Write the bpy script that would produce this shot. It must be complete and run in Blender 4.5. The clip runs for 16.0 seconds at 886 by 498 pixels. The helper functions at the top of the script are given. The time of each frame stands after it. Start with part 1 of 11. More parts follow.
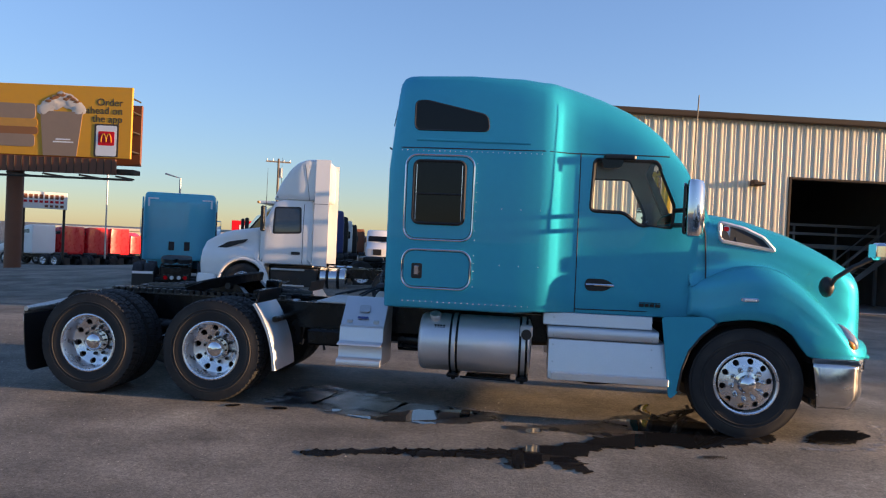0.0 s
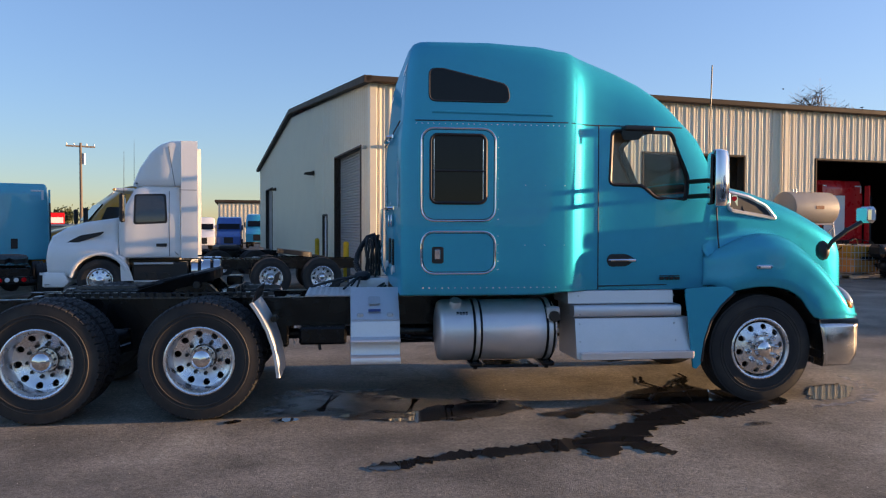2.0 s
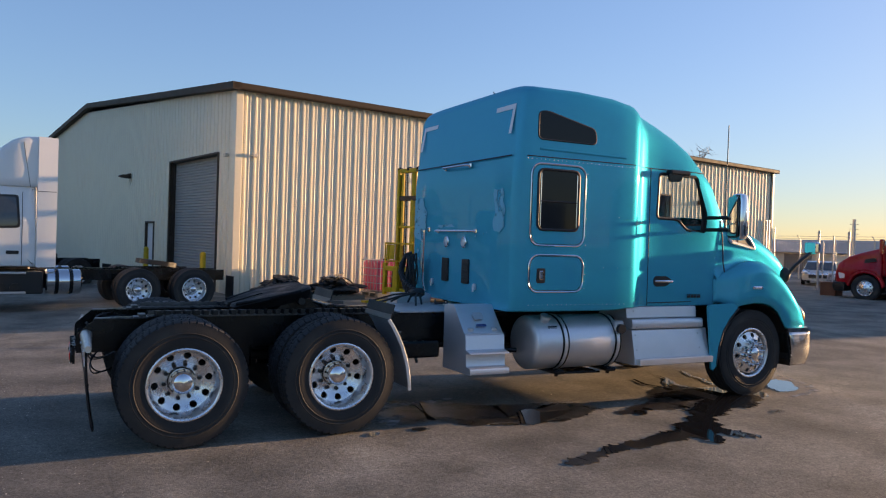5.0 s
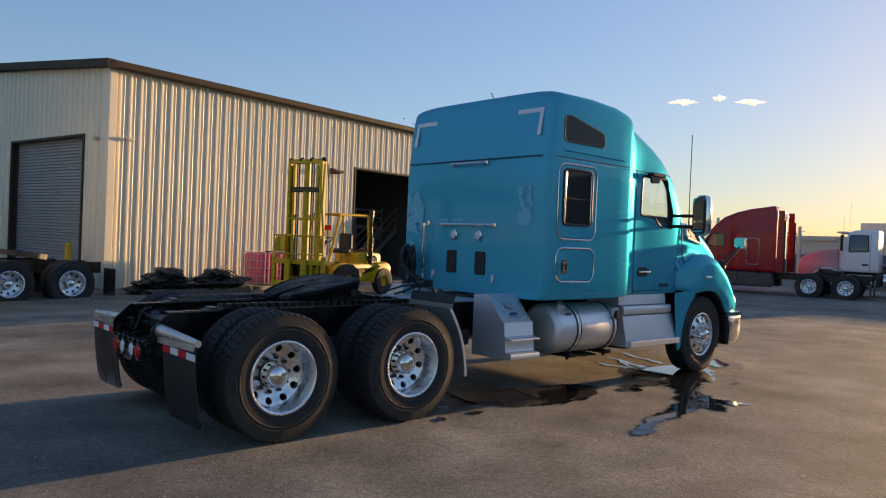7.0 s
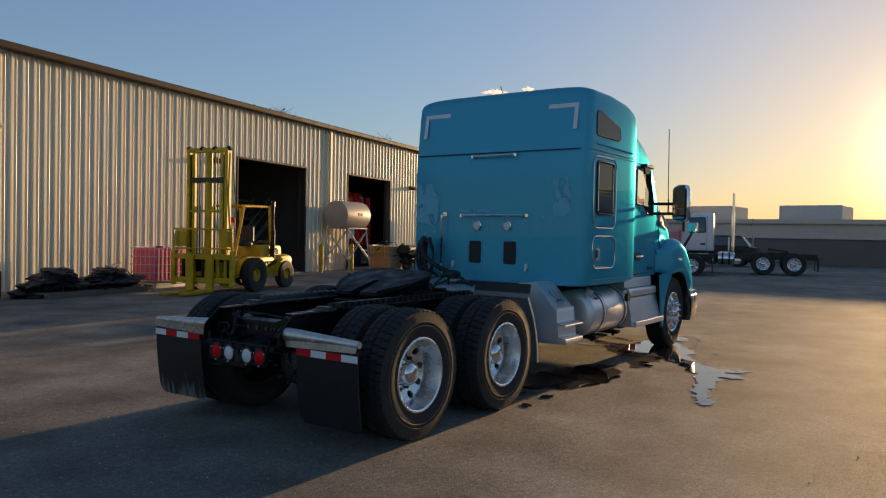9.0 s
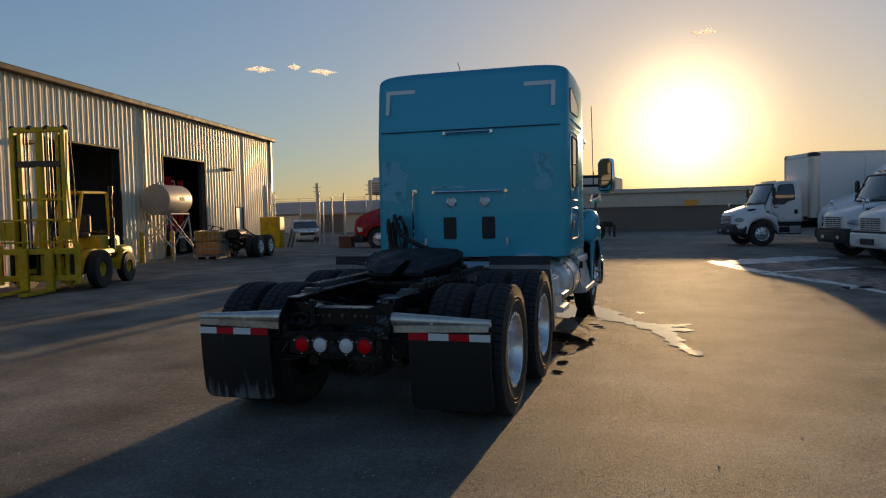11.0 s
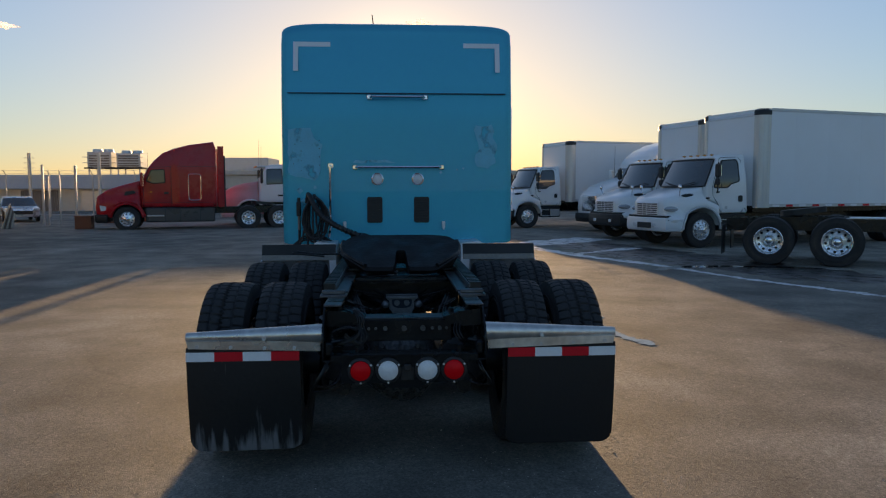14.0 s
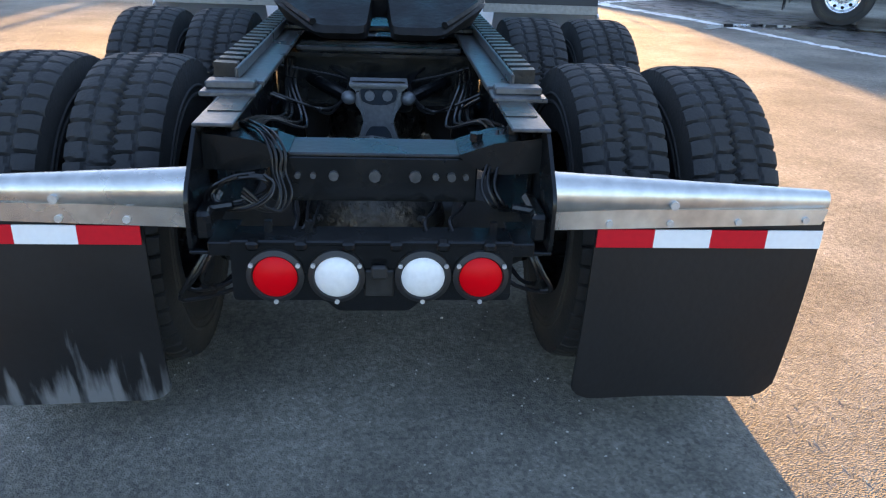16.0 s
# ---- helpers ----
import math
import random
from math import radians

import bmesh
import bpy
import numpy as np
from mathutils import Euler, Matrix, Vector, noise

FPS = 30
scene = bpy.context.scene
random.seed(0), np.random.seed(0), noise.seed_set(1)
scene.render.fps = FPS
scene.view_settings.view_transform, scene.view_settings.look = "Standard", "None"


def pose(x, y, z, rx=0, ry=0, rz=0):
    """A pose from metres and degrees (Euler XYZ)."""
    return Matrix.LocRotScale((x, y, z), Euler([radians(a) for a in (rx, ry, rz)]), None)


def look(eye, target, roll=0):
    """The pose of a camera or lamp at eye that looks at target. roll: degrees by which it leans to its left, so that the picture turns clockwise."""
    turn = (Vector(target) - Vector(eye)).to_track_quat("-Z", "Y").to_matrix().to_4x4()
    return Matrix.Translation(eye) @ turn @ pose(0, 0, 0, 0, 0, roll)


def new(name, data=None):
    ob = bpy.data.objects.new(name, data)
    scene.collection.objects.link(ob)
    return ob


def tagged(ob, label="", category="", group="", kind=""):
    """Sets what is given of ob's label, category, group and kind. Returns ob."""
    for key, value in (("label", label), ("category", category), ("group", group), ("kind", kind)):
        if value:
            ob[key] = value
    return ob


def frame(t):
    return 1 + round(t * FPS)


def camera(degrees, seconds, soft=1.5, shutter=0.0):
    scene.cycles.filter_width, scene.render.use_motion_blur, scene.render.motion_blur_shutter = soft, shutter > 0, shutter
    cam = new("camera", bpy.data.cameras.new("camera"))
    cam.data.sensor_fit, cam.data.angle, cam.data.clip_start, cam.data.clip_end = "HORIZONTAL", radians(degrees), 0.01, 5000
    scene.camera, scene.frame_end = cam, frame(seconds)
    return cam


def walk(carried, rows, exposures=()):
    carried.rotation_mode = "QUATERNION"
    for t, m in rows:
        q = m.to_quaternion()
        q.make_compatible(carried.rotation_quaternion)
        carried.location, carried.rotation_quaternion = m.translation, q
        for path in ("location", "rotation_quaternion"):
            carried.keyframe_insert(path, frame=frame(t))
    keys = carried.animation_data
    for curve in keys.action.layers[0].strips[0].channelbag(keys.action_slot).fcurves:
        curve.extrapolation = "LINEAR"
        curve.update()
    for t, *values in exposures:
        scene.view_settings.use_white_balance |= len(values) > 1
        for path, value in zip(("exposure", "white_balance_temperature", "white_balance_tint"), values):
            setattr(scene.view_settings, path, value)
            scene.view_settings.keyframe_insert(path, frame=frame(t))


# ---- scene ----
cam = camera(61.5, 16.0, soft=1.2)
PATH = [
    (0, (-0.17, -0.041, 1.742), (-0.4, 1.946, 1.717), 2.6),
    (0.5, (-0.632, -0.024, 1.751), (-0.699, 1.974, 1.693), 2.3),
    (1, (-1.046, 0.096, 1.799), (-0.966, 2.093, 1.717), 1.5),
    (1.5, (-1.546, 0.271, 1.79), (-1.36, 2.261, 1.709), 0.7),
    (2, (-2.083, 0.542, 1.694), (-1.817, 2.523, 1.631), 0.2),
    (2.5, (-2.653, 0.606, 1.685), (-2.321, 2.577, 1.638), -0.1),
    (3, (-3.212, 0.609, 1.672), (-2.81, 2.567, 1.636), -0.1),
    (3.2, (-3.45, 0.623, 1.701), (-3.015, 2.575, 1.671), 0.0),
    (5.3, (-5.806, 0.928, 1.747), (-4.846, 2.682, 1.741), 2.5),
    (5.5, (-6.006, 0.963, 1.699), (-5.013, 2.699, 1.706), 2.9),
    (6, (-6.576, 1.231, 1.671), (-5.471, 2.897, 1.67), 3.0),
    (6.5, (-7.105, 1.553, 1.644), (-5.887, 3.139, 1.63), 2.8),
    (7, (-7.63, 1.914, 1.661), (-6.304, 3.411, 1.639), 2.4),
    (7.5, (-8.127, 2.285, 1.672), (-6.708, 3.693, 1.648), 2.2),
    (8, (-8.563, 2.72, 1.669), (-7.066, 4.046, 1.639), 2.0),
    (8.2, (-8.737, 2.895, 1.64), (-7.212, 4.187, 1.605), 1.9),
    (10.3, (-10.079, 5.126, 1.623), (-8.252, 5.937, 1.557), -0.8),
    (10.5, (-10.183, 5.35, 1.602), (-8.331, 6.101, 1.524), -1.0),
    (11, (-10.378, 5.902, 1.611), (-8.473, 6.503, 1.514), -1.2),
    (11.5, (-10.495, 6.494, 1.625), (-8.552, 6.953, 1.507), -1.5),
    (12, (-10.574, 7.073, 1.603), (-8.605, 7.406, 1.479), -2.1),
    (12.5, (-10.458, 7.553, 1.609), (-8.472, 7.753, 1.484), -2.4),
    (13, (-10.236, 7.992, 1.615), (-8.241, 8.056, 1.491), -2.1),
    (13.5, (-9.899, 8.268, 1.617), (-7.904, 8.221, 1.48), -1.2),
    (14, (-9.416, 8.397, 1.626), (-7.426, 8.262, 1.468), -0.1),
    (14.5, (-8.863, 8.453, 1.627), (-6.883, 8.265, 1.415), 1.0),
    (15, (-8.27, 8.396, 1.593), (-6.31, 8.191, 1.255), 2.0),
    (15.5, (-7.689, 8.361, 1.523), (-5.784, 8.177, 0.943), 1.9),
    (16, (-7.109, 8.308, 1.464), (-5.285, 8.152, 0.658), 2.3),
]
EXPOSURES = [(0, 1.82, 7400, 27), (3, 1.82, 7550, 27), (5.5, 1.7, 7800, 25), (8, 1.38, 8350, 21), (10.5, 0.8, 8400, 18), (12, 0.75, 8350, 18), (12.5, 0.77, 8300, 18), (13, 0.93, 8250, 18), (14, 1.33, 8100, 18), (14.5, 1.75, 8000, 18), (15, 2.35, 8150, 18), (15.5, 3.05, 10600, 25), (16, 3.62, 9600, 26)]
walk(cam, [(t, look(eye, target, roll)) for t, eye, target, roll in PATH], EXPOSURES)

# ---- world and sun ----
SUN_EL, SUN_AZ = 5.3, -0.7
sky_world = bpy.data.worlds.new("evening_sky")
scene.world = sky_world
sky_world.use_nodes = True
wt = sky_world.node_tree
wt.nodes.clear()
SKY_LIFT, SKY_SOFT, GLOW = 1.12, 2.2, 0.0095
CORE_GAIN, CORE_TIGHT = 7.5, 400.0


def clear_sky(air, dust, ozone):
    n = wt.nodes.new("ShaderNodeTexSky")
    n.sky_type, n.sun_disc = "NISHITA", False
    n.sun_elevation, n.sun_rotation = radians(SUN_EL), radians(90 - SUN_AZ)
    n.air_density, n.dust_density, n.ozone_density = air, dust, ozone
    return n.outputs[0]


def sky_math(op, a, b):
    n = wt.nodes.new("ShaderNodeMath")
    n.operation = op
    for k, v in enumerate((a, b)):
        if isinstance(v, (int, float)):
            n.inputs[k].default_value = v
        else:
            wt.links.new(v, n.inputs[k])
    return n.outputs[0]


def sky_vec(op, a, b):
    n = wt.nodes.new("ShaderNodeVectorMath")
    n.operation = op
    wt.links.new(a, n.inputs[0])
    if isinstance(b, tuple):
        n.inputs[1].default_value = b
    else:
        wt.links.new(b, n.inputs["Scale"] if op == "SCALE" else n.inputs[1])
    return n.outputs[0]


def sky_grey(c):
    n = wt.nodes.new("ShaderNodeRGBToBW")
    wt.links.new(c, n.inputs[0])
    return n.outputs[0]


# blue evening air, its brightest parts softened by haze, and the dusty glow round the sun
air, dusty = clear_sky(0.8, 0.36, 3.0), clear_sky(0.0, 4.0, 0.0)
soft = sky_math("DIVIDE", SKY_LIFT, sky_math("ADD", sky_math("DIVIDE", sky_grey(air), SKY_SOFT), 1.0))
# the sun's bright aureole, falling off with the angle from the sun
towards = wt.nodes.new("ShaderNodeTexCoord").outputs["Generated"]
aim = wt.nodes.new("ShaderNodeVectorMath")
aim.operation = "DOT_PRODUCT"
wt.links.new(towards, aim.inputs[0])
aim.inputs[1].default_value = (math.cos(radians(SUN_EL + 0.4)) * math.cos(radians(SUN_AZ)), math.cos(radians(SUN_EL + 0.4)) * math.sin(radians(SUN_AZ)), math.sin(radians(SUN_EL + 0.4)))
core = sky_math("MULTIPLY", sky_math("EXPONENT", sky_math("MULTIPLY", sky_math("SUBTRACT", 1.0, aim.outputs["Value"]), -CORE_TIGHT), 0.0), CORE_GAIN)
aureole = wt.nodes.new("ShaderNodeCombineXYZ")
for axis, tint in zip("XYZ", (1.0, 0.86, 0.55)):
    wt.links.new(sky_math("MULTIPLY", core, tint), aureole.inputs[axis])
glow = sky_vec("ADD", sky_vec("MULTIPLY", dusty, (GLOW, GLOW * 0.78, GLOW * 0.42)), aureole.outputs[0])
whole_sky = sky_vec("ADD", sky_vec("SCALE", air, soft), glow)
bg = wt.nodes.new("ShaderNodeBackground")
bg.inputs["Strength"].default_value = 0.15
wo = wt.nodes.new("ShaderNodeOutputWorld")
wt.links.new(whole_sky, bg.inputs["Color"])
wt.links.new(bg.outputs[0], wo.inputs["Surface"])
sun_data = bpy.data.lights.new("sun", "SUN")
sun_data.energy, sun_data.angle, sun_data.color = 2.75, radians(0.6), (1.0, 0.735, 0.42)
sun = new("sun", sun_data)
SUN_DIR = Vector((math.cos(radians(SUN_EL)) * math.cos(radians(SUN_AZ)), math.cos(radians(SUN_EL)) * math.sin(radians(SUN_AZ)), math.sin(radians(SUN_EL))))
sun.matrix_world = look(SUN_DIR * 100, (0, 0, 0))

# ---- materials ----
def material(name, color, rough=0.5, metal=0.0, vary=0.12, scale=3.0, fine=60.0, bump=0.0, coat=0.0, emit=0.0, spec=0.5, rvary=0.08):
    m = bpy.data.materials.new(name)
    m.use_nodes = True
    nt = m.node_tree
    b = nt.nodes["Principled BSDF"]
    b.inputs["Metallic"].default_value = metal
    b.inputs["Coat Weight"].default_value = coat
    b.inputs["Coat Roughness"].default_value = 0.04
    b.inputs["Specular IOR Level"].default_value = spec
    co = nt.nodes.new("ShaderNodeTexCoord")
    n1 = nt.nodes.new("ShaderNodeTexNoise")
    n1.inputs["Scale"].default_value, n1.inputs["Detail"].default_value = scale, 5
    n2 = nt.nodes.new("ShaderNodeTexNoise")
    n2.inputs["Scale"].default_value, n2.inputs["Detail"].default_value = fine, 3
    for n in (n1, n2):
        nt.links.new(co.outputs["Object"], n.inputs["Vector"])
    add = nt.nodes.new("ShaderNodeMath")
    add.operation = "ADD"
    nt.links.new(n1.outputs["Fac"], add.inputs[0])
    nt.links.new(n2.outputs["Fac"], add.inputs[1])
    ramp = nt.nodes.new("ShaderNodeMapRange")
    ramp.inputs["From Min"].default_value, ramp.inputs["From Max"].default_value = 0.6, 1.4
    ramp.inputs["To Min"].default_value, ramp.inputs["To Max"].default_value = 1 - vary, 1 + vary
    nt.links.new(add.outputs[0], ramp.inputs["Value"])
    mul = nt.nodes.new("ShaderNodeVectorMath")
    mul.operation = "SCALE"
    mul.inputs[0].default_value = color[:3]
    nt.links.new(ramp.outputs[0], mul.inputs["Scale"])
    nt.links.new(mul.outputs[0], b.inputs["Base Color"])
    rr = nt.nodes.new("ShaderNodeMapRange")
    rr.inputs["From Min"].default_value, rr.inputs["From Max"].default_value = 0.3, 0.7
    rr.inputs["To Min"].default_value, rr.inputs["To Max"].default_value = max(0.0, rough - rvary), min(1.0, rough + rvary)
    nt.links.new(n1.outputs["Fac"], rr.inputs["Value"])
    nt.links.new(rr.outputs[0], b.inputs["Roughness"])
    if bump:
        bp = nt.nodes.new("ShaderNodeBump")
        bp.inputs["Strength"].default_value, bp.inputs["Distance"].default_value = bump, 0.01
        nt.links.new(n2.outputs["Fac"], bp.inputs["Height"])
        nt.links.new(bp.outputs[0], b.inputs["Normal"])
    if emit:
        nt.links.new(mul.outputs[0], b.inputs["Emission Color"])
        b.inputs["Emission Strength"].default_value = emit
    return m


def glass_material(name, tint, gloss=1.0):
    m = bpy.data.materials.new(name)
    m.use_nodes = True
    nt = m.node_tree
    nt.nodes.clear()
    out = nt.nodes.new("ShaderNodeOutputMaterial")
    tr = nt.nodes.new("ShaderNodeBsdfTransparent")
    tr.inputs["Color"].default_value = (*tint, 1)
    gl = nt.nodes.new("ShaderNodeBsdfGlossy")
    gl.inputs["Roughness"].default_value = 0.02
    lw = nt.nodes.new("ShaderNodeLayerWeight")
    lw.inputs["Blend"].default_value = 0.5
    pw = nt.nodes.new("ShaderNodeMath")
    pw.operation = "POWER"
    pw.inputs[1].default_value = 4.0
    nt.links.new(lw.outputs["Facing"], pw.inputs[0])
    fr = nt.nodes.new("ShaderNodeMapRange")
    fr.inputs["To Min"].default_value, fr.inputs["To Max"].default_value = 0.06 * gloss, 0.95
    nt.links.new(pw.outputs[0], fr.inputs["Value"])
    mix = nt.nodes.new("ShaderNodeMixShader")
    nt.links.new(fr.outputs[0], mix.inputs[0])
    nt.links.new(tr.outputs[0], mix.inputs[1])
    nt.links.new(gl.outputs[0], mix.inputs[2])
    nt.links.new(mix.outputs[0], out.inputs["Surface"])
    return m


TEAL = (0.002, 0.385, 0.54)
M_TEAL = material("teal_paint", TEAL, 0.36, 0.3, 0.04, 1.2, 200, coat=0.3, rvary=0.04, spec=0.0)
M_TEAL.node_tree.nodes["Principled BSDF"].inputs["Coat Roughness"].default_value = 0.025
M_TEAL.node_tree.nodes["Principled BSDF"].inputs["Specular Tint"].default_value = (0.12, 0.55, 0.7, 1)
M_BLUE2 = material("blue_paint", (0.01, 0.42, 0.57), 0.35, coat=0.6, vary=0.06)
M_RED = material("red_paint", (0.46, 0.012, 0.018), 0.3, coat=0.4, spec=0.2, vary=0.08)
M_BRIGHTRED = material("bright_red_paint", (0.75, 0.02, 0.025), 0.3, coat=0.7, vary=0.08)
M_WHITE = material("white_paint", (0.82, 0.82, 0.81), 0.35, coat=0.5, vary=0.05, scale=1.0)
M_BOX = material("white_box_panel", (0.8, 0.81, 0.82), 0.45, vary=0.05, scale=0.8)
M_SILVER = material("silver_car_paint", (0.42, 0.44, 0.45), 0.3, 0.5, coat=0.8, vary=0.05)
M_PINK = material("faded_red_white_paint", (0.6, 0.33, 0.33), 0.45, vary=0.1)
M_YELLOWCAB = material("ochre_yellow_paint", (0.55, 0.25, 0.02), 0.4, coat=0.4)
M_MIDBLUE = material("mid_blue_paint", (0.02, 0.12, 0.38), 0.35, coat=0.5)
M_NAVY = material("navy_paint", (0.02, 0.05, 0.2), 0.35, coat=0.6)
M_BLACK = material("black_frame_paint", (0.005, 0.006, 0.007), 0.24, vary=0.4, scale=6, bump=0.1, spec=0.38)
M_HOUSING = material("oily_axle_casting", (0.10, 0.098, 0.095), 0.3, 0.55, vary=0.5, scale=20, fine=45, bump=0.9, rvary=0.2)
M_WIRE = material("black_cable_sheath", (0.008, 0.008, 0.009), 0.28, vary=0.3, spec=0.4)
M_PLASTIC = material("black_plastic", (0.013, 0.013, 0.014), 0.5, vary=0.15)
M_RUBBER = material("tyre_rubber", (0.018, 0.018, 0.019), 0.75, vary=0.25, scale=8, fine=90, bump=0.25)
M_FLAPCLEAN = material("mud_flap_rubber", (0.006, 0.006, 0.007), 0.55, vary=0.3, scale=2.5, fine=40, bump=0.1)
M_CHROME = material("polished_chrome", (0.78, 0.78, 0.79), 0.07, 1.0, vary=0.04, rvary=0.04)
M_BUMPER = material("bumper_chrome", (0.74, 0.72, 0.69), 0.2, 1.0, vary=0.1, scale=6, rvary=0.08)
M_ALU = material("brushed_aluminium", (0.72, 0.73, 0.75), 0.42, 0.75, vary=0.08, scale=4, fine=140, bump=0.04)
M_ALUDULL = material("dull_aluminium", (0.56, 0.57, 0.58), 0.5, 0.75, vary=0.12, scale=5, fine=90, bump=0.08)
M_RIM = material("machined_wheel_aluminium", (0.84, 0.84, 0.85), 0.28, 0.88, vary=0.1, scale=9)
M_DARKMETAL = material("dark_greasy_steel", (0.02, 0.02, 0.02), 0.4, 0.3, vary=0.5, scale=14, bump=0.2)
# oily steel, its base lightened to blue-grey for sky sheen on rail tops
M_RAILTOP = material("oily_worn_steel_sky_sheen", (0.1, 0.105, 0.112), 0.32, 0.6, vary=0.5, scale=5, fine=50, bump=0.1)
M_OILY = material("oily_black_steel", (0.03, 0.033, 0.036), 0.3, 0.2, vary=0.4, scale=5, fine=50, bump=0.1)
M_CAST = material("grey_cast_iron", (0.16, 0.17, 0.18), 0.45, 0.4, vary=0.3, scale=18, bump=0.2)
M_BAND = material("tarnished_steel_band", (0.2, 0.18, 0.16), 0.5, 0.5, vary=0.3, scale=6)
M_GREASE = material("greasy_fifth_wheel_steel", (0.009, 0.009, 0.01), 0.55, 0.0, vary=0.6, scale=7, fine=30, bump=0.5, spec=0.18, rvary=0.2)
M_HANGER = material("stained_polished_aluminium", (0.62, 0.59, 0.55), 0.33, 0.85, vary=0.25, scale=4, fine=25, bump=0.04, rvary=0.12)
M_SEAM = material("dark_seam", (0.01, 0.02, 0.03), 0.7)
M_REDLENS = material("red_lens", (0.85, 0.003, 0.008), 0.3, spec=0.15, vary=0.04)
M_CLEARLENS = material("clear_lens", (0.72, 0.72, 0.72), 0.15, coat=0.5)
M_LAMPGLASS = material("headlamp_glass", (0.42, 0.43, 0.44), 0.08, 0.5, coat=0.6, vary=0.3, scale=25)
M_AMBER = material("amber_lens", (0.8, 0.3, 0.04), 0.15, coat=0.6)
M_TAPEW = material("silver_reflective_tape", (0.78, 0.79, 0.8), 0.4, vary=0.05)
M_TAPER = material("red_reflective_tape", (0.72, 0.012, 0.022), 0.45, vary=0.08, spec=0.2)
M_GLASS = glass_material("window_glass", (0.93, 0.96, 0.94))
M_DARKGLASS = material("dark_tinted_glass", (0.008, 0.009, 0.011), 0.06, vary=0.1, spec=0.25, rvary=0.02)
M_SEAT = material("grey_upholstery", (0.14, 0.13, 0.12), 0.85, vary=0.15)
M_FKYELLOW = material("worn_yellow_paint", (0.56, 0.35, 0.006), 0.5, vary=0.45, scale=4, bump=0.08)
M_METALWALL = material("tan_steel_siding", (0.77, 0.69, 0.53), 0.4, 0.0, vary=0.05, scale=0.6, fine=12, bump=0.02)
M_TRIM = material("bronze_trim", (0.07, 0.054, 0.042), 0.6, vary=0.1, spec=0.08)
M_ROLLDOOR = material("grey_roll_door", (0.3, 0.3, 0.29), 0.5, vary=0.1)
M_RACK = material("pale_grey_steel_paint", (0.26, 0.26, 0.26), 0.5, vary=0.15)
# the dark grey carries the shade inside the shop
M_INTERIOR = material("shade_dark_shop_interior", (0.12, 0.115, 0.11), 0.9, vary=0.2)
M_CONCRETE = material("concrete", (0.33, 0.32, 0.3), 0.85, vary=0.15, bump=0.2)
M_PINKFLUID = material("pink_fluid_tote", (0.72, 0.09, 0.16), 0.4, vary=0.1)
M_ORANGEFLUID = material("orange_fluid_tote", (0.72, 0.27, 0.06), 0.4, vary=0.15)
M_GALV = material("galvanised_steel", (0.45, 0.46, 0.47), 0.45, 0.8, vary=0.15)
M_WOOD = material("weathered_wood", (0.17, 0.135, 0.105), 0.8, vary=0.25, bump=0.2)
M_BROWN = material("brown_painted_steel", (0.2, 0.065, 0.03), 0.6, vary=0.15)
M_BILL = material("orange_yellow_vinyl", (0.72, 0.33, 0.02), 0.55, vary=0.04)
M_LEAF = material("foliage", (0.06, 0.08, 0.03), 0.7, vary=0.4)
M_TWIG = material("bare_twigs", (0.10, 0.075, 0.06), 0.8, vary=0.3)
M_CREAM = material("cream_plaster", (0.55, 0.5, 0.42), 0.8, vary=0.1)
# grey-brown with the shade of faces turned from the sun mixed in
M_DIMWALL = material("shade_dimmed_grey_brown", (0.16, 0.14, 0.125), 0.85, vary=0.15, scale=0.5)
M_BLUEROOF = material("pale_blue_metal_roof", (0.35, 0.42, 0.5), 0.5, vary=0.08)
# warm colour and weak emission stand in for evening sunlight on the clouds
M_CLOUD = material("cloud", (0.95, 0.82, 0.68), 1.0, vary=0.02, emit=0.3)
M_TARP = material("black_rubber_scrap", (0.018, 0.018, 0.018), 0.5, vary=0.3, scale=6, bump=0.4)
M_MIRROR = material("mirror_glass", (0.85, 0.87, 0.88), 0.02, 1.0, vary=0.0, rvary=0.0)
M_TANK = material("grey_primer_tank", (0.36, 0.33, 0.29), 0.5, vary=0.12, scale=2)


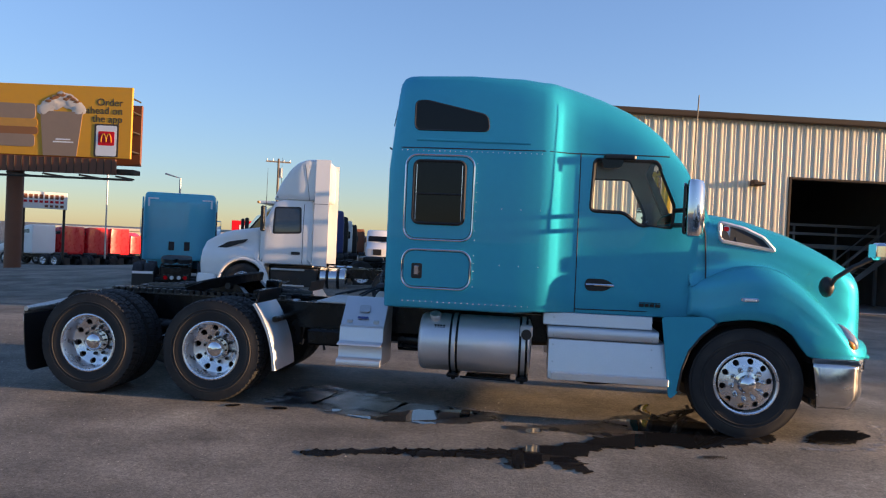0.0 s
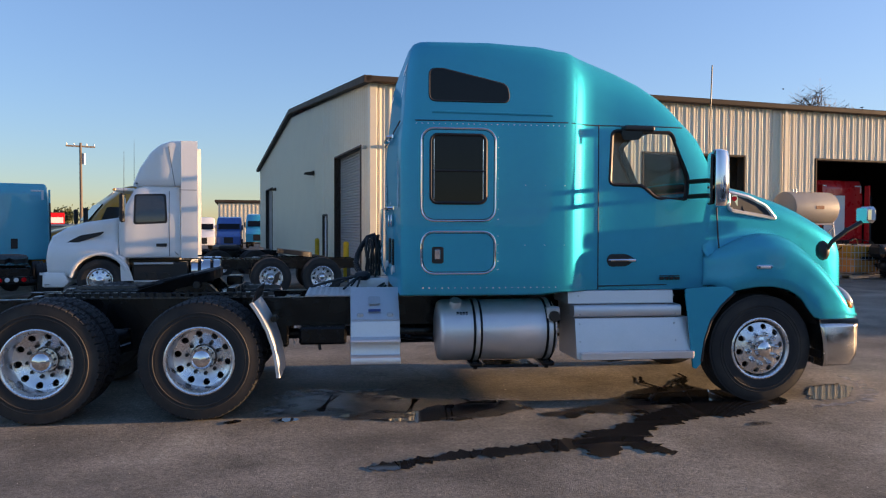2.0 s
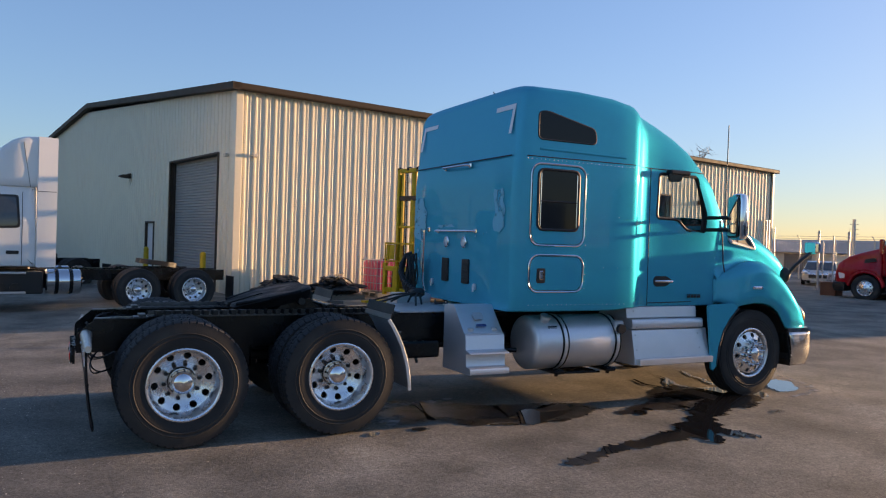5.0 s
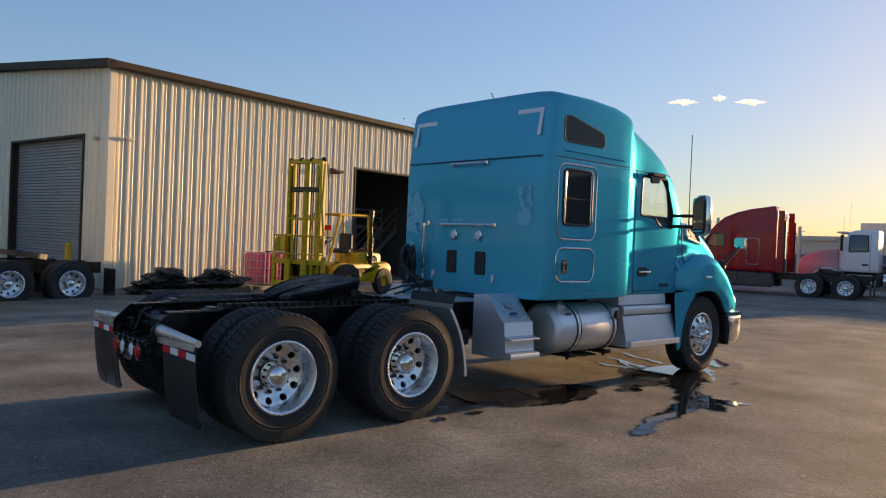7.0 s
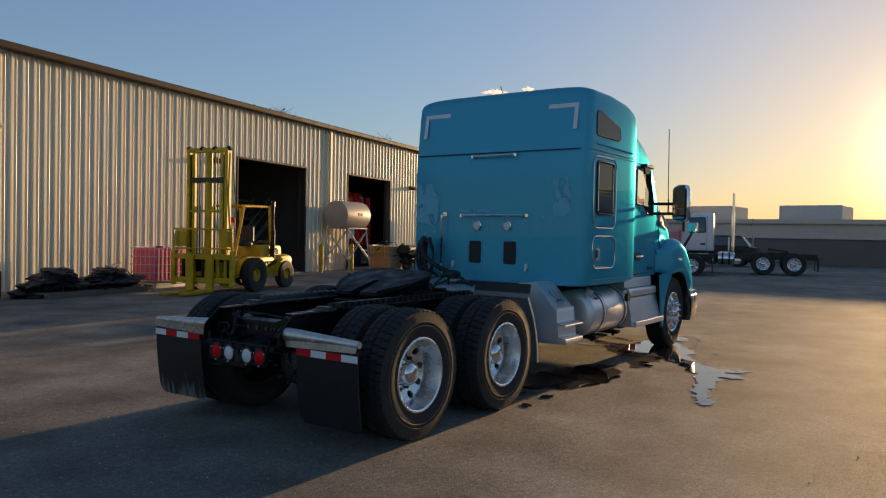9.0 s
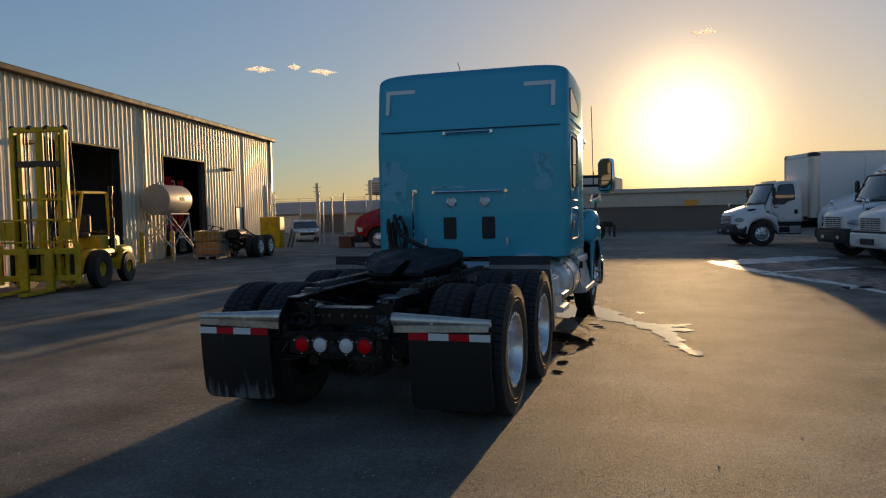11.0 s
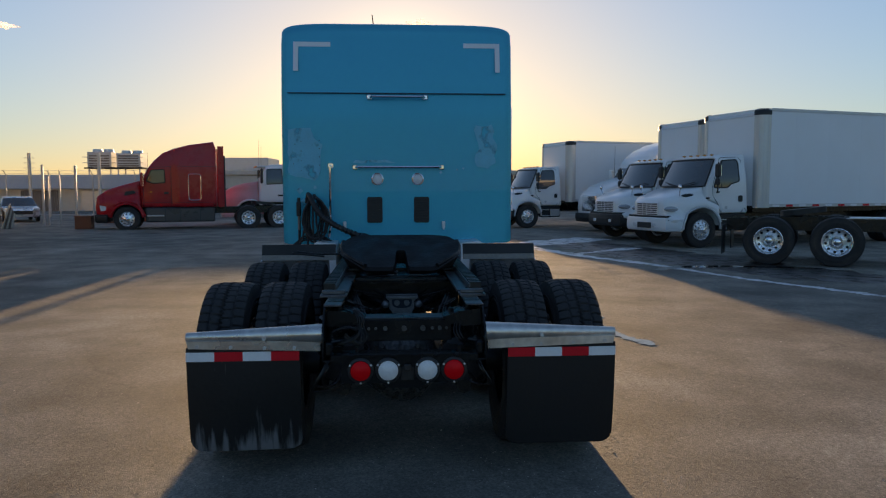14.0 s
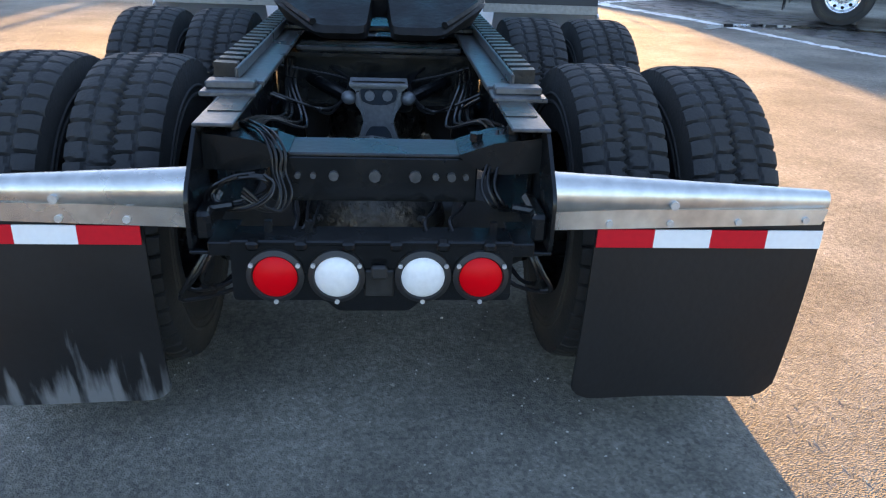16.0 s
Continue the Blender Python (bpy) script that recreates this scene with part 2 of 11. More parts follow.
def radial_dust(m, r0, r1, color, amount):
    """Dried mud on a tyre's sidewall, by distance from its axle."""
    nt = m.node_tree
    b = nt.nodes["Principled BSDF"]
    src = b.inputs["Base Color"].links[0].from_socket
    co = nt.nodes.new("ShaderNodeTexCoord")
    sp = nt.nodes.new("ShaderNodeSeparateXYZ")
    nt.links.new(co.outputs["Object"], sp.inputs[0])
    cb = nt.nodes.new("ShaderNodeCombineXYZ")
    nt.links.new(sp.outputs["X"], cb.inputs["X"])
    nt.links.new(sp.outputs["Z"], cb.inputs["Z"])
    ln = nt.nodes.new("ShaderNodeVectorMath")
    ln.operation = "LENGTH"
    nt.links.new(cb.outputs[0], ln.inputs[0])
    rp = nt.nodes.new("ShaderNodeValToRGB")
    el = rp.color_ramp.elements
    el[0].position, el[0].color = r0, (0, 0, 0, 1)
    el[1].position, el[1].color = r1, (0, 0, 0, 1)
    e = el.new((r0 + r1) / 2)
    e.color = (1, 1, 1, 1)
    nt.links.new(ln.outputs["Value"], rp.inputs[0])
    nz = nt.nodes.new("ShaderNodeTexNoise")
    nz.inputs["Scale"].default_value, nz.inputs["Detail"].default_value = 3.5, 4
    nt.links.new(co.outputs["Object"], nz.inputs["Vector"])
    mr = nt.nodes.new("ShaderNodeMapRange")
    mr.inputs["From Min"].default_value, mr.inputs["From Max"].default_value = 0.38, 0.62
    mr.inputs["To Max"].default_value = amount
    nt.links.new(nz.outputs["Fac"], mr.inputs["Value"])
    mu = nt.nodes.new("ShaderNodeMath")
    mu.operation = "MULTIPLY"
    nt.links.new(rp.outputs[0], mu.inputs[0])
    nt.links.new(mr.outputs[0], mu.inputs[1])
    mx = nt.nodes.new("ShaderNodeMix")
    mx.data_type = "RGBA"
    nt.links.new(mu.outputs[0], mx.inputs["Factor"])
    nt.links.new(src, mx.inputs[6])
    mx.inputs[7].default_value = (*color, 1)
    nt.links.new(mx.outputs[2], b.inputs["Base Color"])


def splashed(m, z0, z1, color, amount):
    """Pale dried splashes that run down, between two heights of the object."""
    nt = m.node_tree
    b = nt.nodes["Principled BSDF"]
    src = b.inputs["Base Color"].links[0].from_socket
    co = nt.nodes.new("ShaderNodeTexCoord")
    mp = nt.nodes.new("ShaderNodeMapping")
    mp.inputs["Scale"].default_value = (1, 26, 3.5)
    nt.links.new(co.outputs["Object"], mp.inputs["Vector"])
    nz = nt.nodes.new("ShaderNodeTexNoise")
    nz.inputs["Scale"].default_value, nz.inputs["Detail"].default_value = 1.0, 5
    nt.links.new(mp.outputs[0], nz.inputs["Vector"])
    sp = nt.nodes.new("ShaderNodeSeparateXYZ")
    nt.links.new(co.outputs["Object"], sp.inputs[0])
    hz = nt.nodes.new("ShaderNodeMapRange")
    hz.inputs["From Min"].default_value, hz.inputs["From Max"].default_value = z0, z1
    hz.inputs["To Min"].default_value, hz.inputs["To Max"].default_value = 0.14, -0.2
    nt.links.new(sp.outputs["Z"], hz.inputs["Value"])
    ad = nt.nodes.new("ShaderNodeMath")
    ad.operation = "ADD"
    nt.links.new(nz.outputs["Fac"], ad.inputs[0])
    nt.links.new(hz.outputs[0], ad.inputs[1])
    mr = nt.nodes.new("ShaderNodeMapRange")
    mr.inputs["From Min"].default_value, mr.inputs["From Max"].default_value = 0.5, 0.68
    mr.inputs["To Max"].default_value = amount
    nt.links.new(ad.outputs[0], mr.inputs["Value"])
    mx = nt.nodes.new("ShaderNodeMix")
    mx.data_type = "RGBA"
    nt.links.new(mr.outputs[0], mx.inputs["Factor"])
    nt.links.new(src, mx.inputs[6])
    mx.inputs[7].default_value = (*color, 1)
    nt.links.new(mx.outputs[2], b.inputs["Base Color"])


def ragged(m, scale, lo, hi):
    """Lets a thin film fade out in a torn pattern."""
    nt = m.node_tree
    b = nt.nodes["Principled BSDF"]
    out = nt.nodes["Material Output"]
    co = nt.nodes.new("ShaderNodeTexCoord")
    nz = nt.nodes.new("ShaderNodeTexNoise")
    nz.inputs["Scale"].default_value, nz.inputs["Detail"].default_value = scale, 7
    nt.links.new(co.outputs["Object"], nz.inputs["Vector"])
    mr = nt.nodes.new("ShaderNodeMapRange")
    mr.inputs["From Min"].default_value, mr.inputs["From Max"].default_value = lo, hi
    nt.links.new(nz.outputs["Fac"], mr.inputs["Value"])
    tr = nt.nodes.new("ShaderNodeBsdfTransparent")
    mx = nt.nodes.new("ShaderNodeMixShader")
    nt.links.new(mr.outputs[0], mx.inputs[0])
    nt.links.new(tr.outputs[0], mx.inputs[1])
    nt.links.new(b.outputs[0], mx.inputs[2])
    nt.links.new(mx.outputs[0], out.inputs["Surface"])


ragged(M_CLOUD, 0.07, 0.34, 0.78)
radial_dust(M_RUBBER, 0.34, 0.5, (0.085, 0.07, 0.055), 0.6)
M_FLAP = material("splashed_flap_rubber", (0.007, 0.007, 0.008), 0.5, vary=0.3, scale=2.5, fine=40, bump=0.1)
splashed(M_FLAP, 0.2, 0.42, (0.2, 0.21, 0.22), 0.7)


# ---- mesh helpers ----
def part(name, bm, mat, parent=None, label="", angle=35, shadow=True):
    me = bpy.data.meshes.new(name)
    bm.normal_update()
    bm.to_mesh(me)
    bm.free()
    me.materials.append(mat)
    for p in me.polygons:
        p.use_smooth = True
    me.set_sharp_from_angle(angle=radians(angle))
    ob = new(name, me)
    if parent:
        ob.parent = parent
    if label:
        tagged(ob, label)
    if not shadow:
        ob.visible_shadow = False
    return ob


def each(name, mat, parent, tubes, label=""):
    """One part for every tube: (points, radius)."""
    for pts, r in tubes:
        bm = bmesh.new()
        tube(bm, pts, r, 6)
        part(name, bm, mat, parent, label)


def shared(name, me, parent, m=None):
    ob = new(name, me)
    ob.parent = parent
    if m is not None:
        ob.matrix_basis = m
    return ob


def thing(name, label, category, m=None, group="", kind=""):
    e = new(name)
    e.empty_display_size = 0.2
    if m is not None:
        e.matrix_basis = m
    return tagged(e, label, category, group, kind)


def xf(bm, verts, m):
    if m is not None:
        for v in verts:
            v.co = m @ v.co


def cbox(bm, x0, x1, y0, y1, z0, z1, ch=0.008, m=None):
    """A box with chamfered edges."""
    c = Vector(((x0 + x1) / 2, (y0 + y1) / 2, (z0 + z1) / 2))
    h = [abs(x1 - x0) / 2, abs(y1 - y0) / 2, abs(z1 - z0) / 2]
    ch = min(ch, min(h) * 0.6)
    vs = {}
    for sx in (-1, 1):
        for sy in (-1, 1):
            for sz in (-1, 1):
                s = (sx, sy, sz)
                for a in range(3):
                    p = [s[k] * (h[k] if k == a else h[k] - ch) for k in range(3)]
                    vs[s, a] = bm.verts.new(c + Vector(p))
    def face(ks):
        q = [vs[k] for k in ks]
        n = (q[1].co - q[0].co).cross(q[2].co - q[1].co)
        if n.dot(sum((v.co for v in q), Vector()) / len(q) - c) < 0:
            q.reverse()
        bm.faces.new(q)
    def sg(a, sa, b=None, sb=0, d=None, sd=0):
        s = [0, 0, 0]
        s[a] = sa
        if b is not None:
            s[b] = sb
        if d is not None:
            s[d] = sd
        return tuple(s)
    for a in range(3):
        b, d = (a + 1) % 3, (a + 2) % 3
        for sa in (-1, 1):
            face([(sg(a, sa, b, i, d, j), a) for i, j in ((-1, -1), (1, -1), (1, 1), (-1, 1))])
        for sb in (-1, 1):
            for sd in (-1, 1):
                face([(sg(a, -1, b, sb, d, sd), b), (sg(a, 1, b, sb, d, sd), b), (sg(a, 1, b, sb, d, sd), d), (sg(a, -1, b, sb, d, sd), d)])
    for sx in (-1, 1):
        for sy in (-1, 1):
            for sz in (-1, 1):
                face([((sx, sy, sz), a) for a in range(3)])
    xf(bm, vs.values(), m)
    return bm


def box(x0, x1, y0, y1, z0, z1, ch=0.008, m=None):
    return cbox(bmesh.new(), x0, x1, y0, y1, z0, z1, ch, m)


def rings(bm, loops, cap0=True, cap1=True, closed=True):
    vs = [[bm.verts.new(p) for p in lp] for lp in loops]
    n = len(vs[0])
    for a, b in zip(vs, vs[1:]):
        for i in range(n if closed else n - 1):
            j = (i + 1) % n
            bm.faces.new((a[i], a[j], b[j], b[i]))
    if cap0:
        bm.faces.new(list(reversed(vs[0])))
    if cap1:
        bm.faces.new(vs[-1])
    return vs


def basis(d):
    d = d.normalized()
    u = d.cross(Vector((0, 0, 1)))
    if u.length < 1e-3:
        u = d.cross(Vector((0, 1, 0)))
    u.normalize()
    return u, u.cross(d)


def cyl(bm, p0, p1, r0, r1=None, n=16):
    p0, p1 = Vector(p0), Vector(p1)
    r1 = r0 if r1 is None else r1
    u, v = basis(p1 - p0)
    lp = [[p + (u * math.cos(2 * math.pi * i / n) - v * math.sin(2 * math.pi * i / n)) * r for i in range(n)] for p, r in ((p0, r0), (p1, r1))]
    rings(bm, lp)
    return bm


def tube(bm, pts, r, n=8, loop=False):
    pts = [Vector(p) for p in pts]
    k = len(pts)
    lp, u = [], None
    for i, p in enumerate(pts):
        a = pts[(i - 1) % k] if (loop or i) else p
        b = pts[(i + 1) % k] if (loop or i < k - 1) else p
        d = (b - a).normalized()
        if u is None:
            u, _ = basis(d)
        u = (u - d * u.dot(d)).normalized()
        v = u.cross(d)
        lp.append([p + (u * math.cos(2 * math.pi * j / n) - v * math.sin(2 * math.pi * j / n)) * r for j in range(n)])
    if loop:
        lp.append(lp[0])
    vs = rings(bm, lp, not loop, not loop)
    if loop:
        bmesh.ops.remove_doubles(bm, verts=[v for q in (vs[0], vs[-1]) for v in q], dist=1e-6)
    return bm


def lathe(bm, prof, n=40, axis="y", m=None):
    """prof: (radius, height along the axis)."""
    rows = []
    for r, h in prof:
        row = []
        for i in range(n):
            a = 2 * math.pi * i / n
            c, s = r * math.cos(a), r * math.sin(a)
            row.append(bm.verts.new({"y": (c, h, s), "x": (h, c, s), "z": (c, s, h)}[axis]))
        rows.append(row)
    for a, b in zip(rows, rows[1:]):
        for i in range(n):
            j = (i + 1) % n
            bm.faces.new((a[i], a[j], b[j], b[i]))
    xf(bm, [v for r in rows for v in r], m)
    return rows


def prism(bm, poly, axis, a, b, m=None):
    """A polygon in the other two axes (xz for y, yz for x, xy for z), drawn out from a to b."""
    def at(p, h):
        return {"y": (p[0], h, p[1]), "x": (h, p[0], p[1]), "z": (p[0], p[1], h)}[axis]
    lo = [bm.verts.new(at(p, a)) for p in poly]
    hi = [bm.verts.new(at(p, b)) for p in poly]
    n = len(poly)
    for i in range(n):
        j = (i + 1) % n
        bm.faces.new((lo[i], lo[j], hi[j], hi[i]))
    bm.faces.new(list(reversed(lo)))
    bm.faces.new(hi)
    xf(bm, lo + hi, m)
    bmesh.ops.recalc_face_normals(bm, faces=list({f for v in lo + hi for f in v.link_faces}))
    return bm


def rrect(x0, x1, z0, z1, r, n=5):
    out = []
    for cx, cz, a0 in ((x1 - r, z1 - r, 0), (x0 + r, z1 - r, 90), (x0 + r, z0 + r, 180), (x1 - r, z0 + r, 270)):
        for i in range(n + 1):
            a = radians(a0 + 90 * i / n)
            out.append((cx + r * math.cos(a), cz + r * math.sin(a)))
    return out


def round_poly(poly, r, n=4):
    out = []
    k = len(poly)
    for i in range(k):
        p, a, b = Vector(poly[i]), Vector(poly[i - 1]), Vector(poly[(i + 1) % k])
        da, db = (a - p), (b - p)
        q = min(r, da.length * 0.45, db.length * 0.45)
        s, e = p + da.normalized() * q, p + db.normalized() * q
        for j in range(n + 1):
            t = j / n
            out.append(tuple(s * (1 - t) ** 2 + p * 2 * t * (1 - t) + e * t * t))
    return out


def blob(bm, c, r, sub=2, rough=0.2, m=None, seed=0):
    s = bmesh.ops.create_icosphere(bm, subdivisions=sub, radius=1)["verts"]
    c, r = Vector(c), Vector(r)
    for v in s:
        k = 1 + rough * noise.noise(v.co * 1.7 + Vector((seed * 3.1, seed * 1.7, seed)))
        v.co = c + Vector((v.co.x * r.x, v.co.y * r.y, v.co.z * r.z)) * k
    xf(bm, s, m)


def lerp_table(tab, x):
    """Smooth interpolation of rows (x, a, b, ...) at x."""
    if x <= tab[0][0]:
        return tab[0][1:]
    if x >= tab[-1][0]:
        return tab[-1][1:]
    for p, q in zip(tab, tab[1:]):
        if p[0] <= x <= q[0]:
            t = (x - p[0]) / (q[0] - p[0])
            return tuple(a + (b - a) * t for a, b in zip(p[1:], q[1:]))


def sstep(a, b, x):
    t = max(0.0, min(1.0, (x - a) / (b - a)))
    return t * t * (3 - 2 * t)


def cut(ob, cutters):
    """Takes the cutters' volumes out of a mesh object, and removes the cutters."""
    for c in cutters:
        md = ob.modifiers.new("cut", "BOOLEAN")
        md.operation, md.solver, md.object = "DIFFERENCE", "EXACT", c
        md.material_mode = "TRANSFER"
    dg = bpy.context.evaluated_depsgraph_get()
    me = bpy.data.meshes.new_from_object(ob.evaluated_get(dg))
    ob.modifiers.clear()
    old = ob.data
    ob.data = me
    me.name = ob.name
    bpy.data.meshes.remove(old)
    for c in cutters:
        d = c.data
        bpy.data.objects.remove(c)
        bpy.data.meshes.remove(d)
    for p in me.polygons:
        p.use_smooth = True
    me.set_sharp_from_angle(angle=radians(35))

# ---- ground ----
def ground_z(x, y):
    far_left = sstep(-9.6, -13.0, x) * sstep(13, 20, y)
    dip = -0.2 * sstep(-2.5, -7.5, x) * sstep(12, 18, y) * sstep(30, 24, y)
    return dip - 0.3 * far_left - 1.4 * sstep(-13, -45, x) * sstep(13, 20, y) - 0.5 * sstep(40, 75, y) * sstep(2, -6, x)


def asphalt():
    m = bpy.data.materials.new("worn_asphalt")
    m.use_nodes = True
    nt = m.node_tree
    b = nt.nodes["Principled BSDF"]
    co = nt.nodes.new("ShaderNodeTexCoord")
    def nz(scale, detail=4, kind="ShaderNodeTexNoise"):
        n = nt.nodes.new(kind)
        n.inputs["Scale"].default_value = scale
        if kind == "ShaderNodeTexNoise":
            n.inputs["Detail"].default_value = detail
        nt.links.new(co.outputs["Object"], n.inputs["Vector"])
        return n
    big, mid = nz(0.16, 6), nz(1.3, 8)
    stones = nz(165, kind="ShaderNodeTexVoronoi")
    r1 = nt.nodes.new("ShaderNodeValToRGB")
    r1.color_ramp.elements[0].position, r1.color_ramp.elements[1].position = 0.35, 0.68
    r1.color_ramp.elements[0].color, r1.color_ramp.elements[1].color = (0.168, 0.155, 0.131, 1), (0.304, 0.277, 0.228, 1)
    nt.links.new(big.outputs["Fac"], r1.inputs[0])
    r2 = nt.nodes.new("ShaderNodeMapRange")
    r2.inputs["From Min"].default_value, r2.inputs["From Max"].default_value = 0.3, 0.75
    r2.inputs["To Min"].default_value, r2.inputs["To Max"].default_value = 0.62, 1.32
    nt.links.new(mid.outputs["Fac"], r2.inputs["Value"])
    cells = nz(85, kind="ShaderNodeTexVoronoi")
    sep = nt.nodes.new("ShaderNodeSeparateColor")
    nt.links.new(cells.outputs["Color"], sep.inputs[0])
    r3 = nt.nodes.new("ShaderNodeMapRange")
    r3.inputs["To Min"].default_value, r3.inputs["To Max"].default_value = 0.76, 1.25
    nt.links.new(sep.outputs[0], r3.inputs["Value"])
    mm = nt.nodes.new("ShaderNodeMath")
    mm.operation = "MULTIPLY"
    nt.links.new(r2.outputs[0], mm.inputs[0])
    nt.links.new(r3.outputs[0], mm.inputs[1])
    grit = nz(16, 6)
    r4 = nt.nodes.new("ShaderNodeMapRange")
    r4.inputs["From Min"].default_value, r4.inputs["From Max"].default_value = 0.32, 0.7
    r4.inputs["To Min"].default_value, r4.inputs["To Max"].default_value = 0.84, 1.18
    nt.links.new(grit.outputs["Fac"], r4.inputs["Value"])
    m2 = nt.nodes.new("ShaderNodeMath")
    m2.operation = "MULTIPLY"
    nt.links.new(mm.outputs[0], m2.inputs[0])
    nt.links.new(r4.outputs[0], m2.inputs[1])
    pits = nz(48, 4)
    r5 = nt.nodes.new("ShaderNodeMapRange")
    r5.inputs["From Min"].default_value, r5.inputs["From Max"].default_value = 0.3, 0.62
    r5.inputs["To Min"].default_value, r5.inputs["To Max"].default_value = 0.74, 1.12
    nt.links.new(pits.outputs["Fac"], r5.inputs["Value"])
    m3 = nt.nodes.new("ShaderNodeMath")
    m3.operation = "MULTIPLY"
    nt.links.new(m2.outputs[0], m3.inputs[0])
    nt.links.new(r5.outputs[0], m3.inputs[1])
    # fine branching cracks, and worn darker lanes
    warp = nz(0.9, 3)
    shift = nt.nodes.new("ShaderNodeVectorMath")
    shift.operation = "MULTIPLY_ADD"
    nt.links.new(warp.outputs["Color"], shift.inputs[0])
    shift.inputs[1].default_value = (1.6, 1.6, 0.0)
    nt.links.new(co.outputs["Object"], shift.inputs[2])
    crack = nt.nodes.new("ShaderNodeTexVoronoi")
    crack.feature = "DISTANCE_TO_EDGE"
    crack.inputs["Scale"].default_value = 0.33
    nt.links.new(shift.outputs[0], crack.inputs["Vector"])
    r6 = nt.nodes.new("ShaderNodeMapRange")
    r6.inputs["From Min"].default_value, r6.inputs["From Max"].default_value = 0.001, 0.004
    r6.inputs["To Min"].default_value, r6.inputs["To Max"].default_value = 0.8, 1.0
    nt.links.new(crack.outputs["Distance"], r6.inputs["Value"])
    lanes = nz(0.55, 5)
    r7 = nt.nodes.new("ShaderNodeMapRange")
    r7.inputs["From Min"].default_value, r7.inputs["From Max"].default_value = 0.4, 0.6
    r7.inputs["To Min"].default_value, r7.inputs["To Max"].default_value = 0.8, 1.12
    nt.links.new(lanes.outputs["Fac"], r7.inputs["Value"])
    worn = nt.nodes.new("ShaderNodeMath")
    worn.operation = "MULTIPLY"
    nt.links.new(r6.outputs[0], worn.inputs[0])
    nt.links.new(r7.outputs[0], worn.inputs[1])
    m4 = nt.nodes.new("ShaderNodeMath")
    m4.operation = "MULTIPLY"
    nt.links.new(m3.outputs[0], m4.inputs[0])
    nt.links.new(worn.outputs[0], m4.inputs[1])
    mm = m4
    sc = nt.nodes.new("ShaderNodeVectorMath")
    sc.operation = "SCALE"
    nt.links.new(r1.outputs[0], sc.inputs[0])
    nt.links.new(mm.outputs[0], sc.inputs["Scale"])
    nt.links.new(sc.outputs[0], b.inputs["Base Color"])
    b.inputs["Roughness"].default_value = 0.82
    b.inputs["Specular IOR Level"].default_value = 0.35
    bp = nt.nodes.new("ShaderNodeBump")
    bp.inputs["Strength"].default_value, bp.inputs["Distance"].default_value = 0.8, 0.004
    nt.links.new(stones.outputs["Distance"], bp.inputs["Height"])
    bp2 = nt.nodes.new("ShaderNodeBump")
    bp2.inputs["Strength"].default_value, bp2.inputs["Distance"].default_value = 0.15, 0.02
    nt.links.new(mid.outputs["Fac"], bp2.inputs["Height"])
    nt.links.new(bp.outputs[0], bp2.inputs["Normal"])
    bp3 = nt.nodes.new("ShaderNodeBump")
    bp3.inputs["Strength"].default_value, bp3.inputs["Distance"].default_value = 0.3, 0.012
    nt.links.new(grit.outputs["Fac"], bp3.inputs["Height"])
    nt.links.new(bp2.outputs[0], bp3.inputs["Normal"])
    nt.links.new(bp3.outputs[0], b.inputs["Normal"])
    return m


M_ASPHALT = asphalt()


def build_ground():
    xs = sorted({*range(-2400, -60, 180), *range(-60, 80, 2), *range(80, 2400, 180)})
    ys = sorted({*range(-2400, -60, 180), *range(-60, 100, 2), *range(100, 2400, 180)})
    bm = bmesh.new()
    g = [[bm.verts.new((x, y, ground_z(x, y))) for y in ys] for x in xs]
    for a, b in zip(g, g[1:]):
        for j in range(len(ys) - 1):
            bm.faces.new((a[j], b[j], b[j + 1], a[j + 1]))
    ob = part("ground", bm, M_ASPHALT)
    tagged(ob, "worn grey-brown asphalt yard with fine loose grit", "ground", kind="structure")


build_ground()

# ---- workshop building ----
BANG = 10.9
BCORNER = Vector((-1.262, 22.579, 0))
BM = Matrix.Translation(BCORNER) @ Matrix.Rotation(radians(BANG), 4, "Z")
BLEN, BDEP, EAVE, RIDGE = 29.25, 38.0, 5.9, 7.5
RIDGE_AT = 17.6
BAYS = ((9.27, 13.33, 4.12), (16.57, 20.46, 4.12))
WALKDOORS = ((24.0, 24.95, 2.1),)


def roof_z(d):
    return EAVE + (RIDGE - EAVE) * (1 - max((RIDGE_AT - d) / RIDGE_AT, (d - RIDGE_AT) / (BDEP - RIDGE_AT)))


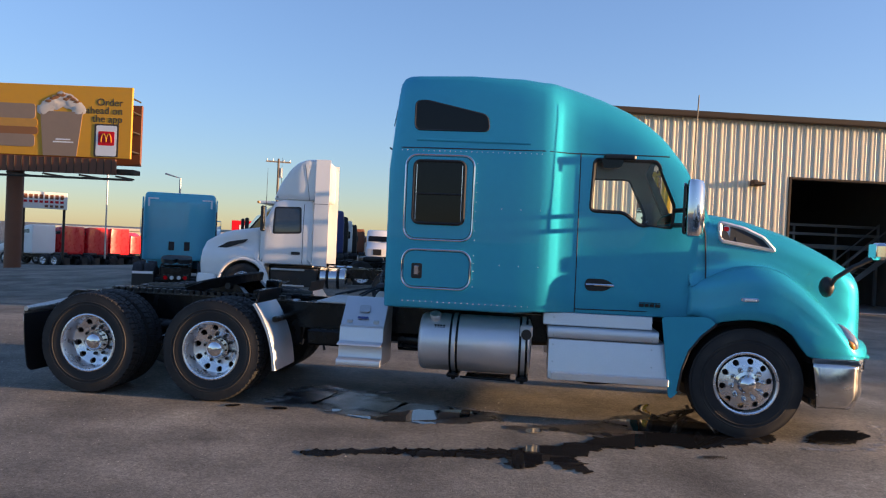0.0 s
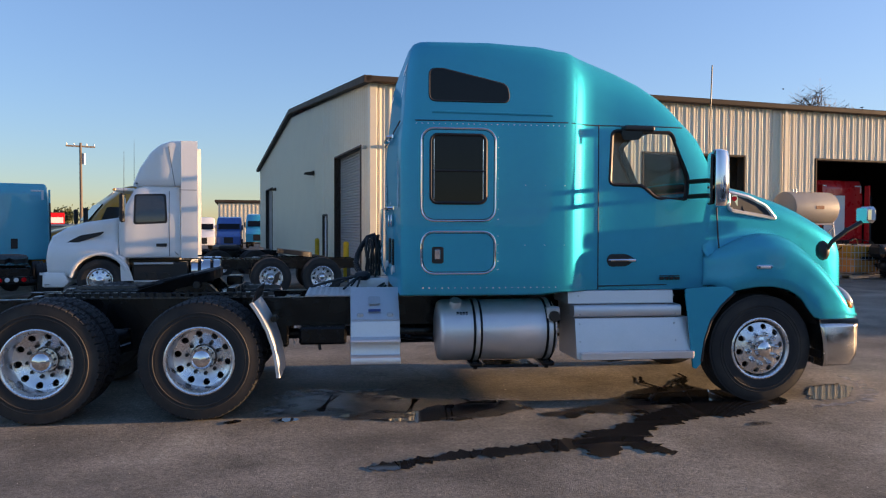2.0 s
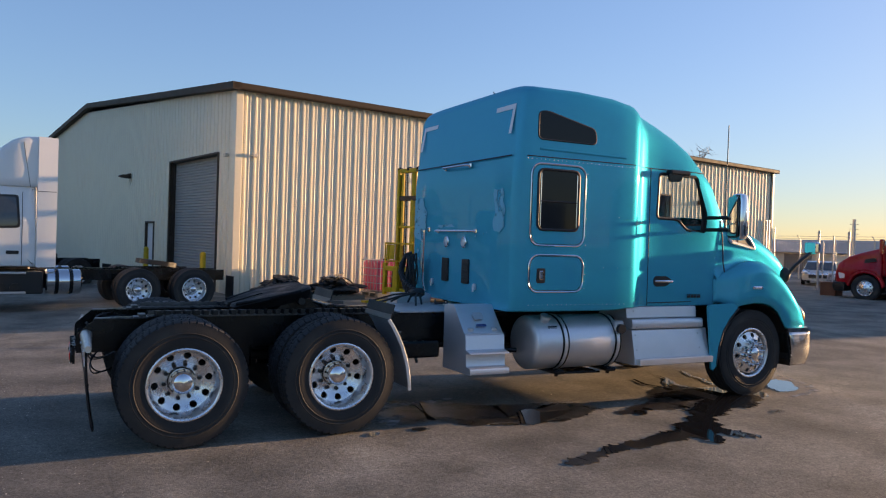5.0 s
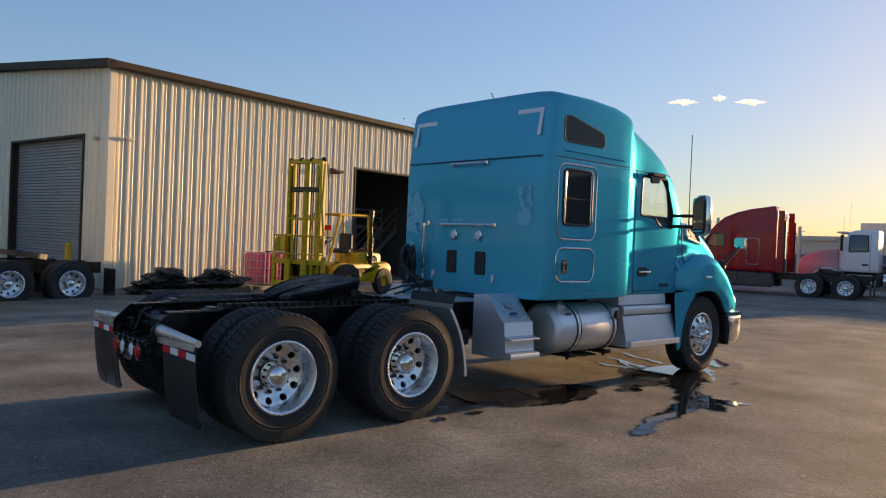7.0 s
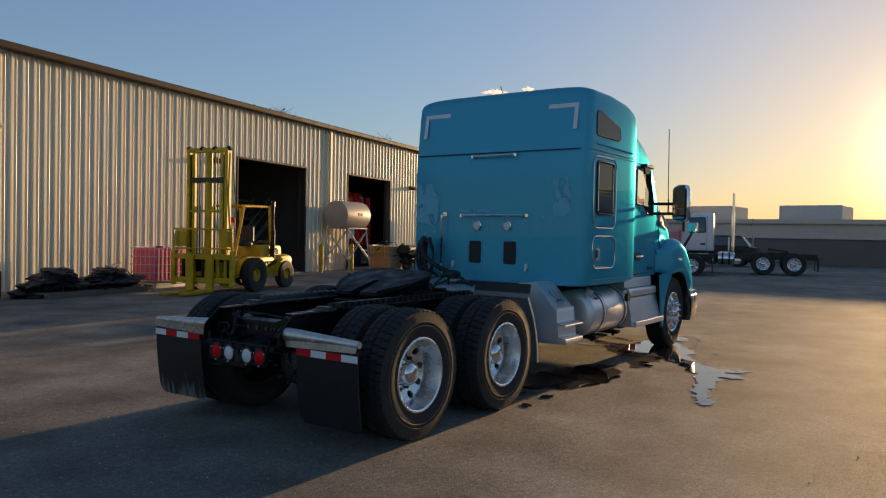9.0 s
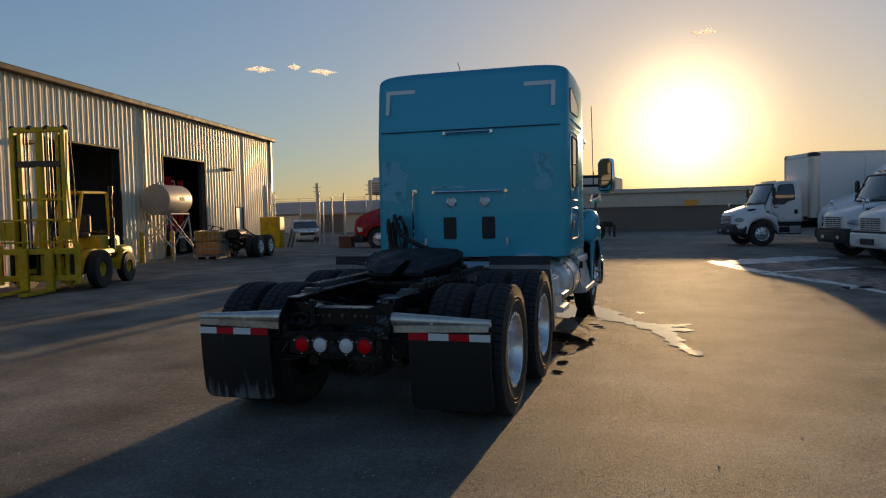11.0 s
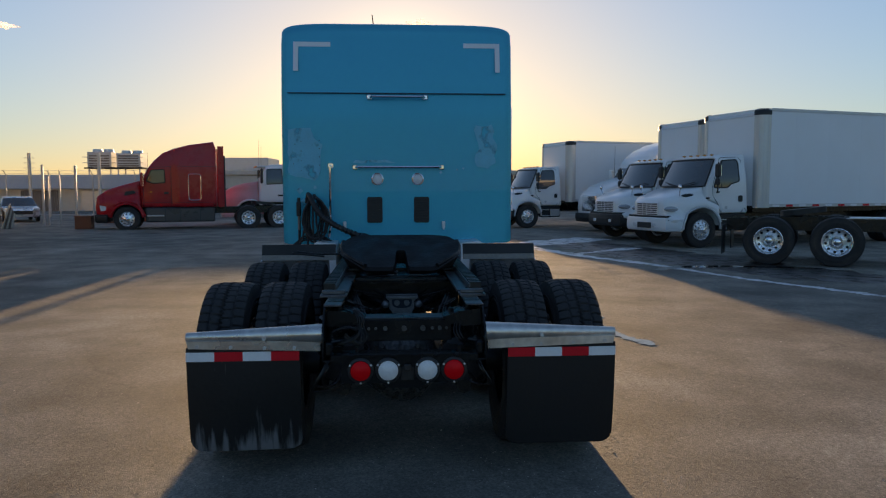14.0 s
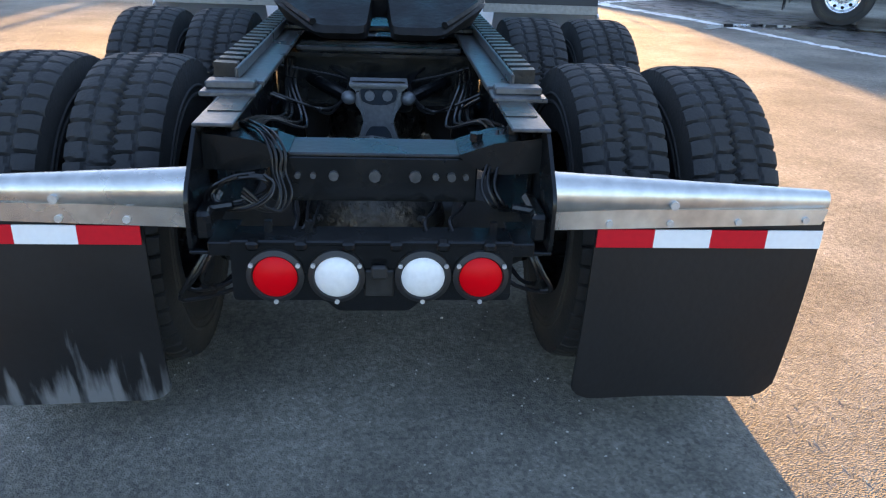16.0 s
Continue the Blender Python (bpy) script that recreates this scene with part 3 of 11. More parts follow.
def siding(length, tops, holes, rib=0.305):
    """Ribbed sheet: position along the wall, proud depth, top height by position, openings (a, b, z0, z1)."""
    xs = set()
    k = 0
    while k * rib < length:
        for o, d in ((0.0, 0.0), (0.06, 0.0), (0.085, 0.012), (0.11, 0.0), (0.20, 0.0), (0.228, 0.034), (0.272, 0.034), (0.3, 0.0)):
            if k * rib + o < length:
                xs.add((round(k * rib + o, 4), d))
        k += 1
    for a, b, _, _ in holes:
        xs |= {(a, 0.0), (b, 0.0)}
    xs.add((length, 0.0))
    xs = sorted(xs)
    bm = bmesh.new()
    for (x0, d0), (x1, d1) in zip(xs, xs[1:]):
        if x1 - x0 < 1e-4:
            continue
        spans = [(0.0, None)]
        mid = (x0 + x1) / 2
        for a, b, z0, z1 in holes:
            if a - 1e-4 <= mid <= b + 1e-4:
                spans = ([(0.0, z0)] if z0 > 0.02 else []) + [(z1, None)]
        for z0, z1 in spans:
            t0, t1 = (tops(x0), tops(x1)) if z1 is None else (z1, z1)
            bm.faces.new([bm.verts.new(p) for p in ((x0, -d0, z0), (x1, -d1, z0), (x1, -d1, t1), (x0, -d0, t0))])
    bmesh.ops.remove_doubles(bm, verts=bm.verts, dist=1e-4)
    return bm


def frame_round(bm, a, b, z1, t=0.09, depth=0.16, z0=0.0):
    cbox(bm, a - t, a, -0.05, depth, z0, z1 + t, 0.01)
    cbox(bm, b, b + t, -0.05, depth, z0, z1 + t, 0.01)
    cbox(bm, a, b, -0.05, depth, z1, z1 + t, 0.01)


def backing(bm, length, tops, holes, thick=0.15):
    """The wall's inner leaf with its openings."""
    edges = sorted({0.0, length, *(e for h in holes for e in h[:2]), *( [length / 2] if tops(length / 2) > tops(0) + 0.1 else [])})
    for a, b in zip(edges, edges[1:]):
        z0 = 0.0
        for h in holes:
            if h[0] - 1e-4 <= a and b <= h[1] + 1e-4:
                z0 = h[3]
        prism(bm, [(a, z0), (b, z0), (b, tops(b) - 0.01), (a, tops(a) - 0.01)], "y", 0.012, thick)


def build_workshop():
    holes = [(a, b, 0.0, z) for a, b, z in BAYS] + [(a, b, 0.0, z) for a, b, z in WALKDOORS]
    w = thing("wall_south", "tan ribbed steel siding wall of a workshop, lit by low sun", "wall", BM, kind="structure")
    part("siding", siding(BLEN, lambda x: EAVE, holes), M_METALWALL, w)
    # inner leaf in the shade-dark interior colour
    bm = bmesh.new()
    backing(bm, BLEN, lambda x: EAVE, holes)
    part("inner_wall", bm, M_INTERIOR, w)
    for a, b, z in BAYS:
        bm = bmesh.new()
        frame_round(bm, a, b, z, 0.07, 0.3)
        part("bay_frame", bm, M_TRIM, w)
    bm = bmesh.new()
    frame_round(bm, WALKDOORS[0][0], WALKDOORS[0][1], 2.1, 0.05, 0.12)
    part("door_frame", bm, M_TRIM, w)
    part("walk_door", box(24.0, 24.95, 0.03, 0.08, 0, 2.1), M_WHITE, w)
    bm = bmesh.new()
    cbox(bm, 15.0, 15.14, -0.13, -0.035, 0.3, EAVE, 0.02)
    cbox(bm, 15.0, 15.14, -0.3, -0.035, 0.18, 0.34, 0.02)
    part("downspout", bm, M_METALWALL, w)
    bm = bmesh.new()
    cbox(bm, 29.14, 29.3, -0.12, -0.035, 0.3, EAVE, 0.02)
    part("downspout", bm, M_METALWALL, w)
    bm = bmesh.new()
    cbox(bm, -0.06, 0.16, -0.06, 0.16, 0, EAVE + 0.02, 0.015)
    part("corner_trim", bm, M_METALWALL, w)
    # gable end
    gm = BM @ Matrix.Rotation(radians(-90), 4, "Z") @ Matrix.Translation((-BDEP, 0, 0))
    def gx(d):
        return BDEP - d
    gholes = [(gx(5.75), gx(1.33), 0.0, 4.12), (gx(8.42), gx(7.5), 0.0, 2.05), (gx(33.0), gx(28.6), 0.0, 4.1)]
    g = thing("wall_west", "tan ribbed steel gable wall in shade with a roll-up door", "wall", gm, kind="structure")
    part("siding", siding(BDEP, roof_z, gholes), M_METALWALL, g)
    # gable's inner leaf, darkened by colour for indoor shade
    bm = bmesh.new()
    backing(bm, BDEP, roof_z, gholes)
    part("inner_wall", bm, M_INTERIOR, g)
    for a, b, _, z in gholes:
        bm = bmesh.new()
        frame_round(bm, a, b, z, 0.07, 0.3)
        part("door_frame", bm, M_TRIM, g)
    for a, b, _, z in (gholes[0], gholes[2]):
        bm = bmesh.new()
        k = 0
        while k * 0.09 < z - 0.02:
            z0 = k * 0.09
            prism(bm, [(0.20, z0), (0.175, z0 + 0.015), (0.175, z0 + 0.06), (0.20, z0 + 0.085), (0.23, z0 + 0.085), (0.23, z0)], "x", a, b)
            k += 1
        part("roll_up_door", bm, M_ROLLDOOR, g, "grey slatted steel roll-up door, closed")
    part("walk_door", box(gholes[1][0], gholes[1][1], 0.04, 0.09, 0, 2.05), M_WHITE, g, "pale painted steel door, closed")
    # far walls and roof
    for nm, m, ln, tp in (("wall_east", BM @ Matrix.Translation((BLEN, 0, 0)) @ Matrix.Rotation(radians(90), 4, "Z"), BDEP, roof_z), ("wall_north", BM @ Matrix.Translation((BLEN, BDEP, 0)) @ Matrix.Rotation(radians(180), 4, "Z"), BLEN, lambda x: EAVE)):
        o = thing(nm, "tan ribbed steel siding wall of a workshop", "wall", m, kind="structure")
        part("siding", siding(ln, tp, []), M_METALWALL, o)
        bm = bmesh.new()
        backing(bm, ln, tp, [])
        part("inner_wall", bm, M_INTERIOR, o)
    bm = bmesh.new()
    for s in (0, 1):
        y0, y1 = (-0.25, RIDGE_AT) if s == 0 else (BDEP + 0.25, RIDGE_AT)
        z0 = EAVE + 0.03
        prism(bm, [(y0, z0), (y1, RIDGE + 0.03), (y1, RIDGE + 0.13), (y0, z0 + 0.1)], "x", -0.2, BLEN + 0.2)
    o = part("ceiling", bm, M_GALV)
    o.matrix_basis = BM
    tagged(o, "low-pitched metal roof of the workshop", "roof", kind="structure")
    bm = bmesh.new()
    cbox(bm, -0.24, BLEN + 0.24, -0.30, -0.06, EAVE - 0.06, EAVE + 0.13, 0.03)
    for a, b in ((-0.3, RIDGE_AT), (BDEP + 0.3, RIDGE_AT)):
        za, zb = EAVE - 0.02, RIDGE
        prism(bm, [(a, za - 0.06), (b, zb - 0.06), (b, zb + 0.15), (a, za + 0.15)], "x", -0.27, -0.04)
    o = part("trim", bm, M_TRIM)
    o.matrix_basis = BM
    tagged(o, "dark bronze eave gutter and rake trim", "trim", kind="structure")
    # floor slab, and partitions in the bays whose dark colour holds the indoor shade
    o = part("floor", box(0.2, BLEN - 0.2, -0.02, BDEP - 0.2, -0.2, 0.02), M_CONCRETE)
    o.matrix_basis = BM
    tagged(o, "grey concrete shop floor slab", "floor", kind="structure")
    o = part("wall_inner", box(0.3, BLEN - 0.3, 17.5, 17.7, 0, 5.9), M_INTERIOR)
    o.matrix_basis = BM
    tagged(o, "partition wall inside the workshop, coloured dark for shade", "wall", kind="structure")
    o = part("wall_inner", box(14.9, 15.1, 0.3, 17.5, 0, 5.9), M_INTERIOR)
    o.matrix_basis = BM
    tagged(o, "partition wall between the shop bays, coloured dark for shade", "wall", kind="structure")


build_workshop()


def shop_platform():
    """A railed steel platform inside the first bay, with a stair down along its front."""
    t = thing("work_platform", "grey steel work platform with guard rails and stair inside the bay", "platform", BM)
    s0, s1, d0, d1, zd = 9.9, 14.75, 3.6, 5.4, 2.2
    part("deck", box(s0, s1, d0, d1, zd - 0.16, zd, 0.01), M_RACK, t)
    for x in (s0 + 0.05, 11.5, 13.1, s1 - 0.05):
        for y in (d0 + 0.06, d1 - 0.06):
            part("column", box(x - 0.05, x + 0.05, y - 0.05, y + 0.05, 0.02, zd - 0.16, 0.006), M_RACK, t)
        part("rail_post", box(x - 0.035, x + 0.035, d0 + 0.02, d0 + 0.07, zd, zd + 0.72, 0.006), M_RACK, t)
    for z in (0.36, 0.68):
        part("guard_rail", box(s0, s1, d0 + 0.005, d0 + 0.05, zd + z - 0.05, zd + z + 0.05, 0.008), M_RACK, t)
    # stair
    xa, xb = s1, s1 - 2.5
    for y in (d0 - 0.9, d0 - 0.06):
        bm = bmesh.new()
        prism(bm, [(xa, zd), (xa, zd - 0.25), (xb, 0.02), (xb - 0.25, 0.02)], "y", y, y + 0.04)
        part("stringer", bm, M_RACK, t)
        bm = bmesh.new()
        tube(bm, [(xa - 0.05, y + 0.02, zd - 0.1), (xa - 0.05, y + 0.02, zd + 0.8), (xb, y + 0.02, 0.95), (xb, y + 0.02, 0.1)], 0.03, 8)
        part("handrail", bm, M_RACK, t)
        bm = bmesh.new()
        tube(bm, [(xa - 0.05, y + 0.02, zd + 0.42), (xb, y + 0.02, 0.55)], 0.024, 8)
        part("mid_rail", bm, M_RACK, t)
    for k in range(1, 11):
        x, z = xa - 0.25 * k + 0.12, zd - 0.2 * k
        part("tread", box(x - 0.12, x + 0.12, d0 - 0.88, d0 - 0.04, z - 0.03, z, 0.004), M_RACK, t)


shop_platform()

# ---- wheels shared by all trucks ----
TR = 0.52


def lug_depth(v, a):
    """Depth of the lug tread at v across (-1 to 1) and a along, in lug pitches."""
    mid = 0.07 * (4 * abs((2 * a) % 1.0 - 0.5) - 1.0)
    deep = 0.017 * sstep(0.075, 0.03, abs(v - mid))
    deep = max(deep, 0.009 * sstep(0.06, 0.02, abs(abs(v) - 0.5 + 0.03 * math.sin(2 * math.pi * a))))
    off = (0.0 if v < -0.5 else 0.12 if v < mid else 0.55 if v < 0.5 else 0.43) - 0.16 * abs(v)
    gap = abs((a + off) % 1.0 - 0.5)
    return max(deep, (0.016 if abs(v) > 0.5 else 0.012) * sstep(0.40, 0.47, gap))


def tyre_mesh(width, blocks, steps, across, lugs=True):
    """One moulded tyre: banded sidewalls and a tread of lugs, or of straight ribs."""
    h = width / 2
    wall = [(0.285, 0.8), (0.30, 0.92), (0.36, 1.0), (0.38, 1.0), (0.384, 1.035), (0.392, 1.035), (0.396, 1.0), (0.41, 1.0), (0.414, 1.035), (0.419, 1.035), (0.423, 1.0), (0.45, 0.985), (0.475, 0.95)]
    n = blocks * steps
    prof = [(r, -h * q, None) for r, q in wall]
    if lugs:
        prof += [(0.52, h * 0.95 * (2 * k / across - 1), 2 * k / across - 1) for k in range(across + 1)]
    else:
        prof += [(0.497, -h * 0.91, None)]
        for k in range(4):
            a, b = h * 0.9 * (2 * k / 4 - 1) + 0.005, h * 0.9 * (2 * (k + 1) / 4 - 1) - 0.005
            prof += [(0.499, a, None), (0.518, a + 0.002, None), (0.518, b - 0.002, None), (0.499, b, None)]
        prof += [(0.497, h * 0.91, None)]
    prof += [(r, h * q, None) for r, q in wall[::-1]]
    bm = bmesh.new()
    g = []
    for i in range(n):
        c, d = math.cos(2 * math.pi * i / n), math.sin(2 * math.pi * i / n)
        row = []
        for r, y, v in prof:
            if v is not None:
                r -= 0.016 * abs(v) ** 5 + lug_depth(v, i / steps)
            row.append(bm.verts.new((r * c, y, r * d)))
        g.append(row)
    for i in range(n):
        a, b = g[i], g[(i + 1) % n]
        for k in range(len(prof) - 1):
            bm.faces.new((a[k], a[k + 1], b[k + 1], b[k]))
    bmesh.ops.recalc_face_normals(bm, faces=bm.faces)
    return bm


def rim_mesh(dish, n=10, r_in=0.11, r_out=0.235, r_hole=0.03, r_ring=0.195):
    """A disc wheel with hand holes. dish: depth of the disc's hub face, seen from outside (-y is outside)."""
    bm = bmesh.new()
    # barrel and lip
    lathe(bm, [(0.30, -0.118), (0.298, -0.130), (0.288, -0.134), (0.275, -0.128), (0.262, -0.09), (0.25, 0.0), (0.25, 0.09), (0.285, 0.125), (0.295, 0.12)], 60)
    def yy(r):
        t = sstep(0.125, 0.255, r)
        return dish[0] * (1 - t) + dish[1] * t
    for i in range(n):
        a0, a1 = 2 * math.pi * i / n, 2 * math.pi * (i + 1) / n
        am = (a0 + a1) / 2
        outer = []
        for k in range(5):
            outer.append((r_in, a0 + (a1 - a0) * k / 4))
        outer += [(r_in + (0.25 - r_in) * k / 3, a1) for k in (1, 2)]
        for k in range(5):
            outer.append((0.25, a1 - (a1 - a0) * k / 4))
        outer += [(0.25 - (0.25 - r_in) * k / 3, a0) for k in (1, 2)]
        o2 = [Vector((r * math.cos(a), r * math.sin(a))) for r, a in outer]
        c = Vector((r_ring * math.cos(am), r_ring * math.sin(am)))
        hole = []
        for p in o2:
            d = (p - c).normalized()
            hole.append(c + d * r_hole)
        def vv(p, back=0.0):
            return bm.verts.new((p.x, yy(p.length) + back, p.y))
        vo, vh, vb = [vv(p) for p in o2], [vv(p) for p in hole], [vv(p, 0.03) for p in hole]
        m = len(vo)
        for k in range(m):
            j = (k + 1) % m
            bm.faces.new((vo[k], vo[j], vh[j], vh[k]))
            bm.faces.new((vh[k], vh[j], vb[j], vb[k]))
    bmesh.ops.remove_doubles(bm, verts=bm.verts, dist=1e-4)
    bmesh.ops.recalc_face_normals(bm, faces=bm.faces)
    return bm


def mesh_of(bm, name, mat):
    me = bpy.data.meshes.new(name)
    bm.to_mesh(me)
    bm.free()
    me.materials.append(mat)
    for p in me.polygons:
        p.use_smooth = True
    me.set_sharp_from_angle(angle=radians(35))
    return me


def hub_mesh(steer):
    bm = bmesh.new()
    if steer:
        lathe(bm, [(0.0001, -0.222), (0.045, -0.218), (0.07, -0.2), (0.078, -0.172), (0.086, -0.158), (0.118, -0.152), (0.122, -0.10)], 28)
    else:
        lathe(bm, [(0.0001, -0.075), (0.045, -0.072), (0.08, -0.055), (0.099, -0.028), (0.104, 0.0), (0.106, 0.07)], 28)
    return bm


def nut_mesh():
    bm = bmesh.new()
    cyl(bm, (0, 0.03, 0), (0, -0.016, 0), 0.019, 0.016, 6)
    return bm


def cover_mesh():
    bm = bmesh.new()
    lathe(bm, [(0.0001, -0.06), (0.01, -0.058), (0.017, -0.048), (0.019, -0.02), (0.025, -0.012), (0.025, 0.03)], 12)
    return bm


def drum_mesh():
    bm = bmesh.new()
    lathe(bm, [(0.0001, 0.115), (0.2, 0.115), (0.225, 0.13), (0.225, 0.25), (0.0001, 0.25)], 28)
    return bm


TYRE_NEAR = mesh_of(tyre_mesh(0.275, 52, 10, 40), "tyre", M_RUBBER)
TYRE_DRIVE = mesh_of(tyre_mesh(0.275, 50, 3, 12), "tyre", M_RUBBER)
TYRE_STEER = mesh_of(tyre_mesh(0.285, 60, 1, 0, False), "tyre", M_RUBBER)
RIM_DUAL = mesh_of(rim_mesh((0.085, 0.03), r_hole=0.030, r_ring=0.216), "wheel", M_RIM)
RIM_STEER = mesh_of(rim_mesh((-0.145, -0.105), r_hole=0.029, r_ring=0.212), "wheel", M_RIM)
HUB_DUAL, HUB_STEER = mesh_of(hub_mesh(False), "hub_cap", M_CHROME), mesh_of(hub_mesh(True), "hub_cap", M_CHROME)
NUT_DUAL, NUT_STEER = mesh_of(nut_mesh(), "lug_nut", M_DARKMETAL), mesh_of(cover_mesh(), "lug_nut", M_CHROME)
DRUM = mesh_of(drum_mesh(), "brake_drum", M_DARKMETAL)


def wheel(parent, x, y, side, steer=False, inner=False, spin=0.0, z=TR, scale=1.0, nuts=False, near=False):
    """side -1: the outside faces -y."""
    m = pose(x, y, z, 0, 0, 0 if side < 0 else 180) @ Matrix.Rotation(radians(spin), 4, "Y") @ Matrix.Scale(scale, 4)
    if inner:
        return shared("inner_tyre", TYRE_NEAR if near else TYRE_DRIVE, parent, m)
    w = shared("wheel", RIM_STEER if steer else RIM_DUAL, parent, m)
    shared("tyre", TYRE_STEER if steer else TYRE_NEAR if near else TYRE_DRIVE, w)
    shared("hub_cap", HUB_STEER if steer else HUB_DUAL, w)
    if nuts:
        for i in range(10):
            a = 2 * math.pi * (i + 0.5) / 10
            r = 0.1425 if steer else 0.14
            shared("lug_nut", NUT_STEER if steer else NUT_DUAL, w, pose(r * math.cos(a), -0.15 if steer else 0.06, r * math.sin(a)))
    shared("brake_drum", DRUM, w)
    return w


def dual(parent, x, half=1.075, scale=1.0, z=TR, spin=0, nuts=False, near=False):
    for s in (-1, 1):
        wheel(parent, x, s * half, s, spin=spin + 13 * s, z=z, scale=scale, nuts=nuts, near=near)
        wheel(parent, x, s * (half - 0.335 * scale), s, inner=True, z=z, scale=scale, near=near)

# ---- the teal sleeper tractor; x forward, its right side is -y ----
TRUCK = thing("sleeper_truck", "teal sleeper semi tractor with chrome wheels, parked without trailer", "truck", pose(0, 8.335, 0))

# stations: x, half width, height where the roof curve starts, roof height, squareness
SHELL = [(-1.575, 1.12, 3.10, 3.27, 6.0), (-1.568, 1.155, 3.11, 3.31, 6.0), (-1.54, 1.187, 3.13, 3.345, 6.0), (-1.49, 1.205, 3.14, 3.365, 6.0), (-1.4, 1.21, 3.15, 3.375, 5.5),
         (-0.8, 1.21, 3.16, 3.39, 5.0), (-0.3, 1.21, 3.10, 3.39, 4.2), (-0.1, 1.208, 3.04, 3.378, 3.7), (-0.03, 1.198, 3.02, 3.385, 3.5), (0.03, 1.17, 2.98, 3.385, 3.4), (0.09, 1.125, 2.93, 3.38, 3.3),
         (0.16, 1.085, 2.88, 3.372, 3.2), (0.26, 1.063, 2.82, 3.355, 3.0), (0.5, 1.055, 2.72, 3.285, 2.8), (0.77, 1.05, 2.65, 3.165, 2.7), (0.95, 1.04, 2.6, 3.055, 2.6), (1.07, 1.02, 2.55, 2.96, 2.5), (1.16, 0.99, 2.5, 2.87, 2.5), (1.22, 0.96, 2.46, 2.79, 2.4)]


def shell_bend(x, z):
    x += 0.09 * sstep(2.62, 3.36, z) * sstep(-0.6, -1.5, x)
    x += (0.32 * max(0.0, min(1.0, (2.68 - z) / 0.6)) - 0.04 * sstep(2.05, 1.85, z)) * sstep(0.85, 1.22, x)
    return x


def shell_rings(inset):
    """inset 0: the outer skin."""
    out = []
    rows = SHELL
    if inset:
        rows = [(-1.50,) + tuple(SHELL[3][1:])] + [r for r in SHELL if -1.45 < r[0] < 1.12] + [(1.15,) + tuple(SHELL[-2][1:])]
    for x, w, zs, zt, n in rows:
        zb = 1.065 + inset
        if x > -0.2:
            zb += 0.02
        w, zt, zs = w - inset, zt - inset, zs - inset
        half = [(w - 0.03, zb), (w - 0.006, zb + 0.012), (w, zb + 0.04)]
        for z in (1.3, 1.5, 1.7, 1.9, 2.05, 2.2, 2.35, 2.42):
            half.append((w, z))
        for k in range(0, 9):
            a = math.pi / 2 * k / 9
            half.append((w * math.cos(a) ** (2 / n), zs + (zt - zs) * math.sin(a) ** (2 / n)))
        ring = [(y, z) for y, z in half] + [(0.0, zt)] + [(-y, z) for y, z in reversed(half)]
        out.append([Vector((shell_bend(x, z), y, z)) for y, z in ring])
    return out


def shell_solid(inset):
    bm = bmesh.new()
    lp = shell_rings(inset)
    vs = rings(bm, lp, False, False)
    for row, bulge in ((vs[0], 0.0), (vs[-1], 0.10 if not inset else 0.08)):
        n = len(row)
        prev = None
        for i in range(n // 2):
            a, b = row[i], row[n - 1 - i]
            cols = [a]
            for k in range(1, 6):
                t = k / 6
                p = a.co.lerp(b.co, t)
                p.x += bulge * 4 * t * (1 - t) * sstep(2.75, 2.5, p.z)
                cols.append(bm.verts.new(p))
            cols.append(b)
            if prev:
                for k in range(6):
                    bm.faces.new((prev[k], prev[k + 1], cols[k + 1], cols[k]))
            prev = cols
        top = row[n // 2]
        for k in range(6):
            bm.faces.new((prev[k], prev[k + 1], top))
    bmesh.ops.recalc_face_normals(bm, faces=bm.faces)
    return bm


def side_w(x):
    return lerp_table([(r[0], r[1]) for r in SHELL], x)[0]


DOORWIN = round_poly([(0.40, 2.085), (0.72, 2.08), (0.86, 1.965), (1.19, 1.935), (1.21, 2.16), (1.02, 2.585), (0.42, 2.585)], 0.05)
WINDSHIELD = round_poly([(-0.93, 2.06), (0.93, 2.06), (0.84, 2.62), (0.45, 2.70), (-0.45, 2.70), (-0.84, 2.62)], 0.08)

M_LINER = material("cab_liner", (0.24, 0.23, 0.22), 0.8, vary=0.1)


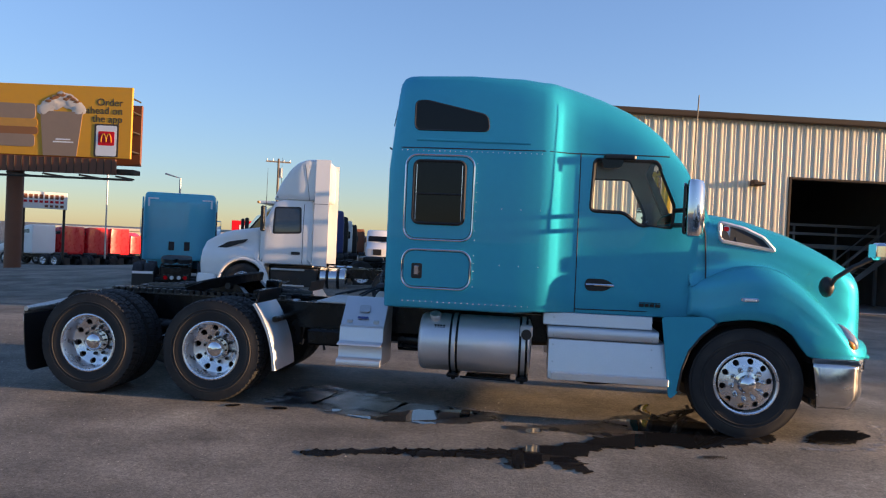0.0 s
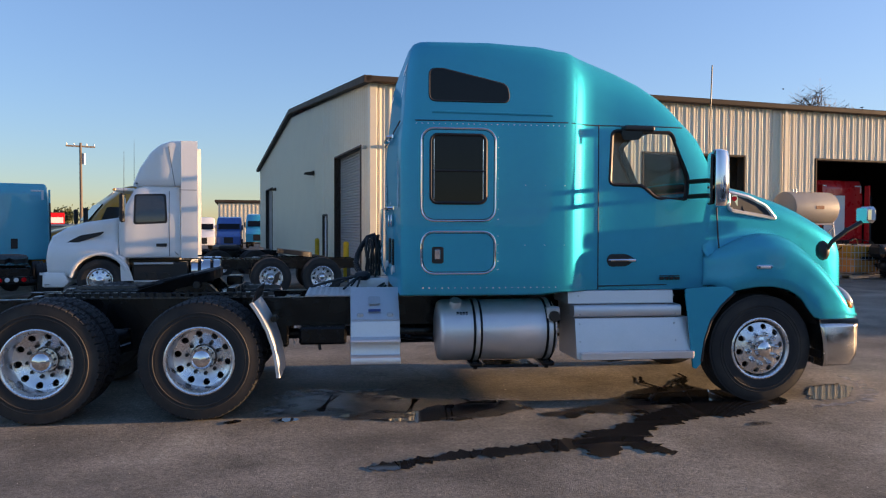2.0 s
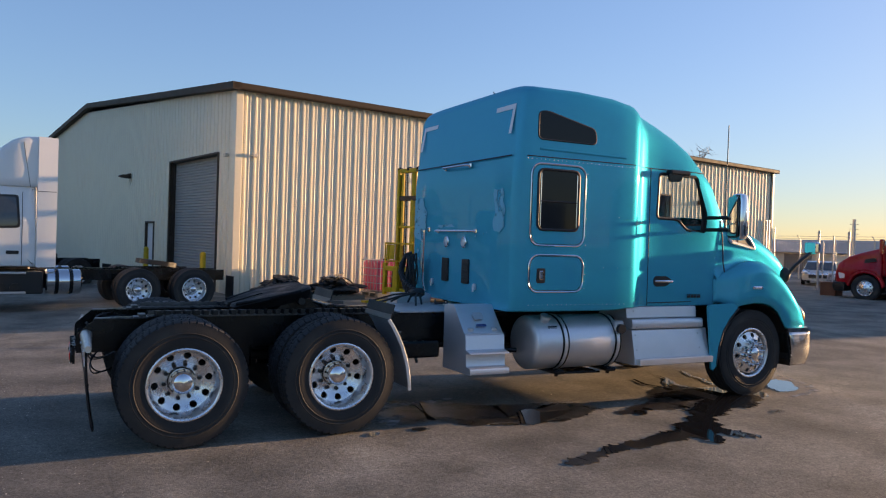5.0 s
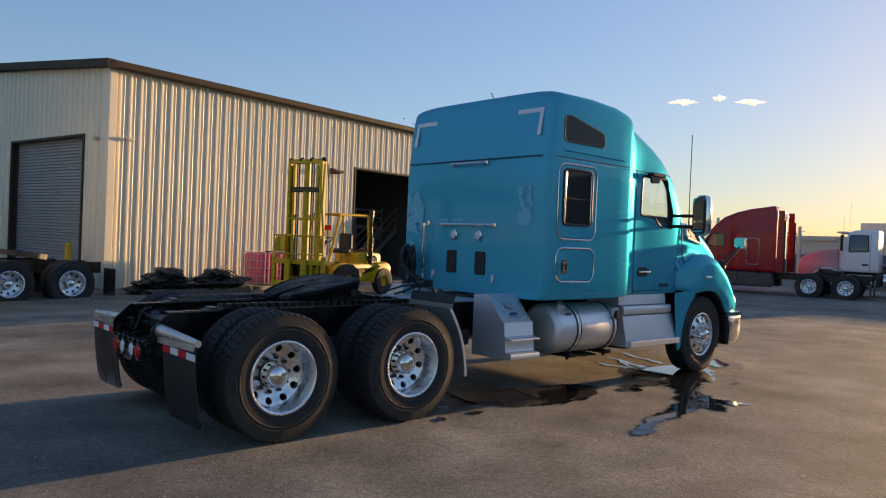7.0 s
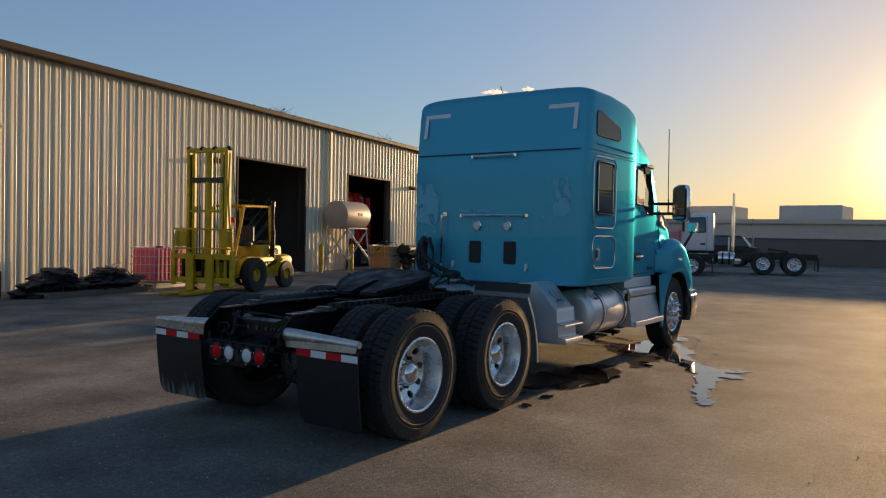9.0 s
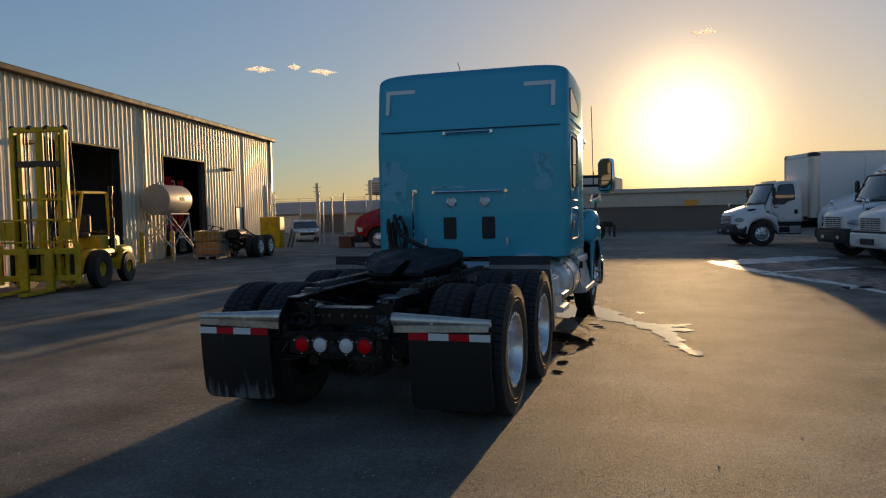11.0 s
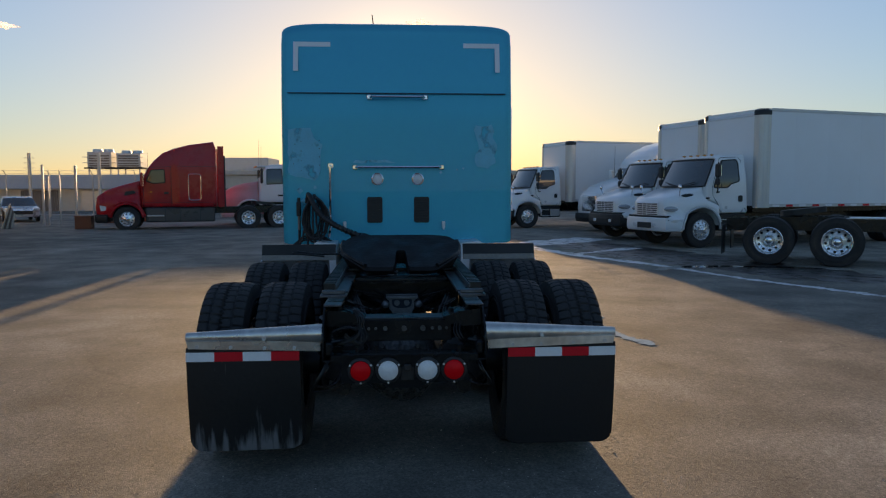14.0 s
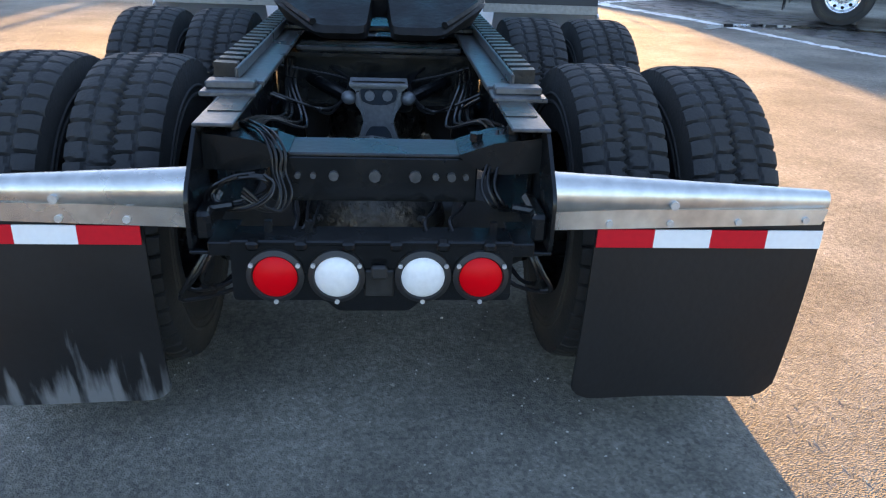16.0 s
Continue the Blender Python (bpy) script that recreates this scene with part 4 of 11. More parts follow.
def build_shell():
    body = part("cab_body", shell_solid(0.0), M_TEAL, TRUCK, "glossy teal painted cab and sleeper shell")
    cutters = [part("cutter", shell_solid(0.05), M_LINER)]
    bm = bmesh.new()
    prism(bm, DOORWIN, "y", -1.5, 1.5)
    cutters.append(part("cutter", bm, M_SEAM))
    bm = bmesh.new()
    prism(bm, WINDSHIELD, "x", 1.05, 2.4)
    cutters.append(part("cutter", bm, M_SEAM))
    cutters[0].matrix_basis = cutters[1].matrix_basis = cutters[2].matrix_basis = pose(0, 8.335, 0)
    bpy.context.view_layer.update()
    cut(body, cutters)
    # glass
    for s in (-1, 1):
        bm = bmesh.new()
        vs = []
        for d in (0.0, 0.006):
            vs.append([bm.verts.new((x, s * (side_w(x) - 0.022 - d), z)) for x, z in DOORWIN])
        bm.faces.new(vs[0])
        bmesh.ops.recalc_face_normals(bm, faces=bm.faces)
        bmesh.ops.delete(bm, geom=vs[1], context="VERTS")
        part("door_window", bm, M_GLASS, TRUCK, shadow=False)
        bm = bmesh.new()
        tube(bm, [(x, s * (side_w(x) - 0.008), z) for x, z in DOORWIN], 0.02, 6, True)
        part("window_seal", bm, M_PLASTIC, TRUCK)
    bm = bmesh.new()
    g = []
    for j in range(9):
        z = 2.02 + 0.68 * j / 8
        row = []
        for i in range(13):
            t = i / 12
            wv = 0.95 - 0.1 * sstep(2.0, 2.7, z)
            x = shell_bend(1.22, z) + 0.10 * 4 * t * (1 - t) * sstep(2.75, 2.5, z) - 0.02
            row.append(bm.verts.new((x, wv * (2 * t - 1), z)))
        g.append(row)
    for a, b in zip(g, g[1:]):
        for i in range(12):
            bm.faces.new((a[i], a[i + 1], b[i + 1], b[i]))
    part("windshield", bm, M_GLASS, TRUCK, shadow=False)


build_shell()


def ytube(pts, r, mat, name, parent=TRUCK, loop=False, off=0.002, n=6, label=""):
    bm = bmesh.new()
    tube(bm, [(shell_bend(x, z) if x < -1.3 else x, -(side_w(x) + off), z) for x, z in pts], r, n, loop)
    return part(name, bm, mat, parent, label)


def dense(pts, step=0.08):
    out = []
    for a, b in zip(pts, pts[1:]):
        k = max(1, int(math.dist(a, b) / step))
        out += [(a[0] + (b[0] - a[0]) * i / k, a[1] + (b[1] - a[1]) * i / k) for i in range(k)]
    return out + [pts[-1]]


def cab_side_details():
    # seams
    ytube(dense([(-1.45, 2.625), (1.13, 2.635)]), 0.006, M_SEAM, "roof_seam", off=-0.001)
    ytube(dense([(0.29, 1.10), (0.285, 2.64)]), 0.006, M_SEAM, "door_seam", off=-0.001)
    ytube(dense([(0.29, 1.13), (1.05, 1.14), (1.13, 1.16), (1.26, 1.28), (1.33, 1.45), (1.34, 1.92)]), 0.006, M_SEAM, "door_seam", off=0.001)
    # luggage doors on the sleeper
    y = -1.2105
    for z0, z1 in ((1.735, 2.56), (1.265, 1.64)):
        x0, x1 = -1.395, -0.725
        bm = bmesh.new()
        prism(bm, rrect(x0, x1, z0, z1, 0.11), "y", y - 0.008, y + 0.02)
        door = part("sleeper_hatch", bm, M_TEAL, TRUCK)
        bm = bmesh.new()
        tube(bm, [(x, y - 0.006, z) for x, z in rrect(x0, x1, z0, z1, 0.11)], 0.0085, 6, True)
        part("hatch_trim", bm, M_CHROME, door, "thin bright metal edge trim")
        bm = bmesh.new()
        tube(bm, [(x, y - 0.004, z) for x, z in rrect(x0 + 0.014, x1 - 0.014, z0 + 0.014, z1 - 0.014, 0.1)], 0.006, 6, True)
        part("hatch_seal", bm, M_SEAM, door)
        if z0 > 1.7:
            bm = bmesh.new()
            prism(bm, rrect(-1.31, -0.815, 1.895, 2.50, 0.06), "y", y - 0.014, y - 0.002)
            part("sleeper_window", bm, M_DARKGLASS, door, "dark tinted sleeper window")
            bm = bmesh.new()
            tube(bm, [(x, y - 0.012, z) for x, z in rrect(-1.31, -0.815, 1.895, 2.50, 0.06)], 0.016, 6, True)
            tube(bm, [(-1.30, y - 0.016, 2.18), (-0.825, y - 0.016, 2.18)], 0.011, 6)
            part("window_frame", bm, M_PLASTIC, door)
            for xx in (-1.285, -0.842):
                bm = bmesh.new()
                tube(bm, [(xx, y - 0.022, 1.93), (xx, y - 0.022, 2.46)], 0.004, 5)
                part("window_trim", bm, M_CHROME, door)
        else:
            bm = bmesh.new()
            prism(bm, rrect(-1.30, -1.195, 1.355, 1.505, 0.02), "y", y - 0.012, y)
            part("latch_plate", bm, M_PLASTIC, door)
            part("latch_handle", box(-1.275, -1.225, y - 0.03, y - 0.008, 1.39, 1.48, 0.01), M_CHROME, door, "chrome paddle latch")
    # rivets
    bm = bmesh.new()
    bmesh.ops.create_icosphere(bm, subdivisions=1, radius=0.0048)
    me = mesh_of(bm, "rivet", M_ALU)
    spots = [(-1.44 + i * 0.052, 2.60) for i in range(27)] + [(-1.38 + i * 0.058, 1.135) for i in range(22)]
    spots += [(-0.70, 1.75 + i * 0.092) for i in range(9)] + [(-0.70, 1.3 + i * 0.075) for i in range(5)]
    spots += [(-0.45 + i * 0.185, z) for z in (1.52, 2.06) for i in range(3)]
    for x, z in spots:
        shared("rivet", me, TRUCK, pose(x, y, z))
    # roof side window
    bm = bmesh.new()
    poly = round_poly([(-1.325, 2.80), (-1.325, 3.075), (-1.22, 3.085), (-0.62, 2.955), (-0.60, 2.80)], 0.06)
    vs = [[bm.verts.new((x, -(1.2115 + 0.006 - d), z)) for x, z in poly] for d in (0, 0.02)]
    for i in range(len(poly)):
        j = (i + 1) % len(poly)
        bm.faces.new((vs[0][i], vs[0][j], vs[1][j], vs[1][i]))
    bm.faces.new(vs[0])
    bmesh.ops.recalc_face_normals(bm, faces=bm.faces)
    part("roof_window", bm, M_DARKGLASS, TRUCK, "dark tinted fixed roof side window")
    bm = bmesh.new()
    tube(bm, [(x, -1.212, z) for x, z in poly], 0.009, 6, True)
    part("window_seal", bm, M_SEAM, TRUCK)
    # pressed crease under the roof window
    bm = bmesh.new()
    tube(bm, [(-1.3 + 1.1 * i / 10, -1.204, 2.705 - 0.01 * i / 10) for i in range(11)], 0.016, 8)
    part("crease", bm, M_TEAL, TRUCK)
    # door handle, badge, eyebrow, grab handle
    yd = -(side_w(0.5) + 0.004)
    bm = bmesh.new()
    prism(bm, round_poly([(0.37, 1.375), (0.40, 1.43), (0.57, 1.432), (0.665, 1.38), (0.57, 1.315), (0.40, 1.312)], 0.035), "y", yd - 0.004, yd + 0.01)
    part("handle_recess", bm, M_PLASTIC, TRUCK)
    bm = bmesh.new()
    tube(bm, [(0.39, yd - 0.012, 1.372), (0.45, yd - 0.03, 1.375), (0.58, yd - 0.03, 1.375), (0.65, yd - 0.012, 1.372)], 0.0145, 8)
    part("door_handle", bm, M_CHROME, TRUCK, "chrome door pull handle")
    bm = bmesh.new()
    for i, (a, b) in enumerate(((0.9, 0.945), (0.955, 0.99), (1.0, 1.04), (1.05, 1.1))):
        cbox(bm, a, b, yd - 0.008, yd + 0.006, 1.185, 1.215, 0.004)
    cbox(bm, 0.9, 1.1, yd - 0.006, yd + 0.006, 1.221, 1.228, 0.002)
    part("model_badge", bm, M_DARKMETAL, TRUCK)
    bm = bmesh.new()
    cbox(bm, 0.50, 0.80, yd - 0.1, yd + 0.0, 2.575, 2.63, 0.025)
    dm = part("down_view_mirror", bm, M_PLASTIC, TRUCK, "small black mirror over the door window")
    bm = bmesh.new()
    prism(bm, round_poly([(0.47, 2.585), (0.69, 2.585), (0.66, 2.5), (0.5, 2.49)], 0.03), "y", yd - 0.085, yd - 0.06)
    part("mirror_lens", bm, M_DARKGLASS, dm)
    # cab interior
    bm = bmesh.new()
    for s in (-1, 1):
        cbox(bm, 0.15, 0.62, s * 0.55 - 0.26, s * 0.55 + 0.26, 1.45, 1.65, 0.06)
        cbox(bm, 0.10, 0.26, s * 0.55 - 0.26, s * 0.55 + 0.26, 1.6, 2.2, 0.06)
        cbox(bm, 0.10, 0.22, s * 0.55 - 0.14, s * 0.55 + 0.14, 2.2, 2.42, 0.04)
    part("cab_seats", bm, M_SEAT, TRUCK, "two grey cloth cab seats")
    bm = bmesh.new()
    cbox(bm, 1.12, 1.5, -0.9, 0.9, 1.6, 1.98, 0.08)
    part("dashboard", bm, M_PLASTIC, TRUCK)
    bm = bmesh.new()
    tube(bm, [Vector((1.0, 0.55, 1.93)) + pose(0, 0, 0, 0, -35, 0) @ Vector((0.23 * math.cos(a), 0.23 * math.sin(a), 0)) for a in [2 * math.pi * i / 24 for i in range(24)]], 0.015, 6, True)
    cyl(bm, (1.2, 0.55, 1.8), (1.0, 0.55, 1.93), 0.03, None, 8)
    part("steering_wheel", bm, M_PLASTIC, TRUCK)


cab_side_details()

# hood and fenders: x, hood half width, hood top height, fender top, lower edge height, fender half width
HOOD = [(1.36, 0.99, 2.095, 1.4, 1.12, 1.01), (1.46, 0.975, 2.095, 1.44, 1.12, 1.06), (1.56, 0.96, 2.085, 1.5, 1.06, 1.13), (1.66, 0.945, 2.075, 1.55, 1.09, 1.17), (1.8, 0.925, 2.055, 1.6, 1.115, 1.19), (1.97, 0.9, 2.02, 1.615, 1.12, 1.2), (2.14, 0.875, 1.97, 1.59, 1.085, 1.2), (2.28, 0.855, 1.93, 1.52, 1.0, 1.195), (2.42, 0.83, 1.88, 1.42, 0.82, 1.19), (2.557, 0.805, 1.82, 1.3, 0.8, 1.18), (2.696, 0.775, 1.757, 1.16, 0.8, 1.16), (2.825, 0.745, 1.69, 1.03, 0.8, 1.12), (2.931, 0.705, 1.635, 0.98, 0.8, 1.05), (3.028, 0.65, 1.565, 0.95, 0.8, 0.95), (3.095, 0.57, 1.44, 0.92, 0.8, 0.82), (3.135, 0.45, 1.25, 0.9, 0.8, 0.72)]


def hood_surface(scale=1.0):
    bm = bmesh.new()
    g = []
    for x, w, zt, zf, zb, wf in HOOD:
        half = [(0.0, zt + 0.05), (w * 0.35, zt + 0.045), (w * 0.65, zt + 0.03), (w * 0.86, zt + 0.0), (w * 0.955, zt - 0.045), (w, zt - 0.13), (w + 0.005, zt - 0.22)]
        za = zt - 0.22
        v = max(zf - 0.02, zb)
        half += [(w + 0.01, za + (v - za) * 0.5), (w + 0.02, v + (za - v) * 0.16), (w + 0.05, v + 0.012), (w + (wf - w) * 0.45, zf + 0.012), (w + (wf - w) * 0.72, zf - 0.012), (w + (wf - w) * 0.9, zf - 0.06), (wf - 0.005, zf - 0.13), (wf, zf - 0.13 + (zb - zf + 0.13) * 0.45), (wf - 0.003, zb + 0.015), (wf - 0.02, zb)]
        row = [(-y, z) for y, z in reversed(half)] + half[1:]
        g.append([bm.verts.new((x, y, z)) for y, z in row])
    for a, b in zip(g, g[1:]):
        for i in range(len(a) - 1):
            bm.faces.new((a[i], a[i + 1], b[i + 1], b[i]))
    bm.faces.new(g[-1])
    bmesh.ops.recalc_face_normals(bm, faces=bm.faces)
    bmesh.ops.subdivide_edges(bm, edges=bm.edges, cuts=1, use_grid_fill=True, smooth=0.9)
    return bm


def front_end():
    hood = part("hood", hood_surface(), M_TEAL, TRUCK, "sloped teal hood with flared fenders", 60)
    md = hood.modifiers.new("thickness", "SOLIDIFY")
    md.thickness, md.offset = 0.012, -1
    for s in (-1, 1):
        bm = bmesh.new()
        tube(bm, [(1.46, s * 0.985, 2.1), (1.5, s * 0.99, 1.9), (1.515, s * 1.0, 1.6), (1.51, s * 1.04, 1.45)], 0.008, 6)
        part("hood_gap", bm, M_SEAM, hood)
    # intake vents on the hood sides
    for s in (-1, 1):
        def hy(x, z):
            r = lerp_table([(q[0], q[1], q[2]) for q in HOOD], x)
            return s * (r[0] + 0.012 + (0.02 if z < r[1] - 0.2 else 0))
        pv = [(1.63, 2.03), (1.65, 1.85), (2.12, 1.785), (2.18, 1.775), (2.06, 1.9), (1.86, 1.985)]
        bm = bmesh.new()
        pts = round_poly(pv, 0.03)
        vo = [bm.verts.new((x, hy(x, z) + s * 0.004, z)) for x, z in pts]
        bm.faces.new(vo)
        bmesh.ops.recalc_face_normals(bm, faces=bm.faces)
        part("intake_vent", bm, M_SEAM, hood)
        bm = bmesh.new()
        tube(bm, [(x, hy(x, z), z) for x, z in pts], 0.02, 6, True)
        part("vent_trim", bm, M_ALU, hood, "satin silver surround of the hood intake")
        bm = bmesh.new()
        for k in range(6):
            x = 1.78 + 0.06 * k
            tube(bm, [(x, hy(x, 1.9), 1.93 - 0.03 * k), (x + 0.02, hy(x, 1.85), 1.84 - 0.012 * k)], 0.004, 5)
        part("vent_slats", bm, M_PLASTIC, hood)
        bm = bmesh.new()
        prism(bm, rrect(1.665, 1.735, 1.87, 2.0, 0.03), "y", hy(1.7, 1.9) - 0.004 if s > 0 else hy(1.7, 1.9) - 0.01, hy(1.7, 1.9) + 0.01)
        part("maker_badge", bm, M_CHROME, hood, "chrome and red badge plate")
        bm = bmesh.new()
        prism(bm, rrect(1.675, 1.725, 1.945, 1.99, 0.02), "y", hy(1.7, 1.9) - 0.014, hy(1.7, 1.9) + 0.014)
        part("badge_field", bm, M_TAPER, hood)
        # marker lamp
        part("fender_lamp", box(1.80, 1.965, s * 1.20 - 0.02, s * 1.20 + 0.02, 1.29, 1.33, 0.012), M_CHROME, hood)
        part("fender_lens", box(1.83, 1.935, s * 1.215 - 0.012, s * 1.215 + 0.012, 1.3, 1.32, 0.006), M_CLEARLENS, hood)
        # headlamp
        bm = bmesh.new()
        tl = Matrix.Translation((2.80, s * 1.03, 1.0)) @ Matrix.Rotation(radians(s * 20), 4, "Z") @ Matrix.Rotation(radians(48), 4, "Y")
        blob(bm, (0, 0, 0), (0.15, 0.075, 0.075), 3, 0.0, tl)
        part("headlamp", bm, M_LAMPGLASS, hood, "clear wrap-around headlamp")
        bm = bmesh.new()
        blob(bm, (0.06, s * 0.03, -0.012), (0.075, 0.055, 0.045), 2, 0.0, tl)
        part("turn_lamp", bm, M_AMBER, hood, "amber turn signal lens")
        # lower skirt behind the wheel
        bm = bmesh.new()
        poly = [(1.10, 1.11), (1.52, 1.13), (1.60, 1.07), (1.46, 0.94), (1.36, 0.8), (1.30, 0.62), (1.27, 0.40), (1.22, 0.35), (1.19, 0.36), (1.14, 0.8)]
        prism(bm, round_poly(poly, 0.04), "y", s * 1.16, s * 1.185)
        part("wheel_skirt", bm, M_TEAL, TRUCK, "teal cab skirt behind the front wheel")
        bm = bmesh.new()
        tube(bm, [(x, s * 1.183, z) for x, z in ((1.60, 1.07), (1.46, 0.94), (1.36, 0.8), (1.30, 0.62), (1.27, 0.42))], 0.012, 6)
        part("skirt_lip", bm, M_PLASTIC, TRUCK)
        # dark liner of the wheel arch
        bm = bmesh.new()
        arc = [(1.905 + 0.62 * math.cos(radians(a)), TR + 0.6 * math.sin(radians(a))) for a in range(-10, 191, 20)]
        lo = [bm.verts.new((x, s * 0.62, z)) for x, z in arc]
        hi = [bm.verts.new((x, s * 1.15, z)) for x, z in arc]
        for i in range(len(arc) - 1):
            bm.faces.new((lo[i], lo[i + 1], hi[i + 1], hi[i]))
        bm.faces.new(lo)
        part("arch_liner", bm, M_PLASTIC, TRUCK)
    # cowl between hood and windshield
    bm = bmesh.new()
    cbox(bm, 1.33, 1.62, -0.95, 0.95, 1.1, 2.03, 0.03)
    part("cowl", bm, M_TEAL, TRUCK)
    # bumper
    bm = bmesh.new()
    lp = []
    for y in [-1.19 + 2.38 * i / 24 for i in range(25)]:
        k = abs(y) / 1.19
        xo = 3.14 - 0.28 * k ** 3
        back = 2.44 if k > 0.98 else xo - 0.1
        if k > 0.7:
            back = 2.46
        lp.append([Vector((xo - 0.03, y, 0.815)), Vector((xo, y, 0.805)), Vector((xo + 0.012, y, 0.785)), Vector((xo, y, 0.755)), Vector((xo - 0.004, y, 0.6)), Vector((xo + 0.004, y, 0.49)), Vector((xo - 0.004, y, 0.465)), Vector((xo - 0.05, y, 0.36)), Vector((back + 0.05, y, 0.345)), Vector((back + 0.06, y, 0.47)), Vector((back, y, 0.8))])
    rings(bm, lp)
    bmesh.ops.recalc_face_normals(bm, faces=bm.faces)
    bumper = part("bumper", bm, M_BUMPER, TRUCK, "polished chrome wrap-around bumper")
    bm = bmesh.new()
    for z in (0.71, 0.765):
        tube(bm, [(3.155 - 0.28 * (abs(y) / 1.19) ** 3, y, z) for y in [-1.18 + 2.36 * i / 24 for i in range(25)]] , 0.008, 6)
    part("bumper_crease", bm, M_CHROME, bumper)
    for s in (-1, 1):
        bm = bmesh.new()
        rings(bm, [[Vector((x, s * y, z)) for x, z in ((2.46, 0.81), (2.47, 0.76), (2.868, 0.76), (2.868, 0.805))] for y in (1.186, 1.2)])
        bmesh.ops.recalc_face_normals(bm, faces=bm.faces)
        bmesh.ops.bevel(bm, geom=bm.edges[:], offset=0.006, segments=2, affect="EDGES")
        part("bumper_lip", bm, M_CHROME, bumper)
        bm = bmesh.new()
        g = []
        for j in range(13):
            u = j / 12
            z = 0.355 + 0.405 * u
            v = (z - 0.58) / 0.24
            back = 2.515 - 0.05 * u
            tip = 2.865 - 0.07 * (1 - sstep(0.0, 0.3, u))
            g.append([bm.verts.new((back + (tip - back) * k / 8, s * (1.185 + 0.034 * (1 - v * v) * (1 - (k / 8) ** 4)), z)) for k in range(9)])
        for a, b in zip(g, g[1:]):
            for k in range(8):
                bm.faces.new((a[k], a[k + 1], b[k + 1], b[k]))
        bmesh.ops.recalc_face_normals(bm, faces=bm.faces)
        be = part("bumper_end", bm, M_BUMPER, bumper)
        md = be.modifiers.new("thickness", "SOLIDIFY")
        md.thickness, md.offset = 0.006, 0
    bm = bmesh.new()
    cbox(bm, 2.5, 2.85, -1.05, 1.05, 0.34, 0.42, 0.03)
    part("air_dam", bm, M_PLASTIC, bumper)
    # grille
    bm = bmesh.new()
    for k in range(9):
        tube(bm, [(3.11, -0.36, 0.86 + k * 0.05), (3.13, 0, 0.86 + k * 0.05), (3.11, 0.36, 0.86 + k * 0.05)], 0.012, 6)
    part("grille", bm, M_CHROME, TRUCK)
    # mirrors
    for s in (-1, 1):
        bm = bmesh.new()
        lp = []
        for z, a in ((1.865, 0.5), (1.88, 0.85), (1.92, 1.0), (2.1, 1.03), (2.32, 0.98), (2.375, 0.85), (2.39, 0.5)):
            lp.append([Vector((1.275 + 0.115 * a * math.cos(t) * (1.0 if math.cos(t) > 0 else 0.39), s * 1.40 + 0.125 * a * math.sin(t), z)) for t in [2 * math.pi * i / 20 for i in range(20)]])
        rings(bm, lp)
        bmesh.ops.recalc_face_normals(bm, faces=bm.faces)
        bmesh.ops.rotate(bm, verts=bm.verts, cent=(1.275, s * 1.40, 0), matrix=Matrix.Rotation(radians(s * 20), 3, "Z"))
        mirror = part("mirror", bm, M_CHROME, TRUCK, "tall chrome side mirror with black rear frame")
        bm = bmesh.new()
        tube(bm, [(1.226, y, z) for y, z in rrect(s * 1.40 - 0.105, s * 1.40 + 0.105, 1.9, 2.34, 0.04)], 0.011, 6, True)
        bmesh.ops.rotate(bm, verts=bm.verts, cent=(1.275, s * 1.40, 0), matrix=Matrix.Rotation(radians(s * 20), 3, "Z"))
        part("mirror_frame", bm, M_PLASTIC, mirror)
        bm = bmesh.new()
        prism(bm, rrect(s * 1.40 - 0.1, s * 1.40 + 0.1, 2.06, 2.355, 0.03), "x", 1.214, 1.221)
        prism(bm, rrect(s * 1.40 - 0.1, s * 1.40 + 0.1, 1.91, 2.04, 0.03), "x", 1.214, 1.221)
        bmesh.ops.rotate(bm, verts=bm.verts, cent=(1.275, s * 1.40, 0), matrix=Matrix.Rotation(radians(s * 20), 3, "Z"))
        part("mirror_glass", bm, M_MIRROR, mirror)
        bm = bmesh.new()
        for z in (1.98, 2.12):
            tube(bm, [(1.20, s * 1.02, z), (1.24, s * 1.15, z), (1.27, s * 1.32, z)], 0.022, 8)
        part("mirror_arm", bm, M_PLASTIC, mirror)
        # hood mirror
        bm = bmesh.new()
        tube(bm, [(2.62, s * 0.98, 1.40), (2.68, s * 1.05, 1.55), (2.82, s * 1.07, 1.66), (2.98, s * 1.06, 1.74)], 0.022, 8)
        blob(bm, (2.63, s * 0.98, 1.46), (0.07, 0.06, 0.1), 2, 0)
        hm = part("hood_mirror", bm, M_PLASTIC, TRUCK, "small square mirror on a black stalk")
        part("mirror_shell", box(3.0, 3.1, s * 1.05 - 0.09, s * 1.05 + 0.09, 1.735, 1.895, 0.03), M_CHROME, hm)
        bm = bmesh.new()
        prism(bm, rrect(s * 1.05 - 0.075, s * 1.05 + 0.075, 1.75, 1.88, 0.02), "x", 2.99, 2.998)
        part("mirror_glass", bm, M_MIRROR, hm)
    bm = bmesh.new()
    tube(bm, [(1.31, -1.20, 2.05), (1.315, -1.19, 2.4), (1.325, -1.185, 2.8), (1.34, -1.175, 3.2)], 0.006, 6)
    cyl(bm, (1.31, -1.2, 2.0), (1.312, -1.198, 2.2), 0.012, 0.009, 8)
    part("antenna", bm, M_PLASTIC, TRUCK)
    bm = bmesh.new()
    tube(bm, [(-0.9, 0.25, 3.38), (-1.0, 0.27, 3.55)], 0.006, 6)
